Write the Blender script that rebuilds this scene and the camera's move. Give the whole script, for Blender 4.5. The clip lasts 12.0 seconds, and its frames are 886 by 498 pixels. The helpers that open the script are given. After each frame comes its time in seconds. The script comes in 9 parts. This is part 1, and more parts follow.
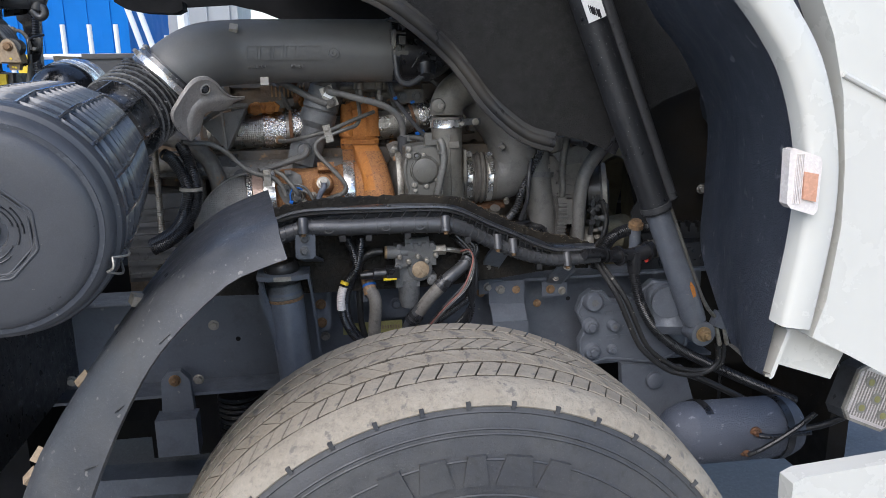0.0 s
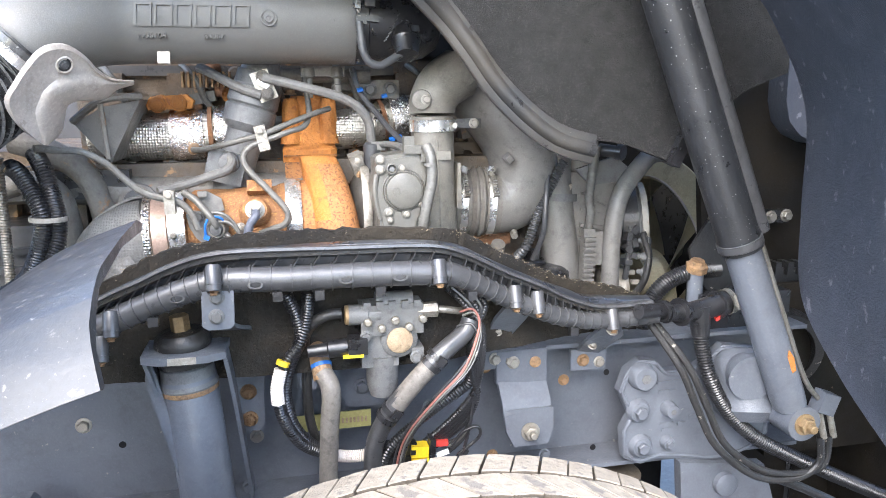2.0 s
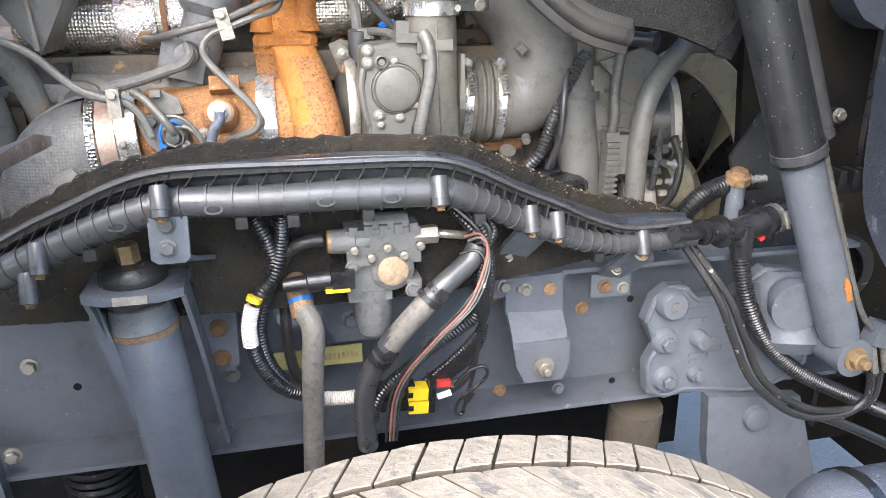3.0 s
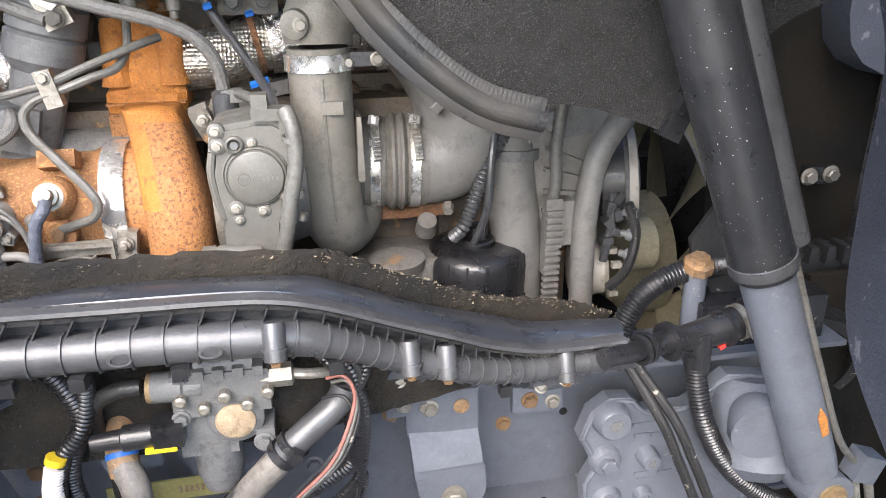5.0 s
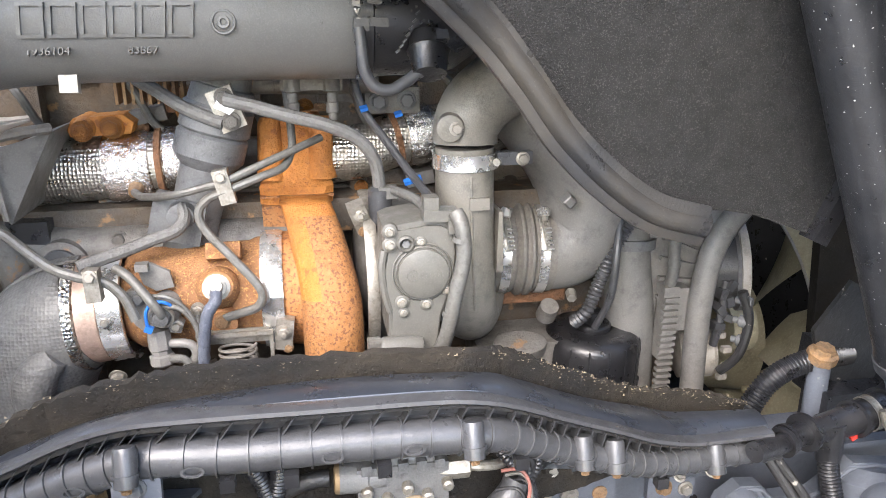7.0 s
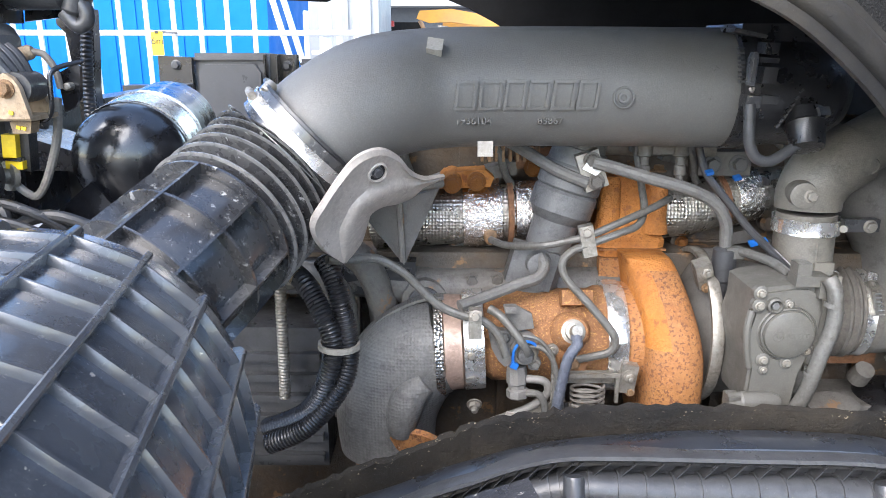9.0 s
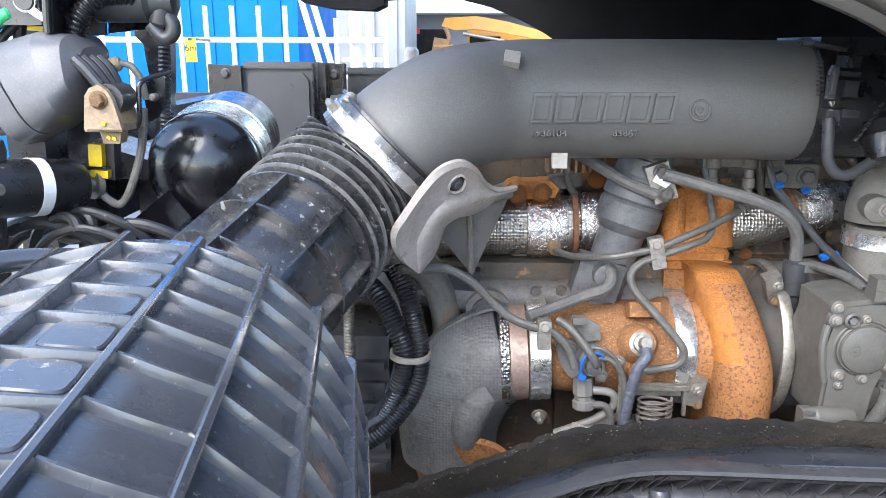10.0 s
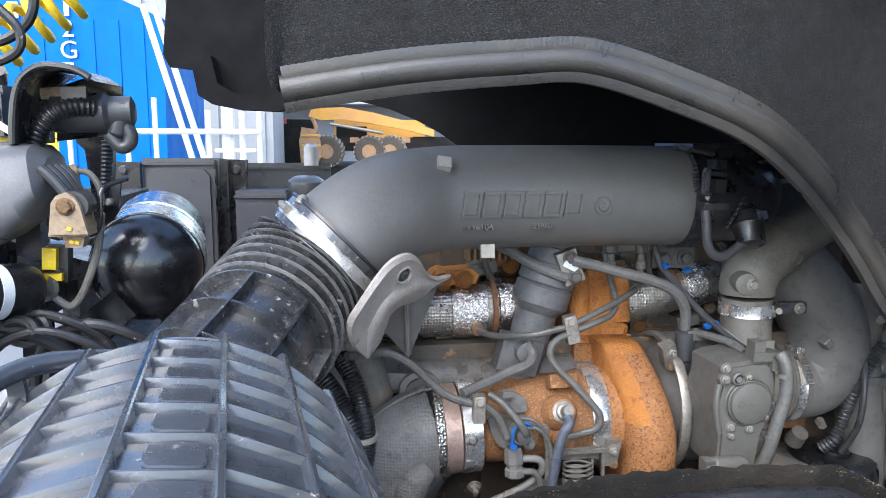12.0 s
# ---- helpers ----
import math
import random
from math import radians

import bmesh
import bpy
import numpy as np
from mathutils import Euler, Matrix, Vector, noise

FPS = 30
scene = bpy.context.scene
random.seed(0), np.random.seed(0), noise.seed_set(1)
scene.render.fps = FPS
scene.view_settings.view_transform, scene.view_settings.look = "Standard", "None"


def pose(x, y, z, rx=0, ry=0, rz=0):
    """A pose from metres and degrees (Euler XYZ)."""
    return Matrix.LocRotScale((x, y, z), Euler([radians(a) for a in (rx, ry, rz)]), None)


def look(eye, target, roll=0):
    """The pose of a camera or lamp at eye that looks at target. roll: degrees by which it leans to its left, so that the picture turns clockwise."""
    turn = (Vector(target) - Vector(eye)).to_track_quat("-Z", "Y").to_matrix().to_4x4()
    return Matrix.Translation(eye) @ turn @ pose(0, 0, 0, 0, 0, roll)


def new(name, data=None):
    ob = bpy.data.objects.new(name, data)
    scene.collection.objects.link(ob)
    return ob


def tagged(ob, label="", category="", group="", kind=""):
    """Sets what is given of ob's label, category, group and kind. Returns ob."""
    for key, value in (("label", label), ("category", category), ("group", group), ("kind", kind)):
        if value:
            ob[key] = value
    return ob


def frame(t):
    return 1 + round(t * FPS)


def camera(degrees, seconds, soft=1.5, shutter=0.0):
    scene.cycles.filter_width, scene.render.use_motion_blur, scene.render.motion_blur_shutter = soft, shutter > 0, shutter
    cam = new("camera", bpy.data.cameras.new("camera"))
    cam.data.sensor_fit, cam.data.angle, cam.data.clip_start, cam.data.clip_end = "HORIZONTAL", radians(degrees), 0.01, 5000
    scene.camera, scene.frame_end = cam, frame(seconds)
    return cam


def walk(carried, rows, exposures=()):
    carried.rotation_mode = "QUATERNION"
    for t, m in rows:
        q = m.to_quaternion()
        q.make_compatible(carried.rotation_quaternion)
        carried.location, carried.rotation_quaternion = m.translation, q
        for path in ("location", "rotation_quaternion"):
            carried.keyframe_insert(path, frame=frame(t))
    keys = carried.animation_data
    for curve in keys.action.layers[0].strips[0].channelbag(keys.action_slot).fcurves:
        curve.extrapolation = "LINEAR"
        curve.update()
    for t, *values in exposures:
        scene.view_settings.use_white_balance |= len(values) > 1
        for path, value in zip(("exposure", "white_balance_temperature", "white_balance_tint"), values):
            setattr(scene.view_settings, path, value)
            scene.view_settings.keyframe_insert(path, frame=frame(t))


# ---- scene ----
cam = camera(62.0, 12.0, 0.45)

PATH = [
    (0, (-0.096, -0.121, 1.55), (0.214, 1.798, 1.08), -0.8),
    (0.5, (-0.116, 0.02, 1.524), (0.216, 1.937, 1.059), -0.6),
    (1, (-0.084, 0.165, 1.501), (0.286, 2.085, 1.08), -0.6),
    (1.5, (-0.03, 0.311, 1.484), (0.37, 2.232, 1.096), -0.5),
    (2, (-0.043, 0.481, 1.456), (0.37, 2.398, 1.061), -0.5),
    (2.5, (-0.045, 0.615, 1.427), (0.37, 2.496, 0.888), -0.5),
    (2.7, (-0.03, 0.643, 1.429), (0.378, 2.506, 0.826), -0.6),
    (4.3, (0.135, 0.833, 1.521), (0.492, 2.654, 0.775), -0.6),
    (4.5, (0.172, 0.861, 1.528), (0.524, 2.68, 0.776), -0.6),
    (5, (0.222, 0.909, 1.546), (0.568, 2.727, 0.789), -0.6),
    (5.5, (0.233, 0.927, 1.576), (0.571, 2.749, 0.823), -0.6),
    (6, (0.192, 0.936, 1.589), (0.529, 2.776, 0.881), -0.4),
    (6.5, (0.133, 0.929, 1.601), (0.468, 2.786, 0.94), -0.3),
    (7, (0.038, 0.917, 1.611), (0.371, 2.789, 0.99), -0.2),
    (7.5, (-0.02, 0.896, 1.622), (0.245, 2.789, 1.033), -0.4),
    (7.7, (-0.046, 0.888, 1.626), (0.168, 2.79, 1.047), -0.6),
    (9.3, (-0.319, 0.865, 1.669), (-0.353, 2.791, 1.13), 0.2),
    (9.5, (-0.335, 0.863, 1.668), (-0.379, 2.789, 1.131), 0.2),
    (10, (-0.35, 0.863, 1.673), (-0.415, 2.791, 1.147), 0.2),
    (10.5, (-0.427, 0.831, 1.689), (-0.509, 2.768, 1.199), 0.1),
    (11, (-0.46, 0.803, 1.693), (-0.462, 2.758, 1.27), 0.3),
    (11.5, (-0.46, 0.78, 1.697), (-0.28, 2.742, 1.352), 0.6),
    (12, (-0.455, 0.774, 1.698), (-0.163, 2.73, 1.397), 0.2),
]
walk(cam, [(t, look(eye, target, roll)) for t, eye, target, roll in PATH],
     [(0, 0.88, 6450, 12), (1, 1.85, 6450, 12), (1.5, 2.44, 6450, 12), (2, 2.86, 6600, 12), (2.5, 2.72, 6750, 12), (5, 2.64, 6950, 14), (6.5, 2.76, 6950, 14), (7.5, 2.62, 6850, 13), (9.5, 2.18, 6450, 12), (10, 2.12, 6380, 12), (11, 1.75, 6250, 11), (12, 1.75, 6250, 11)])

# world, sun and exposure
world = bpy.data.worlds.new("sky")
scene.world = world
world.use_nodes = True
wn = world.node_tree.nodes
sky = wn.new("ShaderNodeTexSky")
sky.sky_type, sky.sun_disc = "NISHITA", False
sky.sun_elevation, sky.sun_rotation = radians(43), radians(210)
sky.air_density, sky.dust_density = 1.0, 1.0
world.node_tree.links.new(sky.outputs[0], wn["Background"].inputs[0])
wn["Background"].inputs[1].default_value = 0.15
sun_data = bpy.data.lights.new("sun", "SUN")
sun_data.energy, sun_data.angle, sun_data.color = 1.5, radians(55), (1.0, 0.985, 0.96)
sun = new("sun", sun_data)
sun.matrix_world = look((-3.4, -5.9, 6.4), (0, 0, 0))

V = Vector


# ---- materials ----
def material(name, base, rough=0.5, metal=0.0, second=None, stain=6.0, amount=0.65, grain=180.0, bump=0.15, speck=None,
             speck_cut=0.63, speck_scale=60.0, coat=0.0, spec=0.5, dimple=0.0, dimple_scale=90.0, dimple_rand=0.15,
             speck_detail=5.0, grime=0.5, sprinkle=0.2, flecks=0.4):
    """A surface with stains at one scale, grain at another, fine relief and, if asked for, specks of dust or rust."""
    m = bpy.data.materials.new(name)
    m.use_nodes = True
    n, l = m.node_tree.nodes, m.node_tree.links
    b = n["Principled BSDF"]
    co = n.new("ShaderNodeTexCoord").outputs["Object"]

    def noise_at(scale, detail, rough_n=0.6):
        x = n.new("ShaderNodeTexNoise")
        x.inputs["Scale"].default_value, x.inputs["Detail"].default_value = scale, detail
        x.inputs["Roughness"].default_value = rough_n
        l.new(co, x.inputs["Vector"])
        return x.outputs["Fac"]

    def ramp(f, lo, hi, top=1.0):
        r = n.new("ShaderNodeMapRange")
        r.inputs[1].default_value, r.inputs[2].default_value, r.inputs[4].default_value = lo, hi, top
        l.new(f, r.inputs[0])
        return r.outputs[0]

    def mix(f, a, c):
        x = n.new("ShaderNodeMix")
        x.data_type = "RGBA"
        l.new(f, x.inputs[0])
        for v, s in ((a, x.inputs[6]), (c, x.inputs[7])):
            if isinstance(v, tuple):
                s.default_value = (*v, 1)
            else:
                l.new(v, s)
        return x.outputs[2]

    second = second or tuple(v * 0.6 for v in base)
    col = mix(ramp(noise_at(stain, 8), 0.40, 0.62, amount), tuple(base), tuple(second))
    # grime in patches, then grain, then a fine sprinkle of dust
    col = mix(ramp(noise_at(stain * 5.3, 9, 0.68), 0.50, 0.66, grime), col, tuple(v * 0.42 for v in second))
    fine = noise_at(grain, 6, 0.65)
    col = mix(ramp(fine, 0.48, 0.70, flecks), col, tuple(min(1, v * 1.45 + 0.006) for v in base))
    if sprinkle:
        col = mix(ramp(noise_at(380.0, 4, 0.7), 0.63, 0.70, sprinkle), col, (0.45, 0.42, 0.37))
    if speck:
        col = mix(ramp(noise_at(speck_scale, speck_detail, 0.6), speck_cut, speck_cut + 0.05, 0.85), col, tuple(speck))
    l.new(col, b.inputs["Base Color"])
    b.inputs["Metallic"].default_value = metal
    b.inputs["Specular IOR Level"].default_value = spec
    b.inputs["Coat Weight"].default_value = coat
    b.inputs["Coat Roughness"].default_value = 0.16
    rr = n.new("ShaderNodeMapRange")
    rr.inputs[1].default_value, rr.inputs[2].default_value = 0.3, 0.7
    rr.inputs[3].default_value, rr.inputs[4].default_value = max(0.02, rough - 0.14), min(1, rough + 0.2)
    l.new(noise_at(stain * 4, 7), rr.inputs[0])
    l.new(rr.outputs[0], b.inputs["Roughness"])
    wave = n.new("ShaderNodeBump")
    wave.inputs["Strength"].default_value, wave.inputs["Distance"].default_value = min(1, bump * 0.9), 0.006
    l.new(noise_at(55.0, 5), wave.inputs["Height"])
    bu = n.new("ShaderNodeBump")
    bu.inputs["Strength"].default_value, bu.inputs["Distance"].default_value = min(1, bump * 2.0), 0.0025
    l.new(fine, bu.inputs["Height"])
    l.new(wave.outputs[0], bu.inputs["Normal"])
    l.new(bu.outputs[0], b.inputs["Normal"])
    if dimple:
        vo = n.new("ShaderNodeTexVoronoi")
        vo.inputs["Scale"].default_value = dimple_scale
        vo.inputs["Randomness"].default_value = dimple_rand
        l.new(co, vo.inputs["Vector"])
        b2 = n.new("ShaderNodeBump")
        b2.inputs["Strength"].default_value, b2.inputs["Distance"].default_value = dimple, 0.004
        l.new(vo.outputs["Distance"], b2.inputs["Height"])
        l.new(bu.outputs[0], b2.inputs["Normal"])
        l.new(b2.outputs[0], b.inputs["Normal"])
    return m


DUST = (0.42, 0.38, 0.32)
M = dict(
    asphalt=material("asphalt", (0.19, 0.19, 0.19), 0.9, second=(0.26, 0.255, 0.25), stain=0.6, grain=60, bump=0.6),
    rail=material("chassis_paint", (0.118, 0.130, 0.152), 0.42, second=(0.088, 0.097, 0.113), stain=5, amount=0.5, grime=0.25, flecks=0.2, sprinkle=0.12, speck=(0.25, 0.24, 0.23), speck_cut=0.68, coat=0.15),
    cast=material("cast_grey", (0.135, 0.136, 0.135), 0.45, second=(0.085, 0.085, 0.083), stain=14, bump=0.14, grain=420, grime=0.6),
    engine=material("engine_grey", (0.145, 0.136, 0.122), 0.5, second=(0.10, 0.086, 0.07), stain=9, bump=0.3, speck=(0.25, 0.14, 0.065), speck_cut=0.63, speck_scale=28),
    # Base darkened to hold the shade of the engine cavity; rust specks on top.
    block=material("shade_darkened_iron", (0.085, 0.072, 0.058), 0.6, second=(0.14, 0.09, 0.05), stain=10, bump=0.5, speck=(0.30, 0.165, 0.075), speck_cut=0.60, speck_scale=26),
    alloy=material("grey_alloy", (0.32, 0.295, 0.255), 0.44, second=(0.225, 0.205, 0.172), stain=9, bump=0.12, grain=420),
    plastic=material("dark_plastic", (0.056, 0.057, 0.06), 0.35, second=(0.038, 0.038, 0.04), stain=9, bump=0.09, grain=420, coat=0.3, sprinkle=0.12, flecks=0.25),
    intake=material("intake_plastic", (0.13, 0.127, 0.118), 0.40, second=(0.105, 0.102, 0.097), stain=3, bump=0.12, grain=520, grime=0.12, sprinkle=0.12),
    sleeve=material("specked_black_sleeve", (0.016, 0.017, 0.019), 0.38, second=(0.028, 0.028, 0.03), stain=8, speck=(0.45, 0.45, 0.43), speck_cut=0.725, speck_scale=300, speck_detail=1.0, coat=0.3, sprinkle=0.05, flecks=0.2),
    black=material("black_plastic", (0.012, 0.012, 0.0135), 0.32, second=(0.022, 0.022, 0.024), stain=10, speck=DUST, speck_cut=0.70, coat=0.35, sprinkle=0.08, flecks=0.15),
    filter=material("filter_plastic", (0.046, 0.050, 0.058), 0.22, second=(0.07, 0.073, 0.08), stain=5, bump=0.07, speck=DUST, speck_cut=0.675, speck_scale=95, grime=0.2, sprinkle=0.12, coat=1.0),
    strip=material("strip_rubber", (0.022, 0.0255, 0.033), 0.30, second=(0.034, 0.037, 0.043), stain=5, bump=0.06, speck=DUST, speck_cut=0.70, speck_scale=110, grime=0.2, coat=0.7, sprinkle=0.06, flecks=0.15),
    gloss=material("gloss_black", (0.008, 0.008, 0.010), 0.26, second=(0.012, 0.012, 0.013), coat=0.75, bump=0.02, grime=0.15, sprinkle=0.1),
    rubber=material("rubber", (0.016, 0.016, 0.0165), 0.42, second=(0.03, 0.029, 0.028), stain=16, bump=0.25, speck=DUST, speck_cut=0.66, coat=0.2, sprinkle=0.1, flecks=0.2),
    dusty=material("dusty_rubber", (0.024, 0.024, 0.026), 0.24, second=(0.085, 0.083, 0.08), stain=11, amount=0.65, bump=0.1, speck=(0.34, 0.335, 0.32), speck_cut=0.62, speck_scale=75, speck_detail=14, grime=0.3, coat=1.0, sprinkle=0.35, flecks=0.3),
    # Fold crests: the sky's sheen is put into this paler colour, with dust.
    crest=material("dust_and_sky_sheen_crest", (0.075, 0.075, 0.075), 0.30, second=(0.19, 0.185, 0.175), stain=20, bump=0.1, sprinkle=0.3, flecks=0.4, coat=0.9),
    tread=material("tread_rubber", (0.275, 0.235, 0.182), 0.85, second=(0.34, 0.30, 0.242), stain=14, bump=0.6, grain=140, speck=(0.15, 0.135, 0.12), speck_cut=0.60, speck_scale=34),
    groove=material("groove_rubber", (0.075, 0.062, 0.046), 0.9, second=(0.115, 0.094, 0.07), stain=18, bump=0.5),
    sidewall=material("sidewall_rubber", (0.045, 0.046, 0.05), 0.55, second=(0.08, 0.078, 0.074), stain=8, bump=0.2),
    orange=material("orange_rust", (0.47, 0.18, 0.033), 0.62, second=(0.33, 0.115, 0.03), stain=13, bump=0.5, grain=220, grime=0.25, sprinkle=0.1, speck=(0.27, 0.095, 0.03), speck_cut=0.585, speck_scale=60, speck_detail=6.0),
    rust=material("speckled_rust", (0.36, 0.16, 0.052), 0.66, second=(0.27, 0.105, 0.038), stain=13, bump=0.5, grain=200, speck=(0.15, 0.062, 0.03), speck_cut=0.54, speck_scale=210, speck_detail=3.0, grime=0.3, sprinkle=0.1),
    rustfine=material("dotted_rust", (0.29, 0.135, 0.055), 0.75, second=(0.19, 0.085, 0.04), stain=15, bump=0.5, grain=240, speck=(0.50, 0.27, 0.09), speck_cut=0.58, speck_scale=300, speck_detail=2.0, grime=0.4, sprinkle=0.1),
    worn=material("worn_black_casting", (0.04, 0.045, 0.055), 0.42, second=(0.13, 0.085, 0.055), stain=13, amount=0.55, bump=0.5, speck=(0.26, 0.24, 0.21), speck_cut=0.61, speck_scale=70, speck_detail=8),
    tan=material("dusty_rust", (0.33, 0.25, 0.165), 0.7, second=(0.24, 0.16, 0.09), stain=20, bump=0.4),
    hosegrey=material("dusty_hose", (0.17, 0.155, 0.135), 0.5, second=(0.11, 0.10, 0.09), stain=18, bump=0.2),
    horngrey=material("horn_grey_plastic", (0.115, 0.116, 0.12), 0.42, second=(0.095, 0.096, 0.10), stain=6, bump=0.05, grain=480, grime=0.2, coat=0.1),
    pipegrey=material("cast_pipe_grey", (0.175, 0.167, 0.155), 0.44, second=(0.13, 0.122, 0.11), stain=7, bump=0.08, grain=460, coat=0.05),
    housing=material("dull_cast_alloy", (0.112, 0.108, 0.095), 0.42, second=(0.085, 0.081, 0.07), stain=9, bump=0.1, grain=460, grime=0.3, sprinkle=0.15),
    castpipe=material("sand_cast_alloy", (0.205, 0.19, 0.162), 0.46, second=(0.15, 0.138, 0.115), stain=8, bump=0.14, grain=420),
    pink=material("pink_wire", (0.26, 0.10, 0.08), 0.5, grime=0.2),
    brown=material("brown_rust", (0.22, 0.10, 0.045), 0.75, second=(0.10, 0.06, 0.04), stain=18, bump=0.5),
    boltrust=material("rusty_bolt", (0.36, 0.21, 0.10), 0.6, metal=0.4, second=(0.20, 0.15, 0.11), stain=30, bump=0.4),
    zinc=material("zinc", (0.36, 0.34, 0.30), 0.48, metal=0.7, second=(0.25, 0.22, 0.18), stain=25, bump=0.1),
    steel=material("bright_steel", (0.78, 0.77, 0.75), 0.22, metal=0.8, second=(0.66, 0.64, 0.61), stain=9, bump=0.0, grime=0.0, sprinkle=0.03, flecks=0.0),
    brass=material("brass", (0.30, 0.215, 0.12), 0.6, metal=0.5, second=(0.24, 0.15, 0.07), stain=25),
    foil=material("foil", (0.60, 0.58, 0.54), 0.24, metal=1.0, second=(0.45, 0.36, 0.28), stain=18, bump=0.3, grain=120, dimple=0.7, dimple_scale=190, dimple_rand=0.55),
    dimplefoil=material("dimpled_foil", (0.50, 0.47, 0.42), 0.3, metal=0.92, second=(0.36, 0.31, 0.25), stain=14, bump=0.12, grain=160, dimple=0.55, dimple_scale=190, dimple_rand=0.25),
    crumple=material("crumpled_foil", (0.80, 0.77, 0.73), 0.14, metal=1.0, second=(0.62, 0.52, 0.44), stain=22, bump=0.75, grain=110, dimple=0.35, dimple_scale=60, dimple_rand=1.0),
    lagging=material("grey_lagging", (0.17, 0.164, 0.152), 0.55, metal=0.15, second=(0.12, 0.116, 0.108), stain=8, bump=0.08, dimple=0.4, dimple_scale=200, dimple_rand=0.3),
    ring=material("pale_ring", (0.50, 0.36, 0.29), 0.45, metal=0.5, second=(0.42, 0.30, 0.24), stain=10),
    shield=material("heat_shield", (0.44, 0.40, 0.36), 0.40, metal=0.12, second=(0.34, 0.295, 0.255), stain=9, bump=0.1, sprinkle=0.1, grime=0.35),
    felt=material("felt", (0.0125, 0.0125, 0.0122), 0.85, second=(0.016, 0.0155, 0.015), stain=10, grain=240, bump=0.7, speck=(0.056, 0.054, 0.051), speck_cut=0.565, speck_scale=600, sprinkle=0.03, dimple=0.45, dimple_scale=520, dimple_rand=1.0, spec=0.35, flecks=0.2),
    mat=material("worn_felt", (0.017, 0.016, 0.015), 0.95, second=(0.05, 0.041, 0.03), stain=9, grain=200, bump=1.0, speck=(0.26, 0.21, 0.15), speck_cut=0.685, speck_scale=150, spec=0.2, flecks=0.25, sprinkle=0.15),
    seal=material("seal_rubber", (0.021, 0.021, 0.0215), 0.34, second=(0.075, 0.064, 0.048), stain=6, bump=0.15, grain=300, coat=0.25, sprinkle=0.1, amount=0.5),
    liner=material("arch_plastic", (0.088, 0.099, 0.126), 0.42, second=(0.108, 0.119, 0.146), stain=3, bump=0.35, grain=220, speck=(0.30, 0.30, 0.33), speck_cut=0.625, speck_scale=38, grime=0.1),
    white=material("cream_paint", (0.60, 0.585, 0.53), 0.25, second=(0.57, 0.55, 0.50), stain=2, bump=0.0, coat=0.4, amount=0.2, grime=0.03, sprinkle=0.0, flecks=0.0),
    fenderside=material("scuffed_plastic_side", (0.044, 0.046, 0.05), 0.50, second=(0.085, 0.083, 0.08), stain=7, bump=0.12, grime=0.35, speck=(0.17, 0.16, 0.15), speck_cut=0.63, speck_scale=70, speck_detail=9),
    cover=material("cover_plastic", (0.055, 0.056, 0.061), 0.38, second=(0.07, 0.071, 0.075), stain=5, bump=0.12, grain=500, speck=DUST, speck_cut=0.72, speck_scale=110, grime=0.2, sprinkle=0.06, coat=0.15),
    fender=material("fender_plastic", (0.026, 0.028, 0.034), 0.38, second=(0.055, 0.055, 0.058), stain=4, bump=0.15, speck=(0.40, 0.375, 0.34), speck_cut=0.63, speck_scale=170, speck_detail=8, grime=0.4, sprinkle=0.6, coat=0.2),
    beige=material("beige_shroud", (0.40, 0.36, 0.245), 0.6, second=(0.32, 0.29, 0.19), stain=3),
    # Near-black for the cab underside; stands in for shade on the added blocks.
    dark=material("underside_and_shade_black", (0.006, 0.006, 0.007), 0.8, second=(0.011, 0.011, 0.011), stain=4, spec=0.2, sprinkle=0.02, flecks=0.1),
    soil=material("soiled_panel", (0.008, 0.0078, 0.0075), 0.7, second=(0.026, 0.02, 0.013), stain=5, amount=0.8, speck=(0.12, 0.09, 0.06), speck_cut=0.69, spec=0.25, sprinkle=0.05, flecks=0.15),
    yellow=material("yellow_plastic", (0.75, 0.52, 0.02), 0.4, second=(0.6, 0.42, 0.03), grime=0.15, sprinkle=0.0),
    red=material("red_plastic", (0.55, 0.05, 0.04), 0.4, second=(0.5, 0.04, 0.03), grime=0.15, sprinkle=0.0),
    blue=material("blue_plastic", (0.01, 0.11, 0.40), 0.4, second=(0.02, 0.16, 0.55), grime=0.15, sprinkle=0.0),
    green=material("green_plastic", (0.03, 0.40, 0.14), 0.4, grime=0.15, sprinkle=0.0),
    contblue=material("container_blue", (0.002, 0.15, 0.50), 0.6, second=(0.002, 0.13, 0.43), stain=0.8, bump=0.02, grime=0.1, sprinkle=0.0, spec=0.15, flecks=0.0),
    fence=material("white_rail", (0.70, 0.71, 0.72), 0.4, second=(0.7, 0.7, 0.7), stain=2, grime=0.15, sprinkle=0.0),
    digger=material("digger_orange", (0.72, 0.34, 0.05), 0.55, second=(0.52, 0.27, 0.12), stain=1.2, grime=0.15, sprinkle=0.0),
    bucket=material("worn_bucket", (0.42, 0.24, 0.12), 0.75, second=(0.28, 0.19, 0.13), stain=2),
    hall=material("hall_sheet", (0.36, 0.37, 0.37), 0.5, second=(0.32, 0.33, 0.33), stain=0.5, grime=0.15, sprinkle=0.0),
    clear=material("clear_lens", (0.72, 0.66, 0.62), 0.15, second=(0.65, 0.58, 0.53), stain=8, grime=0.15, sprinkle=0.0),
    amber=material("amber_lens", (0.62, 0.33, 0.22), 0.2, second=(0.5, 0.25, 0.16), stain=10, grime=0.15, sprinkle=0.0),
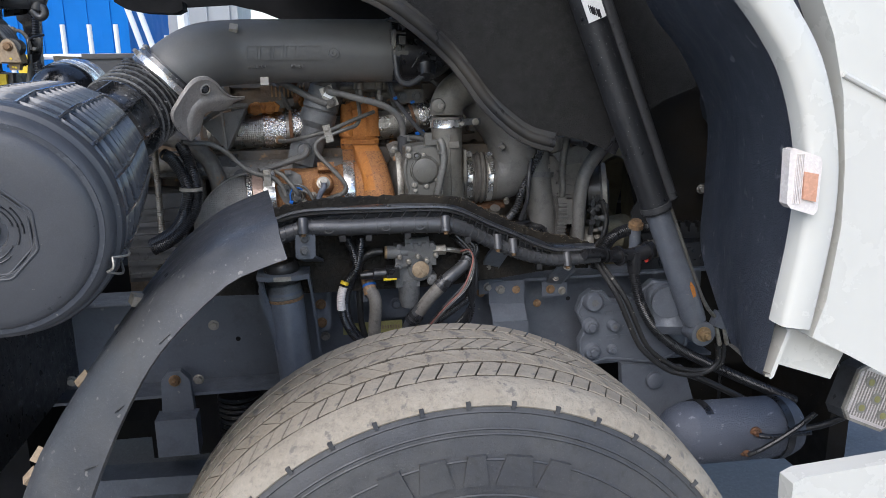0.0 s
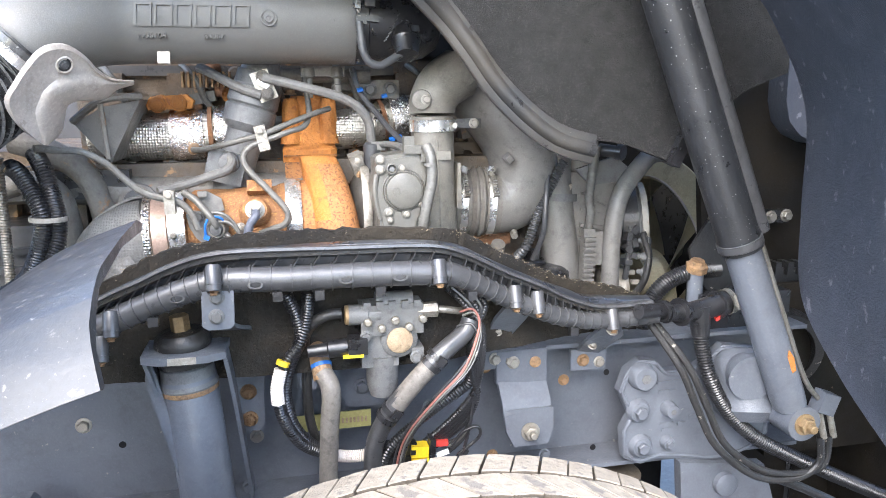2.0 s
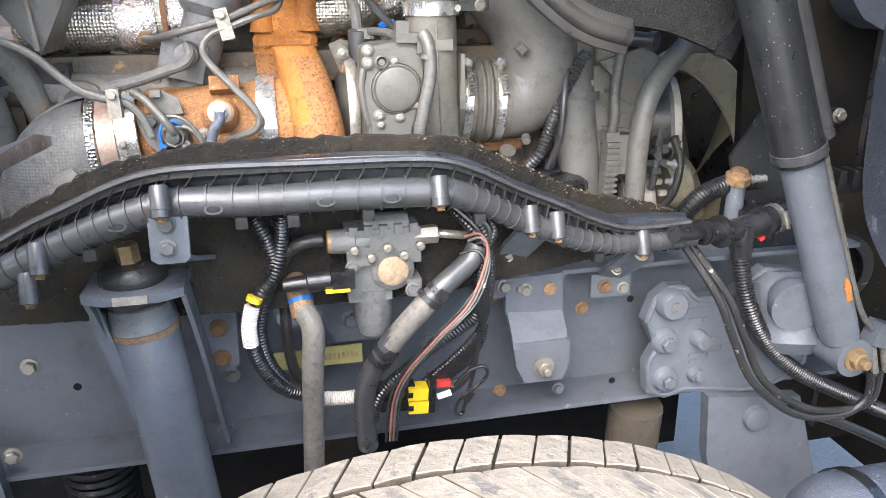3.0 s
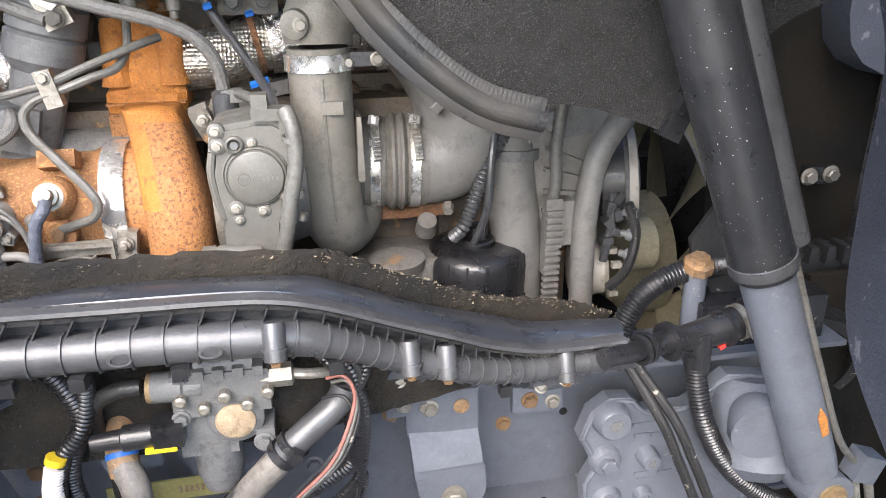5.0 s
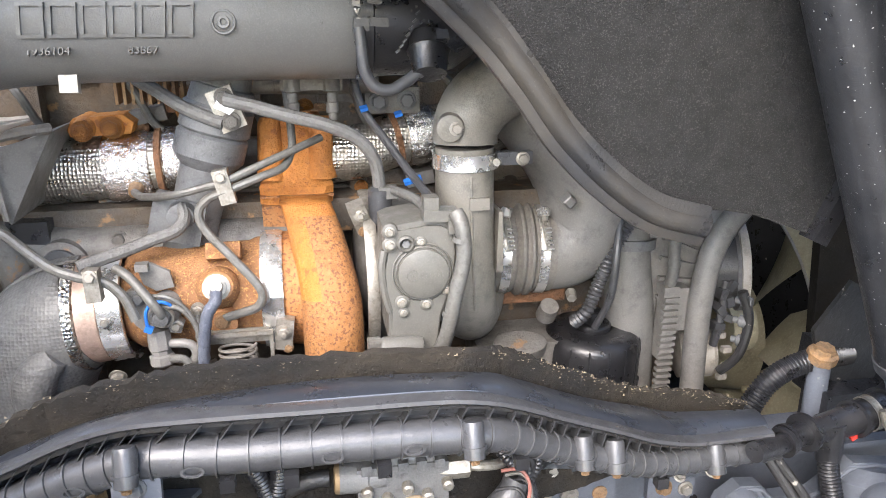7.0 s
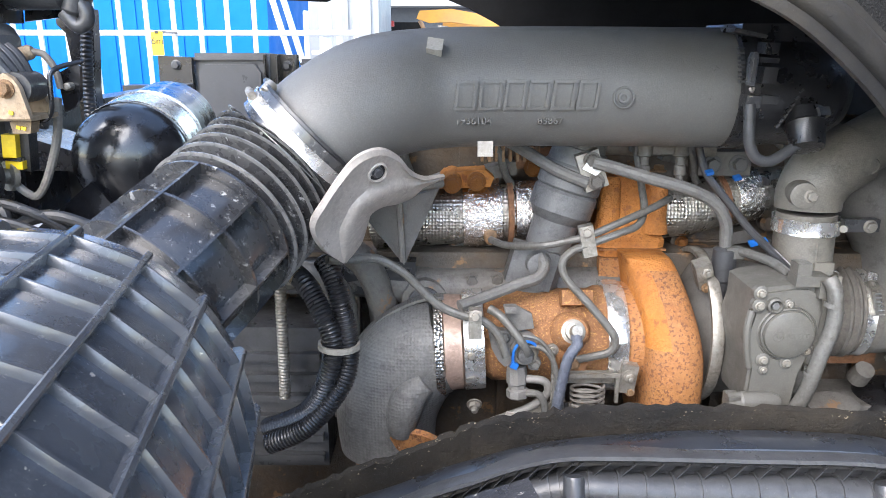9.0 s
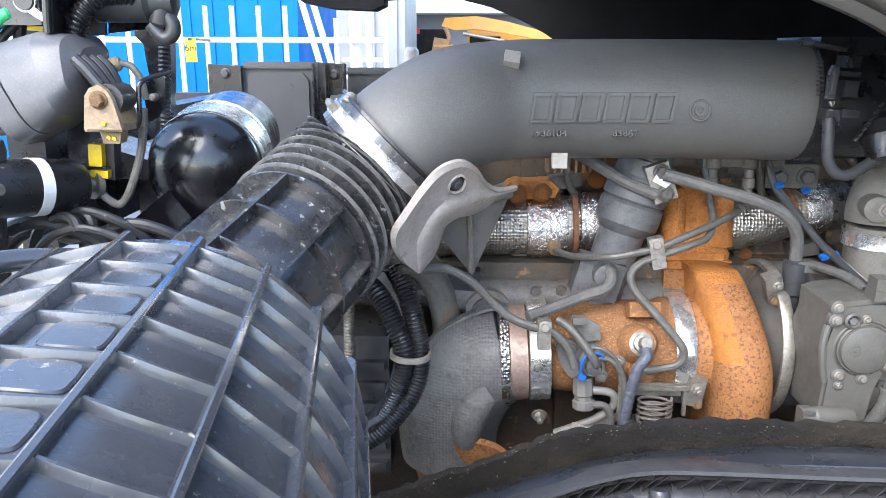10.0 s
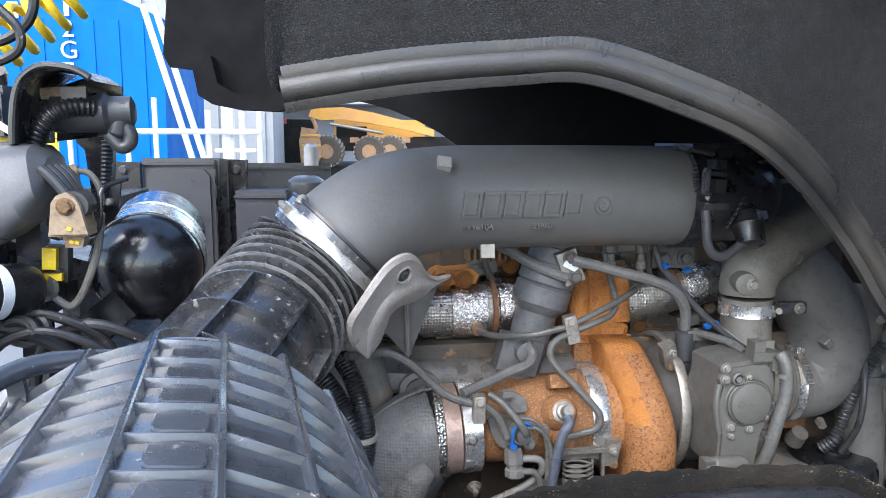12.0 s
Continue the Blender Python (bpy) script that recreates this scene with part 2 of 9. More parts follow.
    paper=material("label_white", (0.78, 0.78, 0.76), 0.5, second=(0.70, 0.70, 0.68), grime=0.15, sprinkle=0.0),
    straw=material("frayed_fibre", (0.19, 0.155, 0.105), 0.9, second=(0.10, 0.08, 0.055), stain=40, bump=0.1),
    tag=material("type_plate", (0.36, 0.33, 0.13), 0.5, second=(0.28, 0.26, 0.10), grime=0.15, sprinkle=0.0),
    line=material("grey_line", (0.13, 0.128, 0.118), 0.42, second=(0.10, 0.09, 0.075), stain=20, metal=0.2),
    braid=material("braided_hose", (0.135, 0.13, 0.12), 0.5, second=(0.10, 0.096, 0.09), stain=30, dimple=0.3, dimple_scale=650, grime=0.2),
)


# ---- building tools ----
def thing(name, at, label, category, group="", kind=""):
    ob = new(name)
    ob.location = at
    ob.empty_display_size = 0.02
    return tagged(ob, label, category, group, kind)


def hang(ob, parent):
    """Hang ob, built in world metres, under a thing or one of its parts."""
    ob.parent = parent
    top = parent
    while top.parent:
        top = top.parent
    if parent is top:
        ob.matrix_parent_inverse = parent.matrix_basis.inverted()
    else:
        ob.matrix_parent_inverse = (parent.matrix_basis if parent.type == "MESH" else Matrix()).inverted()
    return ob


def seat(name, pivot, to, turn=(0, 0, 0), size=1.0):
    """Set a finished thing at its final place: pivot, a point on it, goes to the point to, with a small turn and a change of size."""
    ob = bpy.data.objects[name]
    k = size if isinstance(size, tuple) else (size, size, size)
    r = Euler([radians(v) for v in turn]).to_matrix().to_4x4()
    ob.matrix_basis = Matrix.Translation(to) @ r @ Matrix.Diagonal((*k, 1)) @ Matrix.Translation(-V(pivot)) @ ob.matrix_basis


def finish(bm, mat, crease=0.62):
    bmesh.ops.recalc_face_normals(bm, faces=bm.faces)
    for f in bm.faces:
        f.smooth = True
    for e in bm.edges:
        if len(e.link_faces) != 2 or e.calc_face_angle(0) > crease:
            e.smooth = False
    me = bpy.data.meshes.new("mesh")
    bm.to_mesh(me)
    bm.free()
    me.materials.append(M[mat])
    return me


def part(name, bm, mat, parent=None, label="", crease=0.62):
    ob = new(name, bm if isinstance(bm, bpy.types.Mesh) else finish(bm, mat, crease))
    if parent:
        hang(ob, parent)
    return tagged(ob, label)


def curve(pts, steps=6):
    """Points along a smooth line through the given ones."""
    p = [V(q) for q in pts]
    if len(p) < 3 or steps < 2:
        return p
    out = []
    for i in range(len(p) - 1):
        a, b, c, d = p[max(i - 1, 0)], p[i], p[i + 1], p[min(i + 2, len(p) - 1)]
        for k in range(steps):
            u = k / steps
            out.append(0.5 * (2 * b + (c - a) * u + (2 * a - 5 * b + 4 * c - d) * u * u + (3 * b - a - 3 * c + d) * u**3))
    return out + [p[-1]]


def frames_along(line):
    """A steady side and up direction at each point of a line."""
    out, side = [], None
    for i, p in enumerate(line):
        d = (line[min(i + 1, len(line) - 1)] - line[max(i - 1, 0)]).normalized()
        if side is None:
            side = d.cross(V((0, 0, 1)) if abs(d.z) < 0.9 else V((0, 1, 0))).normalized()
        side = (side - d * side.dot(d)).normalized()
        out.append((p, d, side, side.cross(d)))
    return out


def sweep(bm, pts, rad, n=12, steps=6, section=None, cap=True):
    """A tube along pts. rad: metres, or a function of the way along (0 to 1). section: (side, up) pairs in place of a circle."""
    line = curve(pts, steps)
    shape = section or [(math.cos(2 * math.pi * k / n), math.sin(2 * math.pi * k / n)) for k in range(n)]
    rings = []
    for i, (p, d, s, u) in enumerate(frames_along(line)):
        r = rad(i / max(1, len(line) - 1)) if callable(rad) else rad
        rings.append([bm.verts.new(p + (s * a + u * b) * r) for a, b in shape])
    k = len(shape)
    for a, b in zip(rings, rings[1:]):
        for j in range(k):
            bm.faces.new((a[j], a[(j + 1) % k], b[(j + 1) % k], b[j]))
    if cap:
        bm.faces.new(rings[0]), bm.faces.new(rings[-1])
    return bm


def tube(pts, rad, n=12, steps=6, section=None):
    return sweep(bmesh.new(), pts, rad, n, steps, section)


def ribbed(pts, rad, pitch=0.006, depth=0.12, n=12, steps=8):
    """A corrugated hose."""
    line = curve(pts, steps)
    run = [0]
    for a, b in zip(line, line[1:]):
        run.append(run[-1] + (b - a).length)
    count = max(4, int(run[-1] / pitch * 4))
    at = np.linspace(0, run[-1], count)
    xs = [np.interp(at, run, [q[i] for q in line]) for i in range(3)]
    fine = [V(q) for q in zip(*xs)]
    return sweep(bmesh.new(), fine, lambda u: rad * (1 + depth * math.sin(u * run[-1] / pitch * 2 * math.pi)), n, 1)


def lathe(bm, prof, at, axis, n=24, closed=False, squash=(1, 1)):
    """Turn a profile of (along, radius) pairs about an axis through at."""
    d = V(axis).normalized()
    s = d.cross(V((0, 0, 1)) if abs(d.z) < 0.9 else V((0, 1, 0))).normalized()
    u = s.cross(d)
    rings = []
    for a, r in prof:
        c = V(at) + d * a
        if r < 1e-6:
            rings.append([bm.verts.new(c)])
        else:
            rings.append([bm.verts.new(c + (s * math.cos(2 * math.pi * k / n) * squash[0] + u * math.sin(2 * math.pi * k / n) * squash[1]) * r) for k in range(n)])
    for a, b in zip(rings, rings[1:] + ([rings[0]] if closed else [])):
        for k in range(n):
            q = [a[k % len(a)], a[(k + 1) % len(a)], b[(k + 1) % len(b)], b[k % len(b)]]
            q = list(dict.fromkeys(q))
            if len(q) > 2:
                bm.faces.new(q)
    if not closed:
        for r in (rings[0], rings[-1]):
            if len(r) > 2:
                bm.faces.new(r)
    return bm


def turned(prof, at, axis, n=24, closed=False, squash=(1, 1)):
    return lathe(bmesh.new(), prof, at, axis, n, closed, squash)


def slab(bm, outline, front, back, bevel=0.002, m=None):
    """A plate with the outline (x, z), from y = front to y = back, with softened edges."""
    b = bmesh.new()
    a = [b.verts.new((x, front, z)) for x, z in outline]
    c = [b.verts.new((x, back, z)) for x, z in outline]
    b.faces.new(a), b.faces.new(c[::-1])
    for i in range(len(a)):
        j = (i + 1) % len(a)
        b.faces.new((a[j], a[i], c[i], c[j]))
    if bevel:
        bmesh.ops.bevel(b, geom=[e for e in b.edges if e.calc_face_angle(0) > 0.5], offset=bevel, segments=2, affect="EDGES", clamp_overlap=True)
    if m:
        b.transform(m)
    me = bpy.data.meshes.new("tmp")
    b.to_mesh(me)
    b.free()
    bm.from_mesh(me)
    bpy.data.meshes.remove(me)
    return bm


def plate(outline, front, back, bevel=0.002, m=None):
    return slab(bmesh.new(), outline, front, back, bevel, m)


def box(bm, at, size, bevel=0.004, turn=(0, 0, 0)):
    x, y, z = (v / 2 for v in size)
    return slab(bm, [(-x, -z), (x, -z), (x, z), (-x, z)], -y, y, min(bevel, min(size) * 0.45), pose(*at, *turn))


def block(at, size, bevel=0.004, turn=(0, 0, 0)):
    return box(bmesh.new(), at, size, bevel, turn)


def make_bolts():
    """Bolt heads that look towards -y: hexagon with flange, nut with thread end, round cap."""
    kinds = {}
    for mat in ("zinc", "boltrust", "engine", "rail", "orange", "brass", "plastic", "cast", "alloy"):
        b = bmesh.new()
        lathe(b, [(0.0, 1.25), (-0.18, 1.25), (-0.26, 1.1), (-0.27, 0.95)], (0, 0, 0), (0, 1, 0), 14)
        lathe(b, [(-0.2, 0.92), (-0.85, 0.92), (-1.0, 0.78)], (0, 0, 0), (0, 1, 0), 6)
        kinds[mat] = finish(b, mat)
        b = bmesh.new()
        lathe(b, [(0.0, 1.3), (-0.2, 1.3)], (0, 0, 0), (0, 1, 0), 14)
        lathe(b, [(-0.15, 0.95), (-0.9, 0.95), (-1.0, 0.8)], (0, 0, 0), (0, 1, 0), 6)
        lathe(b, [(-0.9, 0.5), (-1.7, 0.5), (-1.8, 0.4)], (0, 0, 0), (0, 1, 0), 10)
        kinds[mat + "_nut"] = finish(b, mat)
    return kinds


BOLTS = make_bolts()


def bolt(parent, at, r=0.008, kind="zinc", towards=(0, -1, 0), name="bolt"):
    ob = new(name, BOLTS[kind])
    q = V((0, -1, 0)).rotation_difference(V(towards).normalized())
    spin = Matrix.Rotation((at[0] * 37 + at[2] * 53) % 1.0, 4, "Y")
    hang(ob, parent)
    ob.matrix_basis = Matrix.Translation(at) @ q.to_matrix().to_4x4() @ spin @ Matrix.Diagonal((r, r, r, 1))
    return ob


def clamp(parent, at, axis, r, width=0.014, mat="steel", screw=(0, -1, 0.3), name="clamp"):
    """A hose clamp: a band with rolled edges, its screw housing and the screw."""
    w = width / 2
    band = part(name, turned([(-w, r), (-w, r + 0.002), (-w * 0.7, r + 0.0012), (w * 0.7, r + 0.0012), (w, r + 0.002), (w, r)], at, axis, 40, True), mat, parent)
    d, s = V(axis).normalized(), V(screw)
    s = (s - d * s.dot(d)).normalized()
    c = V(at) + s * (r + 0.006)
    t = d.cross(s)
    b = bmesh.new()
    lathe(b, [(-0.011, 0.0055), (0.011, 0.0055)], c, t, 10)
    lathe(b, [(0.011, 0.004), (0.018, 0.004)], c, t, 6)
    part("screw", b, "zinc", band)
    return band


def text_mesh(words, size, mat, m, depth=0.001, parent=None, name="lettering", label=""):
    cu = bpy.data.curves.new("words", "FONT")
    cu.body, cu.size, cu.extrude, cu.align_x, cu.align_y = words, size, depth, "CENTER", "CENTER"
    tmp = bpy.data.objects.new("words", cu)
    scene.collection.objects.link(tmp)
    dg = bpy.context.evaluated_depsgraph_get()
    me = bpy.data.meshes.new_from_object(tmp.evaluated_get(dg))
    bpy.data.objects.remove(tmp)
    me.transform(m)
    me.materials.clear()
    me.materials.append(M[mat])
    ob = new(name, me)
    if parent:
        hang(ob, parent)
    return tagged(ob, label)


# ---- ground and truck frame ----
bm = bmesh.new()
bmesh.ops.create_grid(bm, x_segments=2, y_segments=2, size=400)
ground = part("ground", bm, "asphalt")
tagged(ground, "grey worn asphalt yard under the truck", "ground", kind="structure")


def build_rail():
    rail = thing("chassis_rail", (0.3, 1.75, 0.74), "blue-grey painted steel truck chassis rail with bolts", "chassis rail")
    b = bmesh.new()
    sweep(b, [(-3.2, 1.79, 0.868), (0.99, 1.79, 0.868)], 1, 0, 1,
          [(-0.046, -0.132), (0.05, -0.132), (0.05, -0.124), (-0.038, -0.124), (-0.038, 0.124), (0.05, 0.124), (0.05, 0.132), (-0.046, 0.132)])
    part("web", b, "rail", rail)
    for x, z, r, k in ((-0.112, 0.874, 0.010, "zinc"), (-0.393, 0.924, 0.011, "zinc"), (-0.443, 0.779, 0.011, "zinc"),
                       (0.075, 0.958, 0.012, "rail"), (0.155, 0.982, 0.011, "rail"), (0.2, 0.9, 0.010, "rail"), (0.322, 0.788, 0.009, "boltrust"),
                       (0.464, 0.927, 0.009, "boltrust"), (0.428, 0.778, 0.009, "rail"), (-0.13, 0.779, 0.011, "rail"), (0.307, 0.967, 0.010, "boltrust"),
                       (0.536, 0.962, 0.009, "zinc"), (-0.62, 0.93, 0.011, "zinc"), (-0.75, 0.8, 0.011, "zinc")):
        bolt(rail, (x, 1.744, z), r, k)
    for x, z, r in ((-0.335, 0.883, 0.006), (0.552, 0.935, 0.006), (0.529, 0.78, 0.006)):
        part("hole", turned([(0, r), (0.0, r * 0.8), (-0.0008, r * 0.9), (-0.0008, r)], (x, 1.7435, z), (0, 1, 0), 16), "dark", rail)
    plate_ = part("type_plate", plate([(-0.065, 0.874), (0.091, 0.874), (0.091, 0.906), (-0.065, 0.904)], 1.7405, 1.7435, 0.001), "tag", rail, "yellow type plate with stamped bars")
    for i in range(9):
        part("stamp_bar", plate([(0.024 + i * 0.007, 0.884), (0.028 + i * 0.007, 0.884), (0.028 + i * 0.007, 0.894), (0.024 + i * 0.007, 0.894)], 1.7396, 1.741, 0), "tan", plate_)
    return rail


rail = build_rail()


def build_cross_frame():
    """Spring hanger casting with its bosses and bolts."""
    c = thing("spring_hanger", (0.69, 1.72, 0.75), "blue-grey cast iron bracket with raised bosses on the rail", "bracket")
    edge = [(0.57, 0.901), (0.584, 0.943), (0.61, 0.962), (0.643, 0.959), (0.667, 0.935), (0.73, 0.935), (0.788, 0.979), (0.866, 0.967), (0.901, 0.885), (0.904, 0.78), (0.824, 0.73), (0.727, 0.742), (0.66, 0.752), (0.622, 0.744), (0.586, 0.76), (0.58, 0.818), (0.596, 0.849)]
    part("casting", plate(edge, 1.722, 1.744, 0.006), "rail", c)
    part("edge_rib", tube([(0.70 + (x - 0.70) * 0.955, 1.722, 0.855 + (z - 0.855) * 0.93) for x, z in edge + edge[:1]], 0.004, 8, 2), "rail", c)
    for x, z, r, h, bolt_r, k in ((0.614, 0.931, 0.025, 0.020, 0, ""), (0.611, 0.859, 0.022, 0.008, 0.014, "rail"), (0.675, 0.858, 0.0145, 0.020, 0, ""), (0.619, 0.784, 0.022, 0.008, 0.013, "rail"), (0.676, 0.786, 0.013, 0.010, 0.009, "rail"), (0.83, 0.937, 0.024, 0.012, 0.012, "rail"), (0.79, 0.943, 0.019, 0.012, 0, ""), (0.845, 0.862, 0.028, 0.014, 0, "")):
        part("boss", turned([(0.0, r * 1.12), (-h, r), (-h - 0.004, r * 0.86)], (x, 1.722, z), (0, 1, 0), 22), "rail", c)
        if bolt_r:
            bolt(c, (x, 1.720 - h, z), bolt_r, k)
        elif r < 0.03:
            part("socket", turned([(0.0, r * 0.42), (-0.001, r * 0.40), (-0.001, 0.0)], (x, 1.717 - h, z), (0, 1, 0), 6), "cast", c)
    for x0, x1, z in ((0.65, 0.697, 0.912), (0.654, 0.676, 0.893), (0.680, 0.692, 0.892), (0.66, 0.69, 0.824), (0.698, 0.72, 0.822), (0.664, 0.684, 0.812), (0.722, 0.738, 0.834)):
        part("cast_mark", block(((x0 + x1) / 2, 1.7215, z), (x1 - x0, 0.003, 0.0065), 0.0008), "rail", c)
    b = plate([(0.70, 0.745), (0.89, 0.72), (0.98, 0.45), (0.76, 0.45), (0.71, 0.62)], 1.705, 1.73, 0.006)
    lathe(b, [(0, 0.026), (-0.014, 0.024), (-0.018, 0.018)], (0.80, 1.708, 0.690), (0, 1, 0), 20)
    part("lower_arm", b, "rail", c)
    b = bmesh.new()
    lathe(b, [(-0.07, 0.04), (-0.05, 0.062), (0.05, 0.066), (0.07, 0.045)], (0.83, 1.70, 0.90), (0.1, 0.35, 1), 20)
    lathe(b, [(-0.03, 0.045), (-0.012, 0.045), (0.02, 0.03)], (0.80, 1.66, 0.945), (0.2, 1, 0.1), 16)
    part("steering_housing", b, "rail", c)
    return c


build_cross_frame()


def build_rail_brackets():
    a = thing("step_bracket", (0.375, 1.72, 0.82), "blue-grey folded steel bracket bolted to the rail", "bracket")
    b = plate([(0.326, 0.935), (0.424, 0.935), (0.424, 1.0), (0.326, 0.998)], 1.73, 1.744, 0.002)
    sweep(b, [(0.376, 1.737, 0.938), (0.378, 1.712, 0.905), (0.379, 1.708, 0.885)], 1, 0, 1, [(-0.048, -0.004), (0.048, -0.004), (0.048, 0.004), (-0.048, 0.004)])
    slab(b, [(0.331, 0.895), (0.428, 0.893), (0.43, 0.85), (0.418, 0.82), (0.354, 0.82), (0.338, 0.85)], 1.702, 1.71, 0.002)
    part("plate", b, "rail", a)
    bolt(a, (0.358, 1.73, 0.976), 0.010, "zinc"), bolt(a, (0.384, 1.702, 0.848), 0.014, "zinc_nut")
    part("rust_disc", turned([(0, 0.011), (-0.002, 0.011), (-0.003, 0.008)], (0.401, 1.73, 0.974), (0, 1, 0), 18), "boltrust", a)
    part("hole", turned([(0, 0.007), (-0.001, 0.007)], (0.379, 1.7225, 0.912), (0, 1, 0.6), 14), "dark", a)

    d = thing("duct_bracket", (-0.115, 1.72, 0.91), "grey steel bracket holding the cable duct", "bracket", group="duct brackets")
    b = plate([(-0.143, 0.915), (-0.134, 0.905), (-0.104, 0.905), (-0.095, 0.915), (-0.089, 1.083), (-0.097, 1.098), (-0.118, 1.098), (-0.127, 1.086), (-0.137, 1.078)], 1.700, 1.712, 0.003)
    sweep(b, [(-0.118, 1.714, 1.07), (-0.125, 1.66, 1.10), (-0.14, 1.58, 1.128), (-0.147, 1.558, 1.14)], 1, 0, 3, [(-0.022, -0.003), (0.022, -0.003), (0.022, 0.003), (-0.022, 0.003)])
    slab(b, [(-0.168, 1.140), (-0.16, 1.134), (-0.13, 1.134), (-0.123, 1.14), (-0.121, 1.190), (-0.128, 1.198), (-0.16, 1.199), (-0.166, 1.192)], 1.548, 1.556, 0.003)
    part("plate", b, "rail", d)
    bolt(d, (-0.119, 1.70, 0.976), 0.011, "boltrust"), bolt(d, (-0.119, 1.70, 0.927), 0.011, "boltrust")
    for z in (0.976, 0.927):
        part("spacer", turned([(0, 0.012), (0.034, 0.012)], (-0.119, 1.71, z), (0, 1, 0), 14), "rail", d)
    bolt(d, (-0.145, 1.548, 1.183), 0.009, "cast"), bolt(d, (-0.147, 1.548, 1.154), 0.009, "cast")

    for foot, top, base, kind in (((V((0.295, 1.735, 1.002)), V((0.332, 1.735, 1.004))), (V((0.350, 1.61, 1.106)), V((0.348, 1.61, 1.118)), V((0.312, 1.61, 1.125)), V((0.298, 1.65, 1.085))), (0.300, 0.365, 0.965), "zinc"),
                                  ((V((0.488, 1.735, 0.985)), V((0.528, 1.735, 0.978))), (V((0.541, 1.655, 1.038)), V((0.538, 1.655, 1.051)), V((0.503, 1.655, 1.058)), V((0.484, 1.69, 1.02))), (0.474, 0.545, 0.948), "boltrust")):
        e = thing("duct_bracket", (base[0], 1.74, base[2]), "grey steel stay from the rail to the cable duct", "bracket", group="duct brackets")
        b = plate([(base[0], base[2]), (base[1], base[2]), (base[1], base[2] + 0.038), (base[0], base[2] + 0.042)], 1.733, 1.744, 0.003)
        ring = [foot[0], foot[1], top[0], top[1], top[2], top[3]]
        f0, f1 = [b.verts.new(p) for p in ring], [b.verts.new(p + V((0.0, 0.006, 0.004))) for p in ring]
        b.faces.new(f0), b.faces.new(f1[::-1])
        for i in range(6):
            b.faces.new((f0[i], f0[(i + 1) % 6], f1[(i + 1) % 6], f1[i]))
        part("plate", b, "rail", e, crease=0.4)
        bolt(e, top[2].lerp(top[0], 0.35) + V((0, -0.004, 0)), 0.009, "zinc", (0, -0.7, 0.7)), bolt(e, top[3].lerp(foot[1], 0.42) + V((0, -0.006, 0.004)), 0.007, "zinc", (0, -0.7, 0.7))
        bolt(e, (base[0] + 0.024, 1.733, base[2] + 0.02), 0.010, kind), bolt(e, (base[1] - 0.014, 1.733, base[2] + 0.014), 0.009, "zinc")

    f = thing("cab_bump_stop", (-0.48, 1.70, 0.70), "dark steel bracket hanging on the rail", "bracket")
    b = plate([(-0.536, 0.70), (-0.456, 0.70), (-0.461, 0.79), (-0.481, 0.815), (-0.511, 0.815), (-0.531, 0.79)], 1.72, 1.744, 0.003)
    box(b, (-0.495, 1.70, 0.655), (0.10, 0.06, 0.10), 0.006)
    part("plate", b, "rail", f)
    bolt(f, (-0.497, 1.72, 0.79), 0.012, "boltrust_nut")


build_rail_brackets()


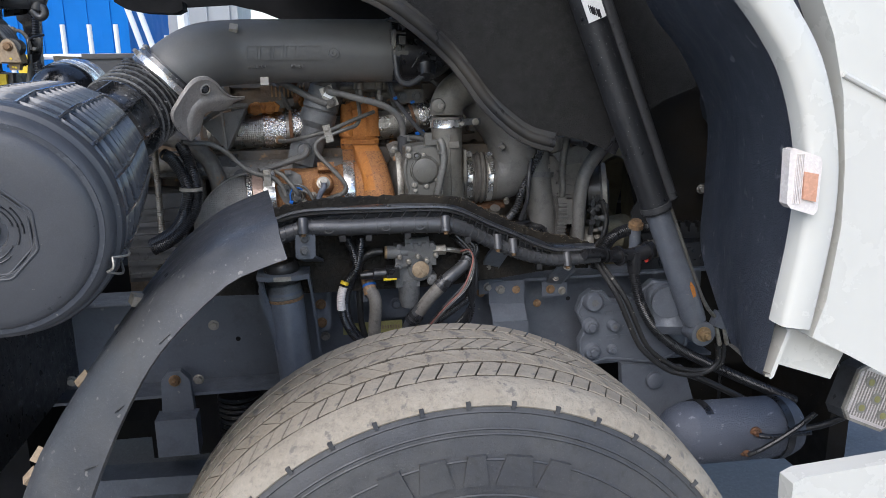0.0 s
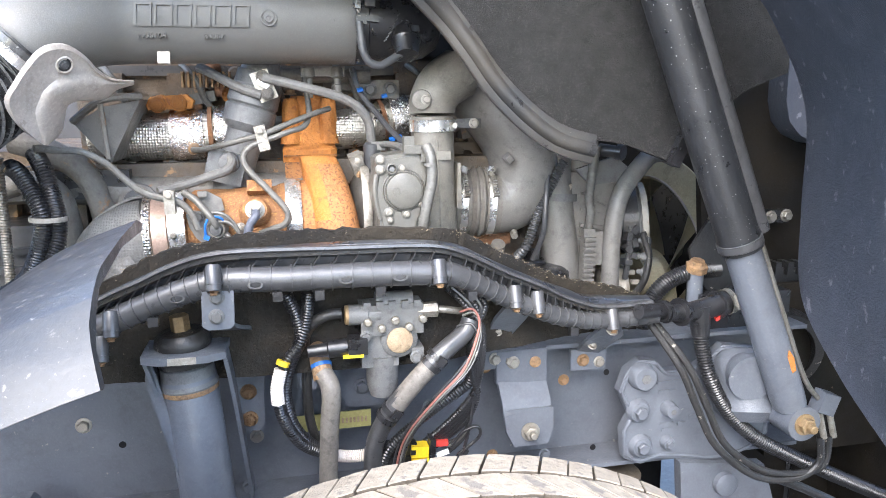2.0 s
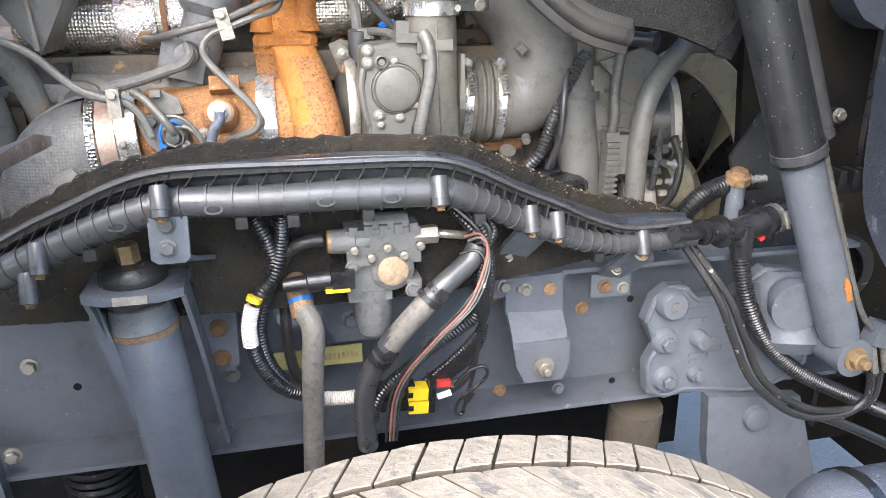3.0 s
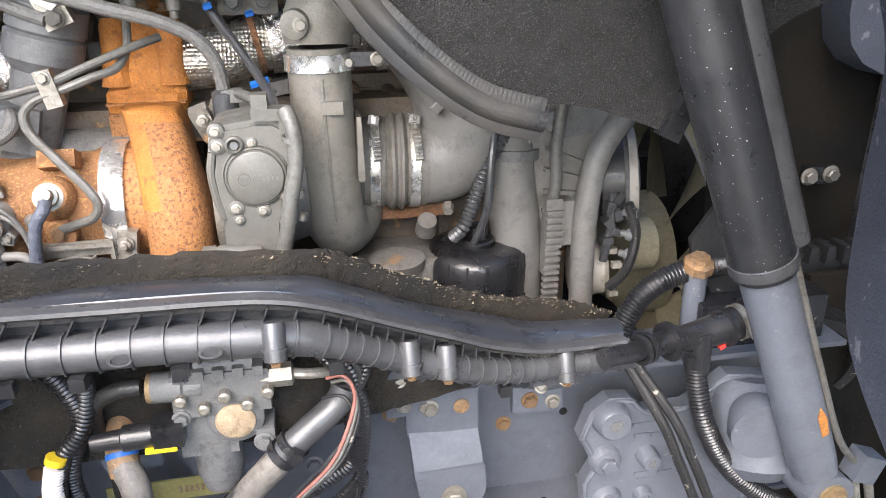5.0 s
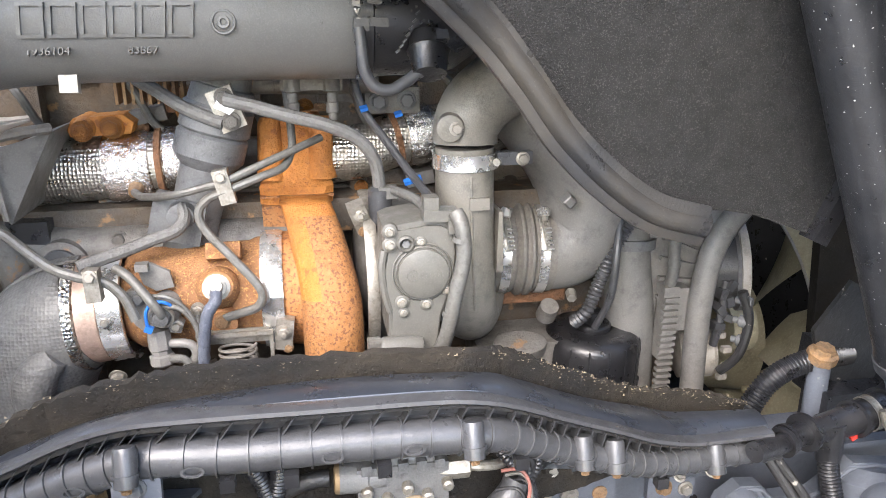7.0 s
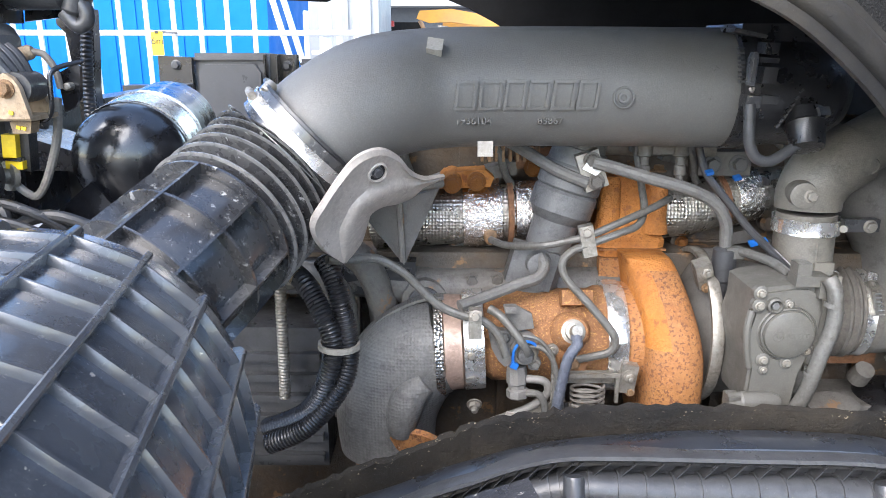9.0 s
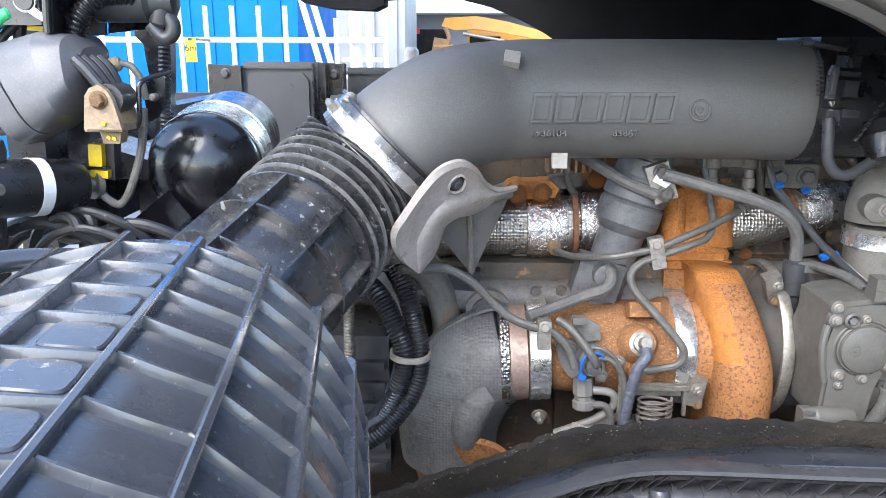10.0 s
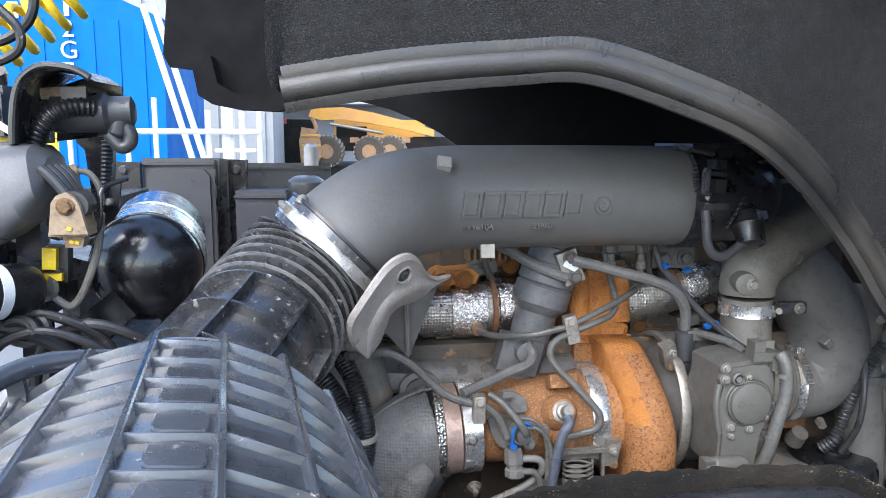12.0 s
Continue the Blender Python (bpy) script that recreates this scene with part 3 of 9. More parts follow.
def build_wheel():
    cx, cz, R, y0, y1 = 0.103, 0.553, 0.537, 0.905, 1.205
    w = thing("front_wheel", (cx, 1.0, 0.0), "dusty truck tyre with block tread on its rim", "wheel")
    mid = (y0 + y1) / 2
    prof = [(-0.16, 0.27), (-0.178, 0.33), (-0.183, 0.39), (-0.174, 0.465), (-0.160, 0.502), (-0.150, R - 0.024), (-0.139, R - 0.018), (0, R - 0.010), (0.139, R - 0.018), (0.150, R - 0.028), (0.177, 0.44), (0.183, 0.38), (0.16, 0.27)]
    tyre = part("tyre", turned(prof, (cx, mid, cz), (0, 1, 0), 120), "sidewall", w, "grey-black rubber sidewall", 0.9)
    # worn pale shoulder between the tread and the sidewall
    part("shoulder", turned([(-0.158, 0.504), (-0.1625, 0.499), (-0.1645, 0.502), (-0.155, R - 0.020), (-0.140, R - 0.009), (-0.120, R - 0.006), (-0.120, R - 0.02)], (cx, mid, cz), (0, 1, 0), 120), "tread", tyre, "pale dusty shoulder", 0.9)
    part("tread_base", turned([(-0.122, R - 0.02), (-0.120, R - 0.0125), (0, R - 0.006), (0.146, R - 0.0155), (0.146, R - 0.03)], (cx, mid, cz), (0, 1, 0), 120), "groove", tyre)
    count = 52
    rows = ((-0.095, 0.043, 0.3, 0.0), (-0.0435, 0.045, -0.6, 0.5), (0.0105, 0.046, 0.6, 0.1), (0.0645, 0.045, -0.5, 0.6), (0.117, 0.044, 0.3, 0.2))
    pitch = 2 * math.pi / count
    for off, width, skew, phase in rows:
        b = bmesh.new()
        for a0, a1 in ((-0.478, -0.012), (0.012, 0.478)):
            last = None
            for grow, lift in ((1.0, -0.009), (0.99, -0.0015), (0.965, 0.0)):
                ring = []
                mid_a = (a0 + a1) / 2
                for a, s in ((a0, -1), (mid_a, -1), (a1, -1), (a1, 1), (mid_a, 1), (a0, 1)):
                    ang = (mid_a + (a - mid_a) * grow + skew * s * 0.5) * pitch
                    zig = 0.0022 if (a0 < 0) == (a < -0.1) else -0.0022
                    yy = off + s * grow * width / 2 + (zig if abs(a) > 0.1 else 0)
                    rr = R - 0.018 * (yy / 0.15) ** 2 * 0.5 + lift
                    ring.append(b.verts.new((math.sin(ang) * rr, yy, math.cos(ang) * rr)))
                if last:
                    for k in range(6):
                        f = b.faces.new((last[k], last[(k + 1) % 6], ring[(k + 1) % 6], ring[k]))
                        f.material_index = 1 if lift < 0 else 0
                last = ring
            b.faces.new(last)
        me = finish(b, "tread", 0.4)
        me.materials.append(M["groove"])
        for k in range(count):
            ang = (k + phase) * pitch
            if -1.55 < ((ang + math.pi) % (2 * math.pi)) - math.pi < 1.55:
                ob = new("tread_block", me)
                hang(ob, tyre)
                ob.matrix_basis = Matrix.Translation((cx, mid, cz)) @ Matrix.Rotation(ang, 4, "Y")
    for rr in (0.492, 0.468, 0.460, 0.42, 0.36):
        off = -float(np.interp(rr, [0.33, 0.39, 0.465, 0.502], [0.178, 0.183, 0.174, 0.160]))
        part("bead", turned([(off - 0.0015, rr - 0.002), (off - 0.003, rr), (off - 0.0015, rr + 0.002), (off + 0.002, rr)], (cx, mid, cz), (0, 1, 0), 120, True), "sidewall", tyre)
    # raised marks on the shoulder and the maker's mark as plain bars
    for k in range(44):
        ang = k * 2 * math.pi / 44
        b = block((0, -0.163, 0.502), (0.007, 0.006, 0.012), 0.002)
        b.transform(Matrix.Translation((cx, mid, cz)) @ Matrix.Rotation(ang, 4, "Y"))
        part("shoulder_nub", b, "sidewall", tyre)
    for k, wd in ((-2, 0.05), (-1, 0.055), (0, 0.04), (1, 0.06), (2, 0.05)):
        b = plate([(-wd / 2, 0.378), (wd / 2, 0.378), (wd / 2 * 0.7, 0.428), (-wd / 2 * 0.7, 0.428)], -0.1855, -0.17, 0.001)
        b.transform(Matrix.Translation((cx, mid, cz)) @ Matrix.Rotation(k * 0.16 + 0.02, 4, "Y"))
        part("raised_mark", b, "sidewall", tyre)
    part("rim", turned([(-0.16, 0.275), (-0.165, 0.285), (-0.155, 0.265), (-0.06, 0.25), (-0.04, 0.16), (-0.09, 0.13), (-0.09, 0.0)], (cx, mid, cz), (0, 1, 0), 60), "alloy", w, "grey steel rim")
    return w


build_wheel()


def build_damper():
    d = thing("shock_absorber", (-0.19, 1.62, 0.55), "blue-grey shock absorber in a forked bracket", "shock absorber")
    top, ax = V((-0.203, 1.625, 1.045)), V((0.075, 0.01, -1)).normalized()
    part("body", turned([(0.0, 0.030), (0.0, 0.040), (0.004, 0.0425), (0.5, 0.0425), (0.505, 0.03)], top, ax, 32), "rail", d)
    part("top_cap", turned([(-0.02, 0.03), (-0.014, 0.040), (0.014, 0.043), (0.016, 0.0445), (0.02, 0.0435)], top, ax, 32), "cast", d, "worn end cap with rust")
    part("rust_ring", turned([(0.017, 0.0425), (0.018, 0.0438), (0.026, 0.0436), (0.027, 0.0425)], top, ax, 32), "boltrust", d, "rusty joint ring")
    part("rubber_bush", turned([(-0.036, 0.034), (-0.033, 0.041), (-0.024, 0.043), (-0.018, 0.041), (-0.016, 0.034)], top, ax, 28), "rubber", d)
    part("upper_bush", turned([(-0.070, 0.020), (-0.068, 0.033), (-0.060, 0.041), (-0.050, 0.043), (-0.044, 0.041), (-0.042, 0.03)], top, ax, 28), "rubber", d)
    part("nut", turned([(-0.094, 0.012), (-0.094, 0.0145), (-0.066, 0.0145)], top, ax, 6), "brass", d, "brass-coloured nut")
    b = bmesh.new()
    slab(b, [(-0.262, 1.58), (-0.235, 1.565), (-0.167, 1.565), (-0.141, 1.58), (-0.138, 1.74), (-0.262, 1.74)], -1.0905, -1.079, 0.002, Matrix(((1, 0, 0, 0), (0, 0, 1, 0), (0, -1, 0, 0), (0, 0, 0, 1))))
    for x, e in ((-0.258, 0.034), (-0.143, 0.020)):
        sweep(b, [(x, 1.60, 1.085), (x + e * 0.4, 1.63, 1.0), (x + e, 1.70, 0.80)], 1, 0, 3, [(-0.003, -0.022), (0.003, -0.022), (0.003, 0.022), (-0.003, 0.022)])
    slab(b, [(-0.262, 1.048), (-0.256, 1.082), (-0.253, 1.084), (-0.245, 1.05), (-0.20, 0.84), (-0.215, 0.84)], 1.60, 1.606, 0.002)
    part("fork", b, "rail", d)
    part("label", plate([(-0.222, 1.080), (-0.182, 1.080), (-0.182, 1.090), (-0.222, 1.090)], 1.5615, 1.565, 0.0005), "alloy", d)
    return d


build_damper()

# ---- cable duct over the rail ----
DUCT = [(-0.40, 1.595, 1.10), (-0.331, 1.583, 1.132), (-0.259, 1.576, 1.163), (-0.188, 1.569, 1.190), (-0.131, 1.563, 1.203), (-0.042, 1.56, 1.201), (0.067, 1.56, 1.201), (0.176, 1.56, 1.197),
        (0.218, 1.566, 1.187), (0.263, 1.58, 1.163), (0.299, 1.592, 1.142), (0.35, 1.603, 1.118), (0.406, 1.62, 1.094), (0.468, 1.641, 1.076), (0.544, 1.651, 1.072), (0.60, 1.645, 1.077)]
LIP = [(-0.37, 1.58, 1.152), (-0.301, 1.57, 1.189), (-0.252, 1.565, 1.210), (-0.21, 1.561, 1.229), (-0.161, 1.556, 1.244), (-0.10, 1.551, 1.249), (0.03, 1.55, 1.247), (0.14, 1.55, 1.245),
       (0.19, 1.55, 1.240), (0.235, 1.562, 1.222), (0.298, 1.582, 1.188), (0.362, 1.596, 1.158), (0.414, 1.613, 1.13), (0.476, 1.634, 1.105), (0.53, 1.64, 1.100), (0.586, 1.637, 1.104)]


def spaced(pts, count):
    """Points at even steps along the smooth curve through pts."""
    line = curve(pts, 12)
    run = [0.0]
    for a, c in zip(line, line[1:]):
        run.append(run[-1] + (c - a).length)
    return [V([float(np.interp(run[-1] * k / count, run, [p[i] for p in line])) for i in range(3)]) for k in range(count + 1)]


def loft(rows, closed=True):
    """A skin over rows of points, closed round and capped at both ends."""
    b = bmesh.new()
    grid = [[b.verts.new(p) for p in row] for row in rows]
    for a, c in zip(grid, grid[1:] + (grid[:1] if closed else [])):
        for i in range(len(a) - 1):
            b.faces.new((a[i], a[i + 1], c[i + 1], c[i]))
    if closed:
        b.faces.new([g[0] for g in grid]), b.faces.new([g[-1] for g in grid][::-1])
    return b


def build_duct():
    d = thing("cable_duct", (0.1, 1.55, 1.12), "black ribbed plastic cable duct running along the chassis", "cable duct")
    girth = lambda x: 0.0155 + 0.0035 * max(0.0, min(1.0, (0.26 - x) / 0.06))
    count = 108
    low, lip = spaced(DUCT, count), spaced(LIP, count)
    b = bmesh.new()
    sweep(b, low, lambda u: girth(low[min(count, int(round(u * count)))].x), 18, 1)
    part("tube", b, "plastic", d)
    over = lambda row, y, z: [p + V((0, y, z)) for p in row]
    part("back_wall", loft([over(lip, 0.0, -0.006), over(lip, -0.003, -0.003), over(lip, -0.002, 0.001), over(lip, 0.004, 0.002), over(lip, 0.03, -0.004), over(low, 0.022, 0.004), over(low, 0.002, 0.012), over(low, 0.016, 0.016), over(lip, 0.022, -0.010), over(lip, 0.006, -0.007)]), "plastic", d, "upright duct wall with a rolled lip", 0.8)
    rib = finish(turned([(-0.0012, 0.013), (-0.0010, 0.0178), (0.0010, 0.0178), (0.0012, 0.013)], (0, 0, 0), (1, 0, 0), 14, True), "plastic")
    for k in range(1, count):
        p, q = low[k], lip[k]
        dense = p.x > 0.21 or p.x < -0.16
        if k % (2 if dense else 3) == 0 or (not dense and k % 3 == 0):
            ob = new("rib", rib)
            hang(ob, d)
            g = girth(p.x) / 0.0158
            ob.matrix_basis = Matrix.Translation(p) @ V((1, 0, 0)).rotation_difference((low[k + 1] - low[k - 1]).normalized()).to_matrix().to_4x4() @ Matrix.Diagonal((1, g, g, 1))
        if k % (2 if dense else 3) == 0:
            # a thin upright web from the tube to the lip
            fwd = (low[k + 1] - low[k - 1]).normalized() * 0.0009
            prof = [p + V((0, -0.002, 0.013)), p + V((0, 0.014, 0.012)), q + V((0, 0.02, -0.012)), q + V((0, 0.0, -0.008))]
            bb = bmesh.new()
            f0, f1 = [bb.verts.new(v - fwd) for v in prof], [bb.verts.new(v + fwd) for v in prof]
            bb.faces.new(f0), bb.faces.new(f1[::-1])
            for i in range(4):
                bb.faces.new((f0[i], f0[(i + 1) % 4], f1[(i + 1) % 4], f1[i]))
            part("fin", bb, "plastic", d)
    for x, y, z in ((-0.147, 1.538, 1.216), (0.179, 1.540, 1.206), (0.314, 1.585, 1.146), (0.355, 1.592, 1.132), (0.511, 1.64, 1.078), (-0.292, 1.56, 1.152), (-0.31, 1.565, 1.115)):
        b = turned([(-0.022, 0.008), (-0.021, 0.0108), (0.012, 0.0112), (0.016, 0.0095), (0.016, 0.006)], (x, y, z), (0, 0.35, 1), 18)
        lathe(b, [(-0.012, 0.0125), (-0.009, 0.0125)], (x, y, z), (0, 0.35, 1), 18)
        part("mount", b, "plastic", d)
        bolt(d, V((x, y, z)) - V((0, 0.33, 0.94)) * 0.022, 0.0055, "boltrust", (0, -0.35, -1))
    for x, y, z in ((0.0, 1.545, 1.178), (-0.06, 1.545, 1.18), (0.09, 1.545, 1.178), (0.235, 1.56, 1.158), (0.43, 1.62, 1.066), (-0.235, 1.56, 1.15)):
        part("clip", block((x, y, z), (0.014, 0.014, 0.014), 0.003), "black", d)
    for x, y, z in ((0.04, 1.5405, 1.199), (0.12, 1.5405, 1.198), (-0.09, 1.5405, 1.199), (-0.20, 1.551, 1.183)):
        part("slot", turned([(0.0, 0.007), (-0.0015, 0.0075), (-0.0015, 0.0055), (0.001, 0.005)], (x, y, z), (0, 1, -0.1), 14, True, (1.5, 0.8)), "plastic", d)
    return d


build_duct()


def strip_sheet(top, foot, thick, seed, wobble=0.003, rows=6, along=9):
    """A hanging sheet below a line, with an uneven edge."""
    rnd = random.Random(seed)
    line = [p + V((0, rnd.uniform(-1, 1) * wobble * 0.5, rnd.uniform(-1, 1) * wobble)) for p in curve(top, along)]
    b = bmesh.new()
    grid = []
    for side in (0, 1):
        for r in range(rows + 1):
            f = r / rows
            o = f if side == 0 else 1 - f
            grid.append([b.verts.new(p + V((0, (0 if side == 0 else thick) + rnd.uniform(-1, 1) * 0.001 + 0.012 * math.sin(o * 3), (foot - p.z) * o))) for p in line])
    for a, c in zip(grid, grid[1:] + grid[:1]):
        for i in range(len(line) - 1):
            b.faces.new((a[i], a[i + 1], c[i + 1], c[i]))
    b.faces.new([g[0] for g in grid]), b.faces.new([g[-1] for g in grid][::-1])
    return b


FELT = [(-0.50, 1.675, 1.10), (-0.455, 1.67, 1.127), (-0.376, 1.663, 1.163), (-0.306, 1.656, 1.196), (-0.25, 1.65, 1.224), (-0.179, 1.643, 1.244), (-0.1, 1.637, 1.256), (0.0, 1.635, 1.258), (0.1, 1.635, 1.257), (0.2, 1.636, 1.250),
        (0.245, 1.65, 1.239), (0.29, 1.663, 1.215), (0.34, 1.675, 1.188), (0.398, 1.692, 1.159), (0.46, 1.713, 1.133), (0.54, 1.727, 1.114), (0.60, 1.72, 1.096)]
mat_ob = part("insulation_mat", strip_sheet(FELT, 1.025, 0.014, 5, 0.0028), "mat")
tagged(mat_ob, "frayed dusty black felt insulation mat behind the duct", "insulation")
rnd = random.Random(8)
edge = curve(FELT, 9)
b = bmesh.new()
for k in range(1400):
    # frayed fibres and grit along the worn top edge
    p = edge[rnd.randrange(len(edge))] + V((rnd.uniform(-0.01, 0.01), rnd.uniform(-0.003, 0.016), rnd.uniform(-0.012, 0.002) * rnd.random()))
    if p.x < 0.16 and rnd.random() < 0.7:
        continue
    w, h = rnd.uniform(0.0004, 0.0016), rnd.uniform(0.0008, 0.0032)
    lean = V((rnd.uniform(-1, 1), rnd.uniform(-1, 1), rnd.uniform(-0.1, 0.6))).normalized() * h
    f = [b.verts.new(v) for v in (p + V((-w, 0, -0.001)), p + V((w, 0, -0.001)), p + V((0, w, -0.001)), p + lean)]
    for t in ((0, 1, 3), (1, 2, 3), (2, 0, 3), (0, 2, 1)):
        b.faces.new([f[q] for q in t])
tagged(part("fray", b, "straw", mat_ob, "pale frayed fibres and grit"), kind="stuff")
strip = thing("sealing_strip", (0.1, 1.61, 1.2), "smooth dark rubber sealing strip above the cable duct", "seal")
wide = spaced([(-0.41, 1.625, 1.13), (-0.33, 1.618, 1.165), (-0.25, 1.612, 1.20), (-0.17, 1.607, 1.225), (-0.07, 1.605, 1.236), (0.03, 1.605, 1.240), (0.134, 1.605, 1.238), (0.211, 1.609, 1.229), (0.257, 1.623, 1.207), (0.339, 1.646, 1.165), (0.434, 1.675, 1.123), (0.49, 1.69, 1.102), (0.60, 1.691, 1.096)], 100)
near = spaced(LIP, 100)
blend = lambda f, z: [a.lerp(c, f) + V((0, 0, z)) for a, c in zip(wide, near)]
part("bulb", loft([blend(-0.35, -0.012), blend(-0.30, 0.003), blend(0.0, 0.005), blend(0.35, 0.006), blend(0.6, 0.002), blend(0.68, -0.008), blend(0.6, -0.016), blend(0.0, -0.014)]), "strip", strip, "smooth rounded rubber band", 0.9)
part("lip", loft([blend(0.70, -0.014), blend(0.70, -0.004), blend(0.80, -0.001), blend(0.9, -0.003), blend(0.9, -0.012)]), "seal", strip, "thin folded lip", 0.9)


# ---- mudguard ----
def build_fender():
    f = thing("mudguard", (-0.4, 1.2, 0.85), "scuffed dusty grey plastic mudguard", "mudguard")
    count = 40
    ridge = spaced([(-0.70, 0.95, 0.56), (-0.635, 0.95, 0.77), (-0.553, 0.95, 0.965), (-0.50, 0.95, 1.05), (-0.434, 0.95, 1.142), (-0.372, 0.95, 1.214), (-0.32, 0.95, 1.257), (-0.254, 0.95, 1.298), (-0.166, 0.95, 1.331)], count)
    low = spaced([(-0.60, 0.92, 0.52), (-0.515, 0.92, 0.78), (-0.446, 0.92, 0.962), (-0.383, 0.92, 1.092), (-0.328, 0.92, 1.174), (-0.243, 0.92, 1.254), (-0.20, 0.92, 1.276), (-0.152, 0.92, 1.292)], count)
    back = [V((p.x - 0.045 * (i / count) ** 3, 1.41, p.z - 0.004 - 0.012 * (i / count) ** 4)) for i, p in enumerate(ridge)]
    mix = lambda a, c, u, dy=0.0, out=0.0: [p.lerp(q, u) + V((0, dy, out)) for p, q in zip(a, c)]
    # from the lower edge over the soft shoulder to the broad top, and back along the under side
    rows = [mix(low, ridge, 0.0), mix(low, ridge, 0.04, -0.006), mix(low, ridge, 0.3, -0.005), mix(low, ridge, 0.6, -0.002), mix(low, ridge, 0.82, 0.004), mix(low, ridge, 1.0, 0.022, 0.004),
            mix(ridge, back, 0.14, 0, 0.010), mix(ridge, back, 0.2, 0, 0.0135), mix(ridge, back, 0.5, 0, 0.015), mix(ridge, back, 0.85, 0, 0.012), mix(ridge, back, 1.0), mix(ridge, back, 0.99, 0, -0.008),
            mix(ridge, back, 0.5, 0, 0.006), mix(ridge, back, 0.16, 0, 0.001), mix(low, ridge, 0.95, 0.028, -0.004), mix(low, ridge, 0.5, 0.006), mix(low, ridge, 0.02, 0.004)]
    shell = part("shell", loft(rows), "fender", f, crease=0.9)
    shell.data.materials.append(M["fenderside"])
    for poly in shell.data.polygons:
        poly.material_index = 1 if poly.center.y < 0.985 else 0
    part("mud_clod", block((-0.385, 1.02, 1.215), (0.022, 0.02, 0.016), 0.006, (10, 20, 30)), "tread", f, "dried mud")
    for at, tn in (((-0.478, 1.02, 1.092), 20), ((-0.545, 0.99, 0.985), 50), ((-0.56, 0.985, 0.955), 10)):
        part("mud_clod", block(at, (0.024, 0.018, 0.012), 0.005, (15, -45, tn)), "tan", f, "dried mud")
    part("scuff", plate([(-0.515, 0.905), (-0.47, 0.915), (-0.462, 0.935), (-0.485, 0.945), (-0.505, 0.93)], 0.918, 0.925, 0.001), "rubber", f)
    for x, z, a in ((-0.45, 0.995, 20), (-0.43, 1.01, 50), (-0.40, 1.085, 35), (-0.33, 1.185, 40)):
        part("scratch", block((x, 0.9195, z), (0.022, 0.003, 0.0015), 0.0004, (0, -a, 0)), "rubber", f)
    return f


build_fender()


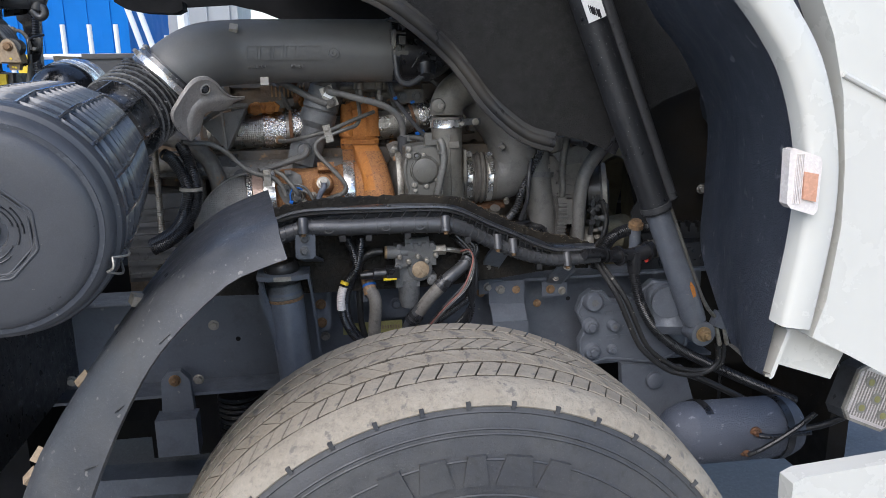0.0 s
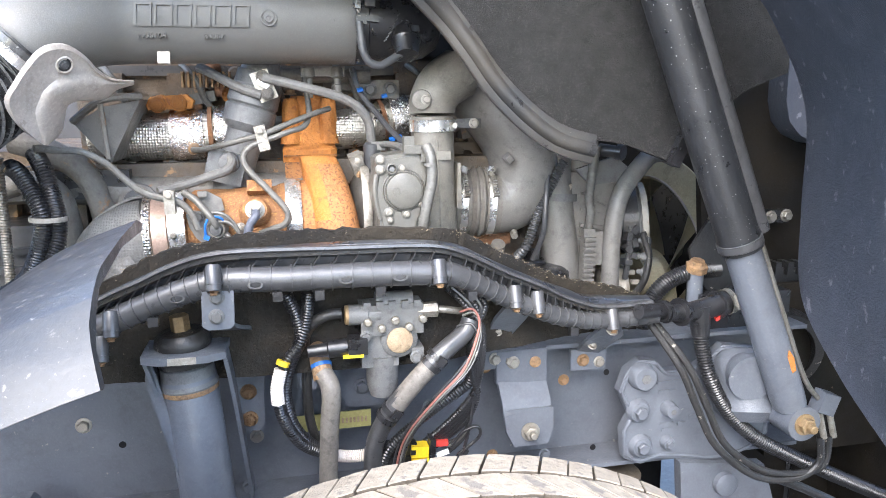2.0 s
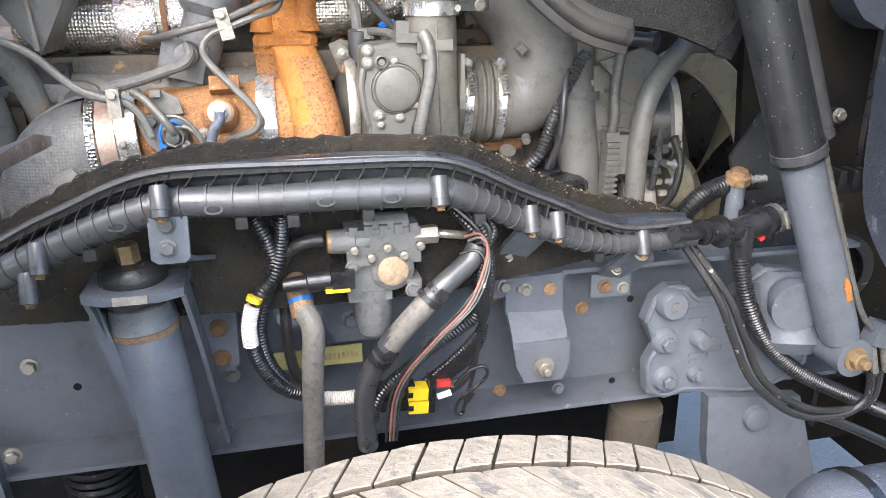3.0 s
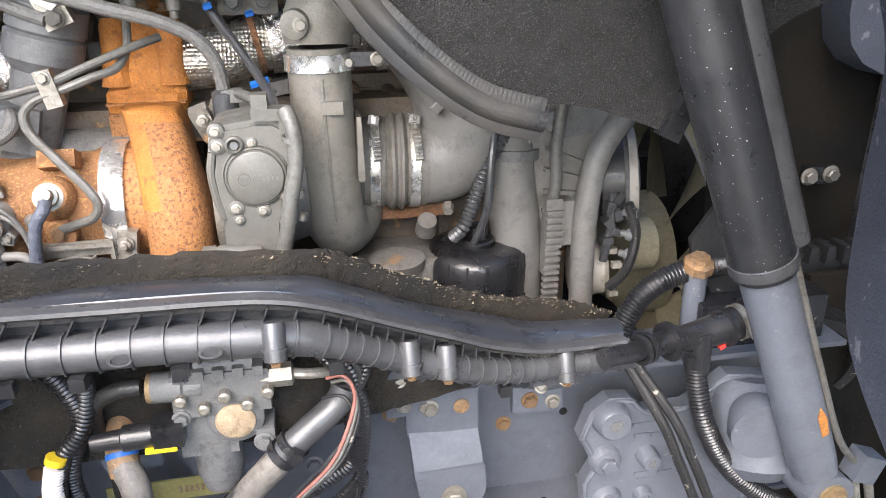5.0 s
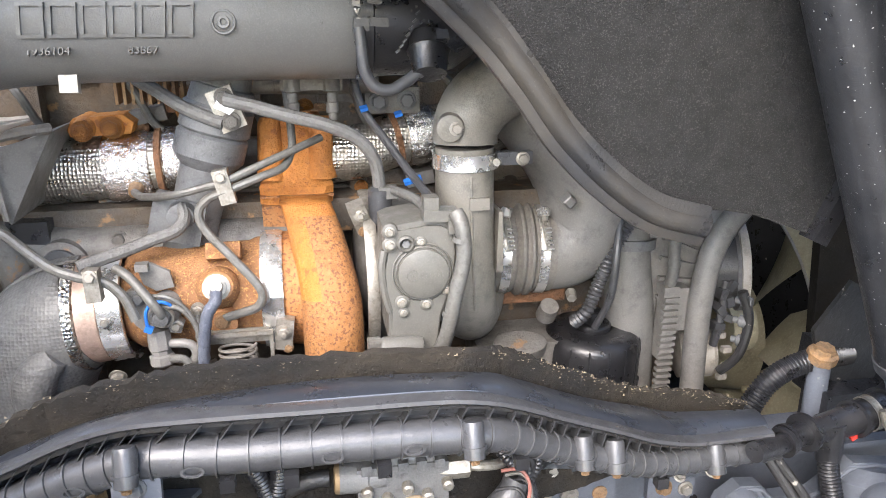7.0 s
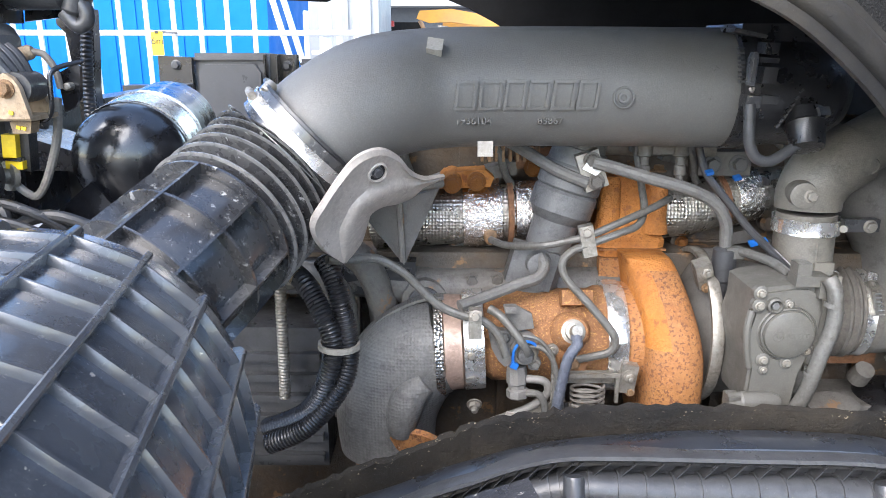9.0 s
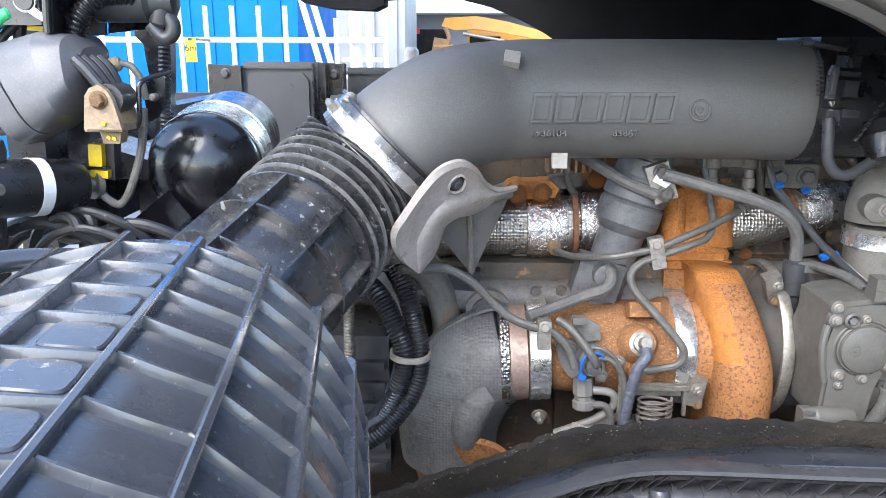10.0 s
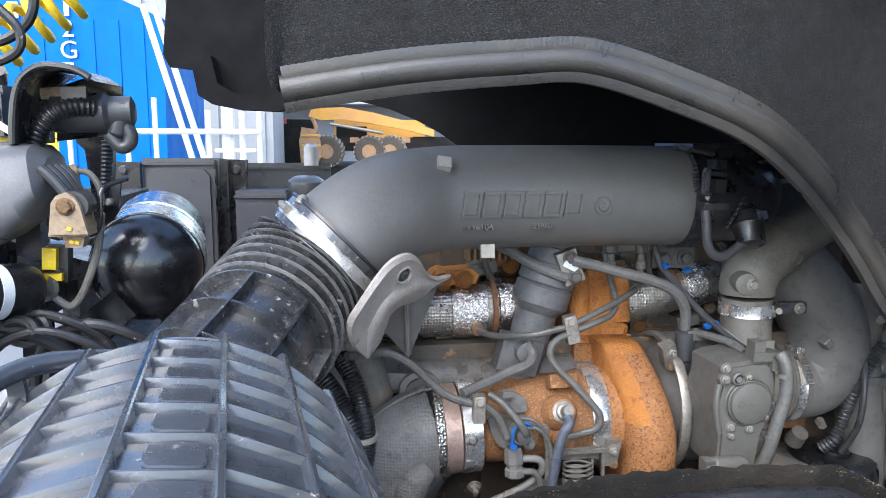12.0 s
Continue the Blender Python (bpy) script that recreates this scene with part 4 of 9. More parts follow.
# ---- air filter and intake ----
def build_filter():
    f = thing("air_filter", (-0.56, 1.2, 1.1), "dusty black ribbed plastic air filter housing", "air filter")
    a, c = V((-0.522, 0.958, 1.318)), V((-0.597, 1.43, 1.361))
    ax = (c - a).normalized()
    ln = (c - a).length
    R = 0.184
    part("drum", turned([(-0.10, 0.155), (-0.05, 0.162), (-0.045, R - 0.017), (-0.02, R - 0.013), (0.08, R - 0.0045), (ln - 0.04, R - 0.018), (ln - 0.012, R - 0.022), (ln, R - 0.045)], a, ax, 96), "filter", f)
    lid = a - ax * 0.10
    Rc = R - 0.013
    part("cover", turned([(0.072, Rc - 0.004), (0.070, Rc + 0.004), (0.066, Rc + 0.006), (0.045, Rc + 0.006), (0.038, Rc + 0.003), (0.034, Rc - 0.005), (0.03, Rc - 0.006), (0.026, Rc - 0.003), (0.012, Rc - 0.006), (0.004, Rc - 0.013), (0.001, Rc - 0.020), (0.003, 0.149), (-0.004, 0.146), (-0.009, 0.141), (-0.012, 0.130), (-0.015, 0.10), (-0.017, 0.078), (-0.017, 0.066), (-0.0135, 0.063), (-0.013, 0.046), (-0.014, 0.034), (-0.004, 0.031), (0.004, 0.028), (0.004, 0.022), (-0.006, 0.019), (-0.012, 0.012), (-0.013, 0.0)], lid, ax, 96), "cover", f, "moulded round cover with a recessed hub")
    q = V((0, 1, 0)).rotation_difference(ax).to_matrix().to_4x4()
    disc = lambda r, deg, o: lid + q @ V((r * math.cos(radians(deg)), o, r * math.sin(radians(deg))))
    for r, o, w in ((0.073, -0.0172, 0.0022), (0.066, -0.0150, 0.0015)):
        corners = [disc(r, 22.5 + 45 * k, o) for k in range(9)]
        part("octagon_edge", tube([p for a0, a1 in zip(corners, corners[1:]) for p in (a0.lerp(a1, 0.05), a0.lerp(a1, 0.95))] + [corners[0].lerp(corners[1], 0.05)], w, 8, 1), "cover", f)
    for r, d0, d1 in ((0.041, 10, 95), (0.047, -25, 70), (0.041, 130, 215), (0.047, 100, 190), (0.041, 250, 330), (0.047, 220, 310), (0.053, -5, 40), (0.053, 115, 160), (0.053, 235, 280)):
        part("slot", tube([disc(r, d0 + (d1 - d0) * k / 12, -0.0136) for k in range(13)], 0.0013, 6, 1), "black", f)
    for r, d0, d1 in ((0.098, 118, 150), (0.125, 122, 146)):
        part("emboss", tube([disc(r, d0 + (d1 - d0) * k / 8, -0.0150 if r < 0.11 else -0.0125) for k in range(9)], 0.0012, 6, 1), "cover", f)
    side = ax.cross(V((0, 0, 1))).normalized()
    up = side.cross(ax)
    taper = lambda o: R - 0.004 - 0.014 * (o / ln) - 0.09 * max(0, 0.08 - o)
    around = lambda deg: side * math.cos(radians(deg)) + up * math.sin(radians(deg))
    step = 360 / 19
    for k in range(19):
        deg = 92.4 + step * k
        s, w = around(deg), ax.cross(around(deg))
        b = bmesh.new()
        foot = []
        for o, h in ((-0.032, 0.002), (-0.026, 0.0075), (0.03, 0.0085), (0.085, 0.0085), (ln - 0.03, 0.0085), (ln - 0.022, 0.004)):
            c0 = a + ax * o
            foot.append([b.verts.new(c0 + s * (taper(o) + r) + w * e) for r, e in ((-0.012, -0.0045), (h - 0.001, -0.0028), (h, -0.0016), (h, 0.0016), (h - 0.001, 0.0028), (-0.012, 0.0045))])
        for p0, p1 in zip(foot, foot[1:]):
            for j in range(6):
                b.faces.new((p0[j], p0[(j + 1) % 6], p1[(j + 1) % 6], p1[j]))
        b.faces.new(foot[0]), b.faces.new(foot[-1])
        part("rib", b, "filter", f)
        # curved webs between this rib and the next, set off a little from band to band
        shift = 0.002 * ((k * 7) % 3 - 1)
        for q_ in range(-2, 8):
            o = 0.085 + 0.0505 * q_ * (1 - 0.004 * q_) + shift
            if o > ln - 0.04:
                continue
            b = bmesh.new()
            cuts = []
            for m_ in range(7):
                d = around(deg + step * m_ / 6)
                bow = a + ax * (o - 0.004 * math.sin(math.pi * m_ / 6))
                h = 0.0065
                cuts.append([b.verts.new(bow + ax * e + d * (taper(o) + r)) for r, e in ((-0.012, -0.006), (0.002, -0.0028), (h, -0.001), (h, 0.0012), (0.002, 0.0028), (-0.012, 0.006))])
            for p0, p1 in zip(cuts, cuts[1:]):
                for j in range(6):
                    b.faces.new((p0[j], p0[(j + 1) % 6], p1[(j + 1) % 6], p1[j]))
            b.faces.new(cuts[0]), b.faces.new(cuts[-1])
            part("web", b, "filter", f)
            if k == 18 and q_ >= 0 and o + 0.045 < ln - 0.03:
                # a raised pad in each field of one band
                b = bmesh.new()
                last = None
                for grow, lift in ((1.0, -0.003), (0.97, 0.0018), (0.9, 0.0028)):
                    ring = []
                    for j in range(20):
                        t = 2 * math.pi * j / 20
                        cu, su = math.cos(t), math.sin(t)
                        u = math.copysign(abs(cu) ** 0.4, cu) * grow * 6.0
                        v = math.copysign(abs(su) ** 0.4, su) * grow * 0.0180
                        oo = o + 0.025 + v
                        ring.append(b.verts.new(a + ax * oo + around(deg + step * 0.42 + u) * (taper(oo) + lift)))
                    if last:
                        for j in range(20):
                            b.faces.new((last[j], last[(j + 1) % 20], ring[(j + 1) % 20], ring[j]))
                    last = ring
                b.faces.new(last)
                part("pad", b, "filter", f)
    # inlet frame on the outer side: a bowed tube with slats to the drum
    bow = [(-0.640, 1.40, 1.505), (-0.690, 1.36, 1.513), (-0.718, 1.30, 1.503), (-0.732, 1.23, 1.485), (-0.738, 1.15, 1.455), (-0.735, 1.06, 1.42)]
    frame_ = part("inlet_frame", tube(bow, 0.009, 14, 6), "filter", f, "bowed inlet frame beside the drum")
    for x, y, z in ((-0.700, 1.345, 1.510), (-0.722, 1.285, 1.50), (-0.733, 1.22, 1.482), (-0.738, 1.15, 1.455), (-0.736, 1.08, 1.428)):
        foot = a + ax * (y - a.y) + around(136) * (taper(y - a.y) - 0.004)
        part("slat", tube([(x, y, z), (x * 0.5 + foot.x * 0.5, y, z * 0.5 + foot.z * 0.5 - 0.004), foot], 1, 0, 4, [(-0.007, -0.003), (0.007, -0.003), (0.007, 0.003), (-0.007, 0.003)]), "filter", frame_)
    for t in (-0.42, -2.4):
        s = side * math.cos(t) + up * math.sin(t)
        base = lid + s * (Rc + 0.008) + ax * 0.045
        w = ax.cross(s)
        b = bmesh.new()
        for e in (-0.012, 0.012):
            sweep(b, [base + w * e - ax * 0.035 - s * 0.012, base + w * e * 1.3 + s * 0.008 - ax * 0.01, base + w * e + ax * 0.03], 0.002, 6, 4)
        sweep(b, [base + w * 0.012 - ax * 0.035 - s * 0.012, base - ax * 0.042 - s * 0.006, base - w * 0.012 - ax * 0.035 - s * 0.012], 0.002, 6, 4)
        part("wire_clip", b, "zinc", f)
    return f


build_filter()
seat("air_filter", (-0.579, 1.073, 1.422), (-0.589, 1.086, 1.453), (-1.9, -1.4, -2.2), 0.915)

PIPE = [(0.122, 1.918, 1.604), (0.08, 1.914, 1.604), (-0.05, 1.911, 1.605), (-0.2, 1.909, 1.605), (-0.30, 1.896, 1.603), (-0.375, 1.860, 1.592), (-0.430, 1.838, 1.560), (-0.463, 1.833, 1.528)]


def build_intake():
    p = thing("intake_pipe", (-0.1, 1.93, 1.52), "matt dark grey moulded plastic air intake pipe", "intake pipe")
    body = part("body", tube(PIPE, lambda u: 0.0805 + 0.010 * max(0, u - 0.62) + (0.003 if u > 0.975 else 0), 40, 8), "intake", p)
    # the maker's mark as a row of plain raised shapes, following the round of the pipe
    def on_pipe(x, z, lift):
        zz = z - 1.605
        return V((x, 1.910 - 0.11 * max(0, -0.19 - x) - math.sqrt(max(0.0, 0.081**2 - zz * zz)) - lift, z))
    def raised(name, pts, lift=0.003, mat="intake"):
        b = bmesh.new()
        a = [b.verts.new(on_pipe(x, z, lift)) for x, z in pts]
        c = [b.verts.new(on_pipe(x, z, -0.003)) for x, z in pts]
        b.faces.new(a)
        for i in range(len(a)):
            j = (i + 1) % len(a)
            b.faces.new((a[j], a[i], c[i], c[j]))
        part(name, b, mat, body)
    x = -0.272
    for wd in (0.027, 0.029, 0.027, 0.027, 0.029, 0.027):
        # an outline frame, open inside
        for quad in (((0, 0), (wd, 0), (wd, 0.004), (0, 0.004)), ((0, 0.034), (wd, 0.034), (wd, 0.038), (0, 0.038)), ((0, 0.004), (0.004, 0.004), (0.004, 0.034), (0, 0.034)), ((wd - 0.004, 0.004), (wd, 0.004), (wd, 0.034), (wd - 0.004, 0.034))):
            raised("raised_mark", [(x + u + v * 0.12, 1.581 + v) for u, v in quad])
        x += wd + 0.0035
    part("mark_ring", turned([(0, 0.0145), (-0.0016, 0.0135), (-0.0016, 0.012), (0, 0.011)], on_pipe(-0.054, 1.597, -0.0005), (0, 1, -0.1), 28, True), "intake", body)
    part("mark_disc", turned([(0.001, 0.0075), (-0.0014, 0.007), (-0.0014, 0.004), (0, 0.003)], on_pipe(-0.054, 1.597, -0.0005), (0, 1, -0.1), 20, True), "intake", body)
    tilt = math.degrees(math.asin((1.560 - 1.601) / 0.081))
    for words, xx in (("1936104", -0.246), ("83867", -0.146)):
        text_mesh(words, 0.0135, "intake", Matrix.Translation(on_pipe(xx, 1.5655, 0.0018)) @ Euler((radians(90 + tilt), 0, 0)).to_matrix().to_4x4(), 0.0022, body, "part_number")
    for at, tn in (((-0.296, 1.833, 1.659), (-45, 8, 0)), ((-0.230, 1.836, 1.530), (-10, 0, 0))):
        part("clip", block(at, (0.02, 0.012, 0.02), 0.003, tn), "alloy", p, "small grey metal clip")
    for px, pz in ((-0.375, 1.505),):
        b = turned([(0.0, 0.012), (-0.05, 0.016), (-0.06, 0.026)], (px, 1.872, pz - 0.03), (0, 0.25, -1), 18)
        part("foot", b, "intake", p)
    for k in range(16):
        t = math.pi * k / 15
        at = V((-0.385 + 0.034 * math.cos(t), 1.813, 1.51 + 0.034 * math.sin(t)))
        part("foot_rib", block(at, (0.012, 0.02, 0.003), 0.001, (0, -math.degrees(t), 0)), "intake", p)
    # black moulded end under the cab, with its plug and cable
    end = thing("intake_end", (0.13, 1.86, 1.52), "black moulded intake end with plug and cable", "intake duct")
    b = turned([(0.0, 0.074), (0.002, 0.083), (0.022, 0.083), (0.024, 0.079), (0.09, 0.078), (0.13, 0.072), (0.155, 0.055), (0.165, 0.03), (0.166, 0.0)], (0.112, 1.93, 1.600), (1, 0, 0), 48)
    box(b, (0.20, 1.95, 1.655), (0.17, 0.14, 0.055), 0.012)
    part("housing", b, "black", end)
    for k in range(8):
        part("tooth", block((0.109, 1.862 - 0.002 * k, 1.652 - k * 0.0058), (0.007, 0.006, 0.0026), 0.0006), "plastic", end)
    for k in range(7):
        part("tooth", block((0.162 + k * 0.0042, 1.851, 1.556 + k * 0.0055 + 0.0003 * k * k), (0.006, 0.006, 0.0024), 0.0006, (0, -40, 0)), "plastic", end)
    part("lip", plate([(0.098, 1.672), (0.14, 1.664), (0.142, 1.668), (0.10, 1.677)], 1.862, 1.93, 0.001), "plastic", end)
    part("cover_lip", plate([(0.225, 1.652), (0.30, 1.658), (0.30, 1.662), (0.225, 1.656)], 1.868, 1.93, 0.001), "plastic", end)
    clip_ = part("clip", plate([(0.108, 1.608), (0.117, 1.607), (0.119, 1.64), (0.117, 1.648), (0.111, 1.648), (0.108, 1.64)], 1.826, 1.834, 0.002), "filter", end, "glossy black locking clip")
    part("slot", plate([(0.1105, 1.613), (0.1148, 1.613), (0.116, 1.638), (0.1125, 1.641)], 1.8235, 1.827, 0.001), "plastic", clip_)
    part("latch", tube([(0.111, 1.825, 1.605), (0.1135, 1.823, 1.6), (0.116, 1.825, 1.605)], 0.0018, 6, 4), "zinc", clip_)
    for at, sz in (((0.135, 1.842, 1.652), (0.016, 0.03, 0.014)), ((0.132, 1.836, 1.638), (0.024, 0.02, 0.006)), ((0.134, 1.838, 1.62), (0.017, 0.03, 0.02)), ((0.138, 1.84, 1.59), (0.022, 0.03, 0.01)), ((0.118, 1.838, 1.588), (0.018, 0.024, 0.014))):
        part("plug", block(at, sz, 0.003, (0, 4, 0)), "black", end)
    part("cable", tube([(0.115, 1.83, 1.585), (0.117, 1.829, 1.56), (0.120, 1.829, 1.535), (0.131, 1.831, 1.517), (0.149, 1.834, 1.512), (0.166, 1.838, 1.519), (0.184, 1.842, 1.53), (0.198, 1.846, 1.536)], 0.0072, 12, 6), "plastic", end, "grey rubber cable sleeve")
    part("cable_tie", turned([(-0.004, 0.0082), (0.004, 0.0082)], (0.197, 1.846, 1.536), (1, 0, 0.5), 14), "black", end)
    part("socket", turned([(-0.032, 0.010), (-0.031, 0.021), (-0.006, 0.024), (0.0, 0.027), (0.004, 0.024), (0.02, 0.024)], (0.2, 1.855, 1.555), (0.05, 0.55, 0.9), 20), "black", end)
    part("socket_lug", block((0.213, 1.842, 1.573), (0.016, 0.012, 0.012), 0.003, (-30, 0, 15)), "filter", end)
    return p


build_intake()


def build_bellows():
    b_ = thing("intake_bellows", (-0.55, 1.75, 1.4), "dusty black corrugated rubber intake bellows with steel clamp", "bellows")
    a, c = V((-0.468, 1.86, 1.522)), V((-0.580, 1.66, 1.408))
    ax = (c - a).normalized()
    prof, n = [(-0.004, 0.08), (-0.004, 0.0915), (0.034, 0.0915), (0.037, 0.087)], 7
    o = 0.04
    for k in range(n):
        prof += [(o, 0.076), (o + 0.006, 0.076), (o + 0.0112, 0.1000), (o + 0.0126, 0.1035), (o + 0.0142, 0.1035), (o + 0.0156, 0.1000), (o + 0.0185, 0.077)]
        o += 0.0214
    prof += [(o, 0.085), (o + 0.01, 0.088)]
    # the folds turn from the pipe's direction into the filter's
    pipe_dir, mouth = V((-0.715, -0.118, -0.689)).normalized(), V((-0.469, 1.841, 1.529)) + V((0.012, 0.002, 0.012))

    def centre(o_):
        if o_ <= 0.04:
            return mouth + pipe_dir * o_
        if o_ >= 0.27:
            return a + ax * o_
        t = (o_ - 0.04) / 0.23
        return (mouth + pipe_dir * 0.04) * (2 * t**3 - 3 * t * t + 1) + pipe_dir * 0.2 * (t**3 - 2 * t * t + t) + (a + ax * 0.27) * (3 * t * t - 2 * t**3) + ax * 0.2 * (t**3 - t * t)

    def lean(o_):
        return (centre(o_ + 0.001) - centre(o_ - 0.001)).normalized()

    def turn_in(bm):
        for v in bm.verts:
            o_ = (v.co - a).dot(ax)
            v.co = centre(o_) + ax.rotation_difference(lean(o_)) @ (v.co - a - ax * o_)
        return bm
    folds = part("folds", turn_in(turned(prof, a, ax, 64)), "dusty", b_, crease=0.5)
    # Crest faces take the paler colour that stands in for reflected sky.
    folds.data.materials.append(M["crest"])
    for poly in folds.data.polygons:
        o_ = (poly.center - a).dot(ax)
        near = min((centre(o_ + d / 500) for d in range(-20, 21)), key=lambda c_: (c_ - poly.center).length)
        poly.material_index = 1 if (poly.center - near).length > 0.0965 else 0
    clamp(b_, centre(0.016), lean(0.016), 0.0925, 0.017, "steel", (-0.6, -0.5, 0.8))
    part("rim", turn_in(turned([(-0.009, 0.088), (-0.009, 0.0945), (-0.005, 0.0945), (-0.004, 0.09)], a, ax, 64, True)), "black", b_)
    part("clamp_head", turned([(-0.008, 0.004), (-0.007, 0.008), (0.004, 0.0085), (0.008, 0.006)], V((-0.502, 1.80, 1.603)), (0.5, 0.5, 0.7), 12), "zinc", b_, "hose clamp screw head")
    # outlet with a grid of thin webs that carries the bellows on the filter
    start = a + ax * (o + 0.004)
    line = [start + ax * 0.018 * i for i in range(11)]
    part("outlet", turn_in(tube(line, lambda u: 0.083 + 0.004 * u, 40, 1)), "dusty", b_)
    side = ax.cross(V((0, 0, 1))).normalized()
    up = side.cross(ax)
    for k in range(8):
        t = 2 * math.pi * (k + 0.3) / 8
        s = side * math.cos(t) + up * math.sin(t)
        w = ax.cross(s) * 0.0016
        b = bmesh.new()
        rows = []
        for i, p in enumerate(line):
            lo, hi = 0.078, 0.1005
            rows.append([b.verts.new(p + s * lo - w), b.verts.new(p + s * hi - w), b.verts.new(p + s * hi + w), b.verts.new(p + s * lo + w)])
        for p0, p1 in zip(rows, rows[1:]):
            for j in range(4):
                b.faces.new((p0[j], p0[(j + 1) % 4], p1[(j + 1) % 4], p1[j]))
        b.faces.new(rows[0]), b.faces.new(rows[-1])
        part("long_web", turn_in(b), "dusty", b_)
    for i in (0, 3, 6, 9):
        p, d = line[i], line[i + 1] - line[i]
        part("web", turn_in(turned([(-0.002, 0.082), (-0.0014, 0.0995), (0.0014, 0.0995), (0.002, 0.082)], p, d, 48, True)), "dusty", b_)
    return b_


build_bellows()
seat("intake_bellows", (-0.566, 1.702, 1.447), (-0.56, 1.687, 1.462), (-2, -0.8, -1.7), 0.972)


# ---- engine ----
def build_engine_block():
    e = thing("engine_block", (0.0, 2.3, 0.7), "grey cast iron diesel engine block and head", "engine")
    b = bmesh.new()
    box(b, (0.0, 2.36, 1.09), (1.34, 0.56, 0.55), 0.015)
    box(b, (-0.02, 2.05, 1.315), (1.0, 0.09, 0.05), 0.008)
    for k in range(9):
        part("rib", block((-0.56 + k * 0.125, 2.073, 1.16), (0.014, 0.05, 0.29), 0.005), "block", e)
    box(b, (0.2, 2.045, 0.99), (0.75, 0.09, 0.03), 0.008)
    part("block", b, "block", e)
    b = bmesh.new()
    box(b, (0.06, 2.36, 1.44), (1.0, 0.50, 0.22), 0.012)
    box(b, (0.06, 2.12, 1.335), (1.0, 0.09, 0.018), 0.004)
    for k in range(6):
        part("port_boss", block((-0.38 + k * 0.155, 2.102, 1.44), (0.07, 0.05, 0.148), 0.012), "block", e)
    part("head", b, "block", e)
    b = bmesh.new()
    box(b, (0.06, 2.34, 1.575), (0.96, 0.46, 0.07), 0.02)
    box(b, (-0.1, 2.115, 1.52), (0.6, 0.03, 0.02), 0.004)
    part("valve_cover", b, "plastic", e)
    part("rust_edge", block((-0.2, 2.068, 1.326), (0.36, 0.05, 0.012), 0.004), "brown", e, "brown rusted joint")
    part("rust_edge", block((0.33, 2.045, 1.17), (0.22, 0.06, 0.05), 0.02), "brown", e)
    # Unseen dark boxes below the engine, added to block light from the ground.
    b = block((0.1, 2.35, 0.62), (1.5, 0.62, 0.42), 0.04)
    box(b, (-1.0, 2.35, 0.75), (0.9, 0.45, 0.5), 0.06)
    part("ground_light_block", b, "dark", e, "dark boxes added under the engine against ground light")
    # water rail with its round covers, low along the head
    b = tube([(-0.56, 2.02, 1.30), (-0.45, 2.01, 1.30), (-0.3, 2.005, 1.283), (-0.1, 2.005, 1.285), (0.0, 2.01, 1.285)], 0.032, 18, 5)
    lathe(b, [(0.0, 0.036), (-0.02, 0.036), (-0.024, 0.028)], (-0.315, 1.985, 1.27), (0, 1, 0), 24)
    part("water_rail", b, "engine", e)
    part("round_cover", turned([(0.0, 0.027), (-0.006, 0.026), (-0.007, 0.02)], (-0.315, 1.962, 1.27), (0, 1, 0), 24), "plastic", e)
    for x, z in ((-0.43, 1.29), (-0.24, 1.30), (-0.20, 1.302), (-0.38, 1.44), (0.02, 1.28), (0.12, 1.23)):
        bolt(e, (x, 1.985 if z < 1.4 else 2.08, z), 0.010, "engine")
    for x, z, r in ((-0.272, 1.452, 0.012), (-0.234, 1.456, 0.012), (-0.235, 1.335, 0.009), (-0.14, 1.47, 0.013), (-0.05, 1.33, 0.009), (0.03, 1.47, 0.011), (0.11, 1.345, 0.009), (0.19, 1.40, 0.008)):
        bolt(e, (x, 2.0 if z > 1.44 and x < -0.2 else 2.055, z), r, "orange")
    rnd = random.Random(11)
    for k in range(34):
        x, z = rnd.uniform(-0.42, 0.46), rnd.uniform(1.28, 1.52)
        if k % 3:
            part("boss", turned([(0.02, 0.016), (-0.012, 0.014), (-0.016, 0.009)], (x, 2.07, z), (rnd.uniform(-.2, .2), 1, rnd.uniform(-.3, .3)), 14), "block" if k % 4 else "brown", e)
        else:
            part("boss", block((x, 2.07, z), (rnd.uniform(0.03, 0.09), 0.05, rnd.uniform(0.015, 0.035)), 0.006, (0, rnd.uniform(-12, 12), 0)), "engine", e)
    for k in range(6):
        x = -0.38 + k * 0.15
        part("injector_line", tube([(x, 2.05, 1.53), (x + 0.03, 2.02, 1.50), (x + 0.05, 2.04, 1.45), (x + 0.10, 2.06, 1.42)], 0.006, 8, 5), "line", e)
    for x in (-0.272, -0.234):
        part("lug", turned([(0.05, 0.016), (0.004, 0.0155), (0.0, 0.013)], (x, 2.006, 1.454), (0, 1, 0.05), 16), "orange", e)
    part("lug", plate([(-0.292, 1.442), (-0.212, 1.445), (-0.206, 1.46), (-0.22, 1.472), (-0.285, 1.468), (-0.296, 1.456)], 2.014, 2.06, 0.005), "orange", e)
    part("lug", block((-0.12, 2.07, 1.485), (0.10, 0.03, 0.035), 0.01), "brown", e)
    # coiled return spring above the manifold
    for k in range(9):
        part("fin", block((-0.225 + k * 0.011, 2.03, 1.50), (0.004, 0.03, 0.03), 0.001), "boltrust", e)
    # castings at the rear of the engine
    b = block((-0.55, 2.0, 1.12), (0.16, 0.14, 0.24), 0.02)
    for k in range(6):
        part("rib", block((-0.55, 1.927, 1.02 + k * 0.035), (0.148, 0.02, 0.012), 0.004), "plastic", e)
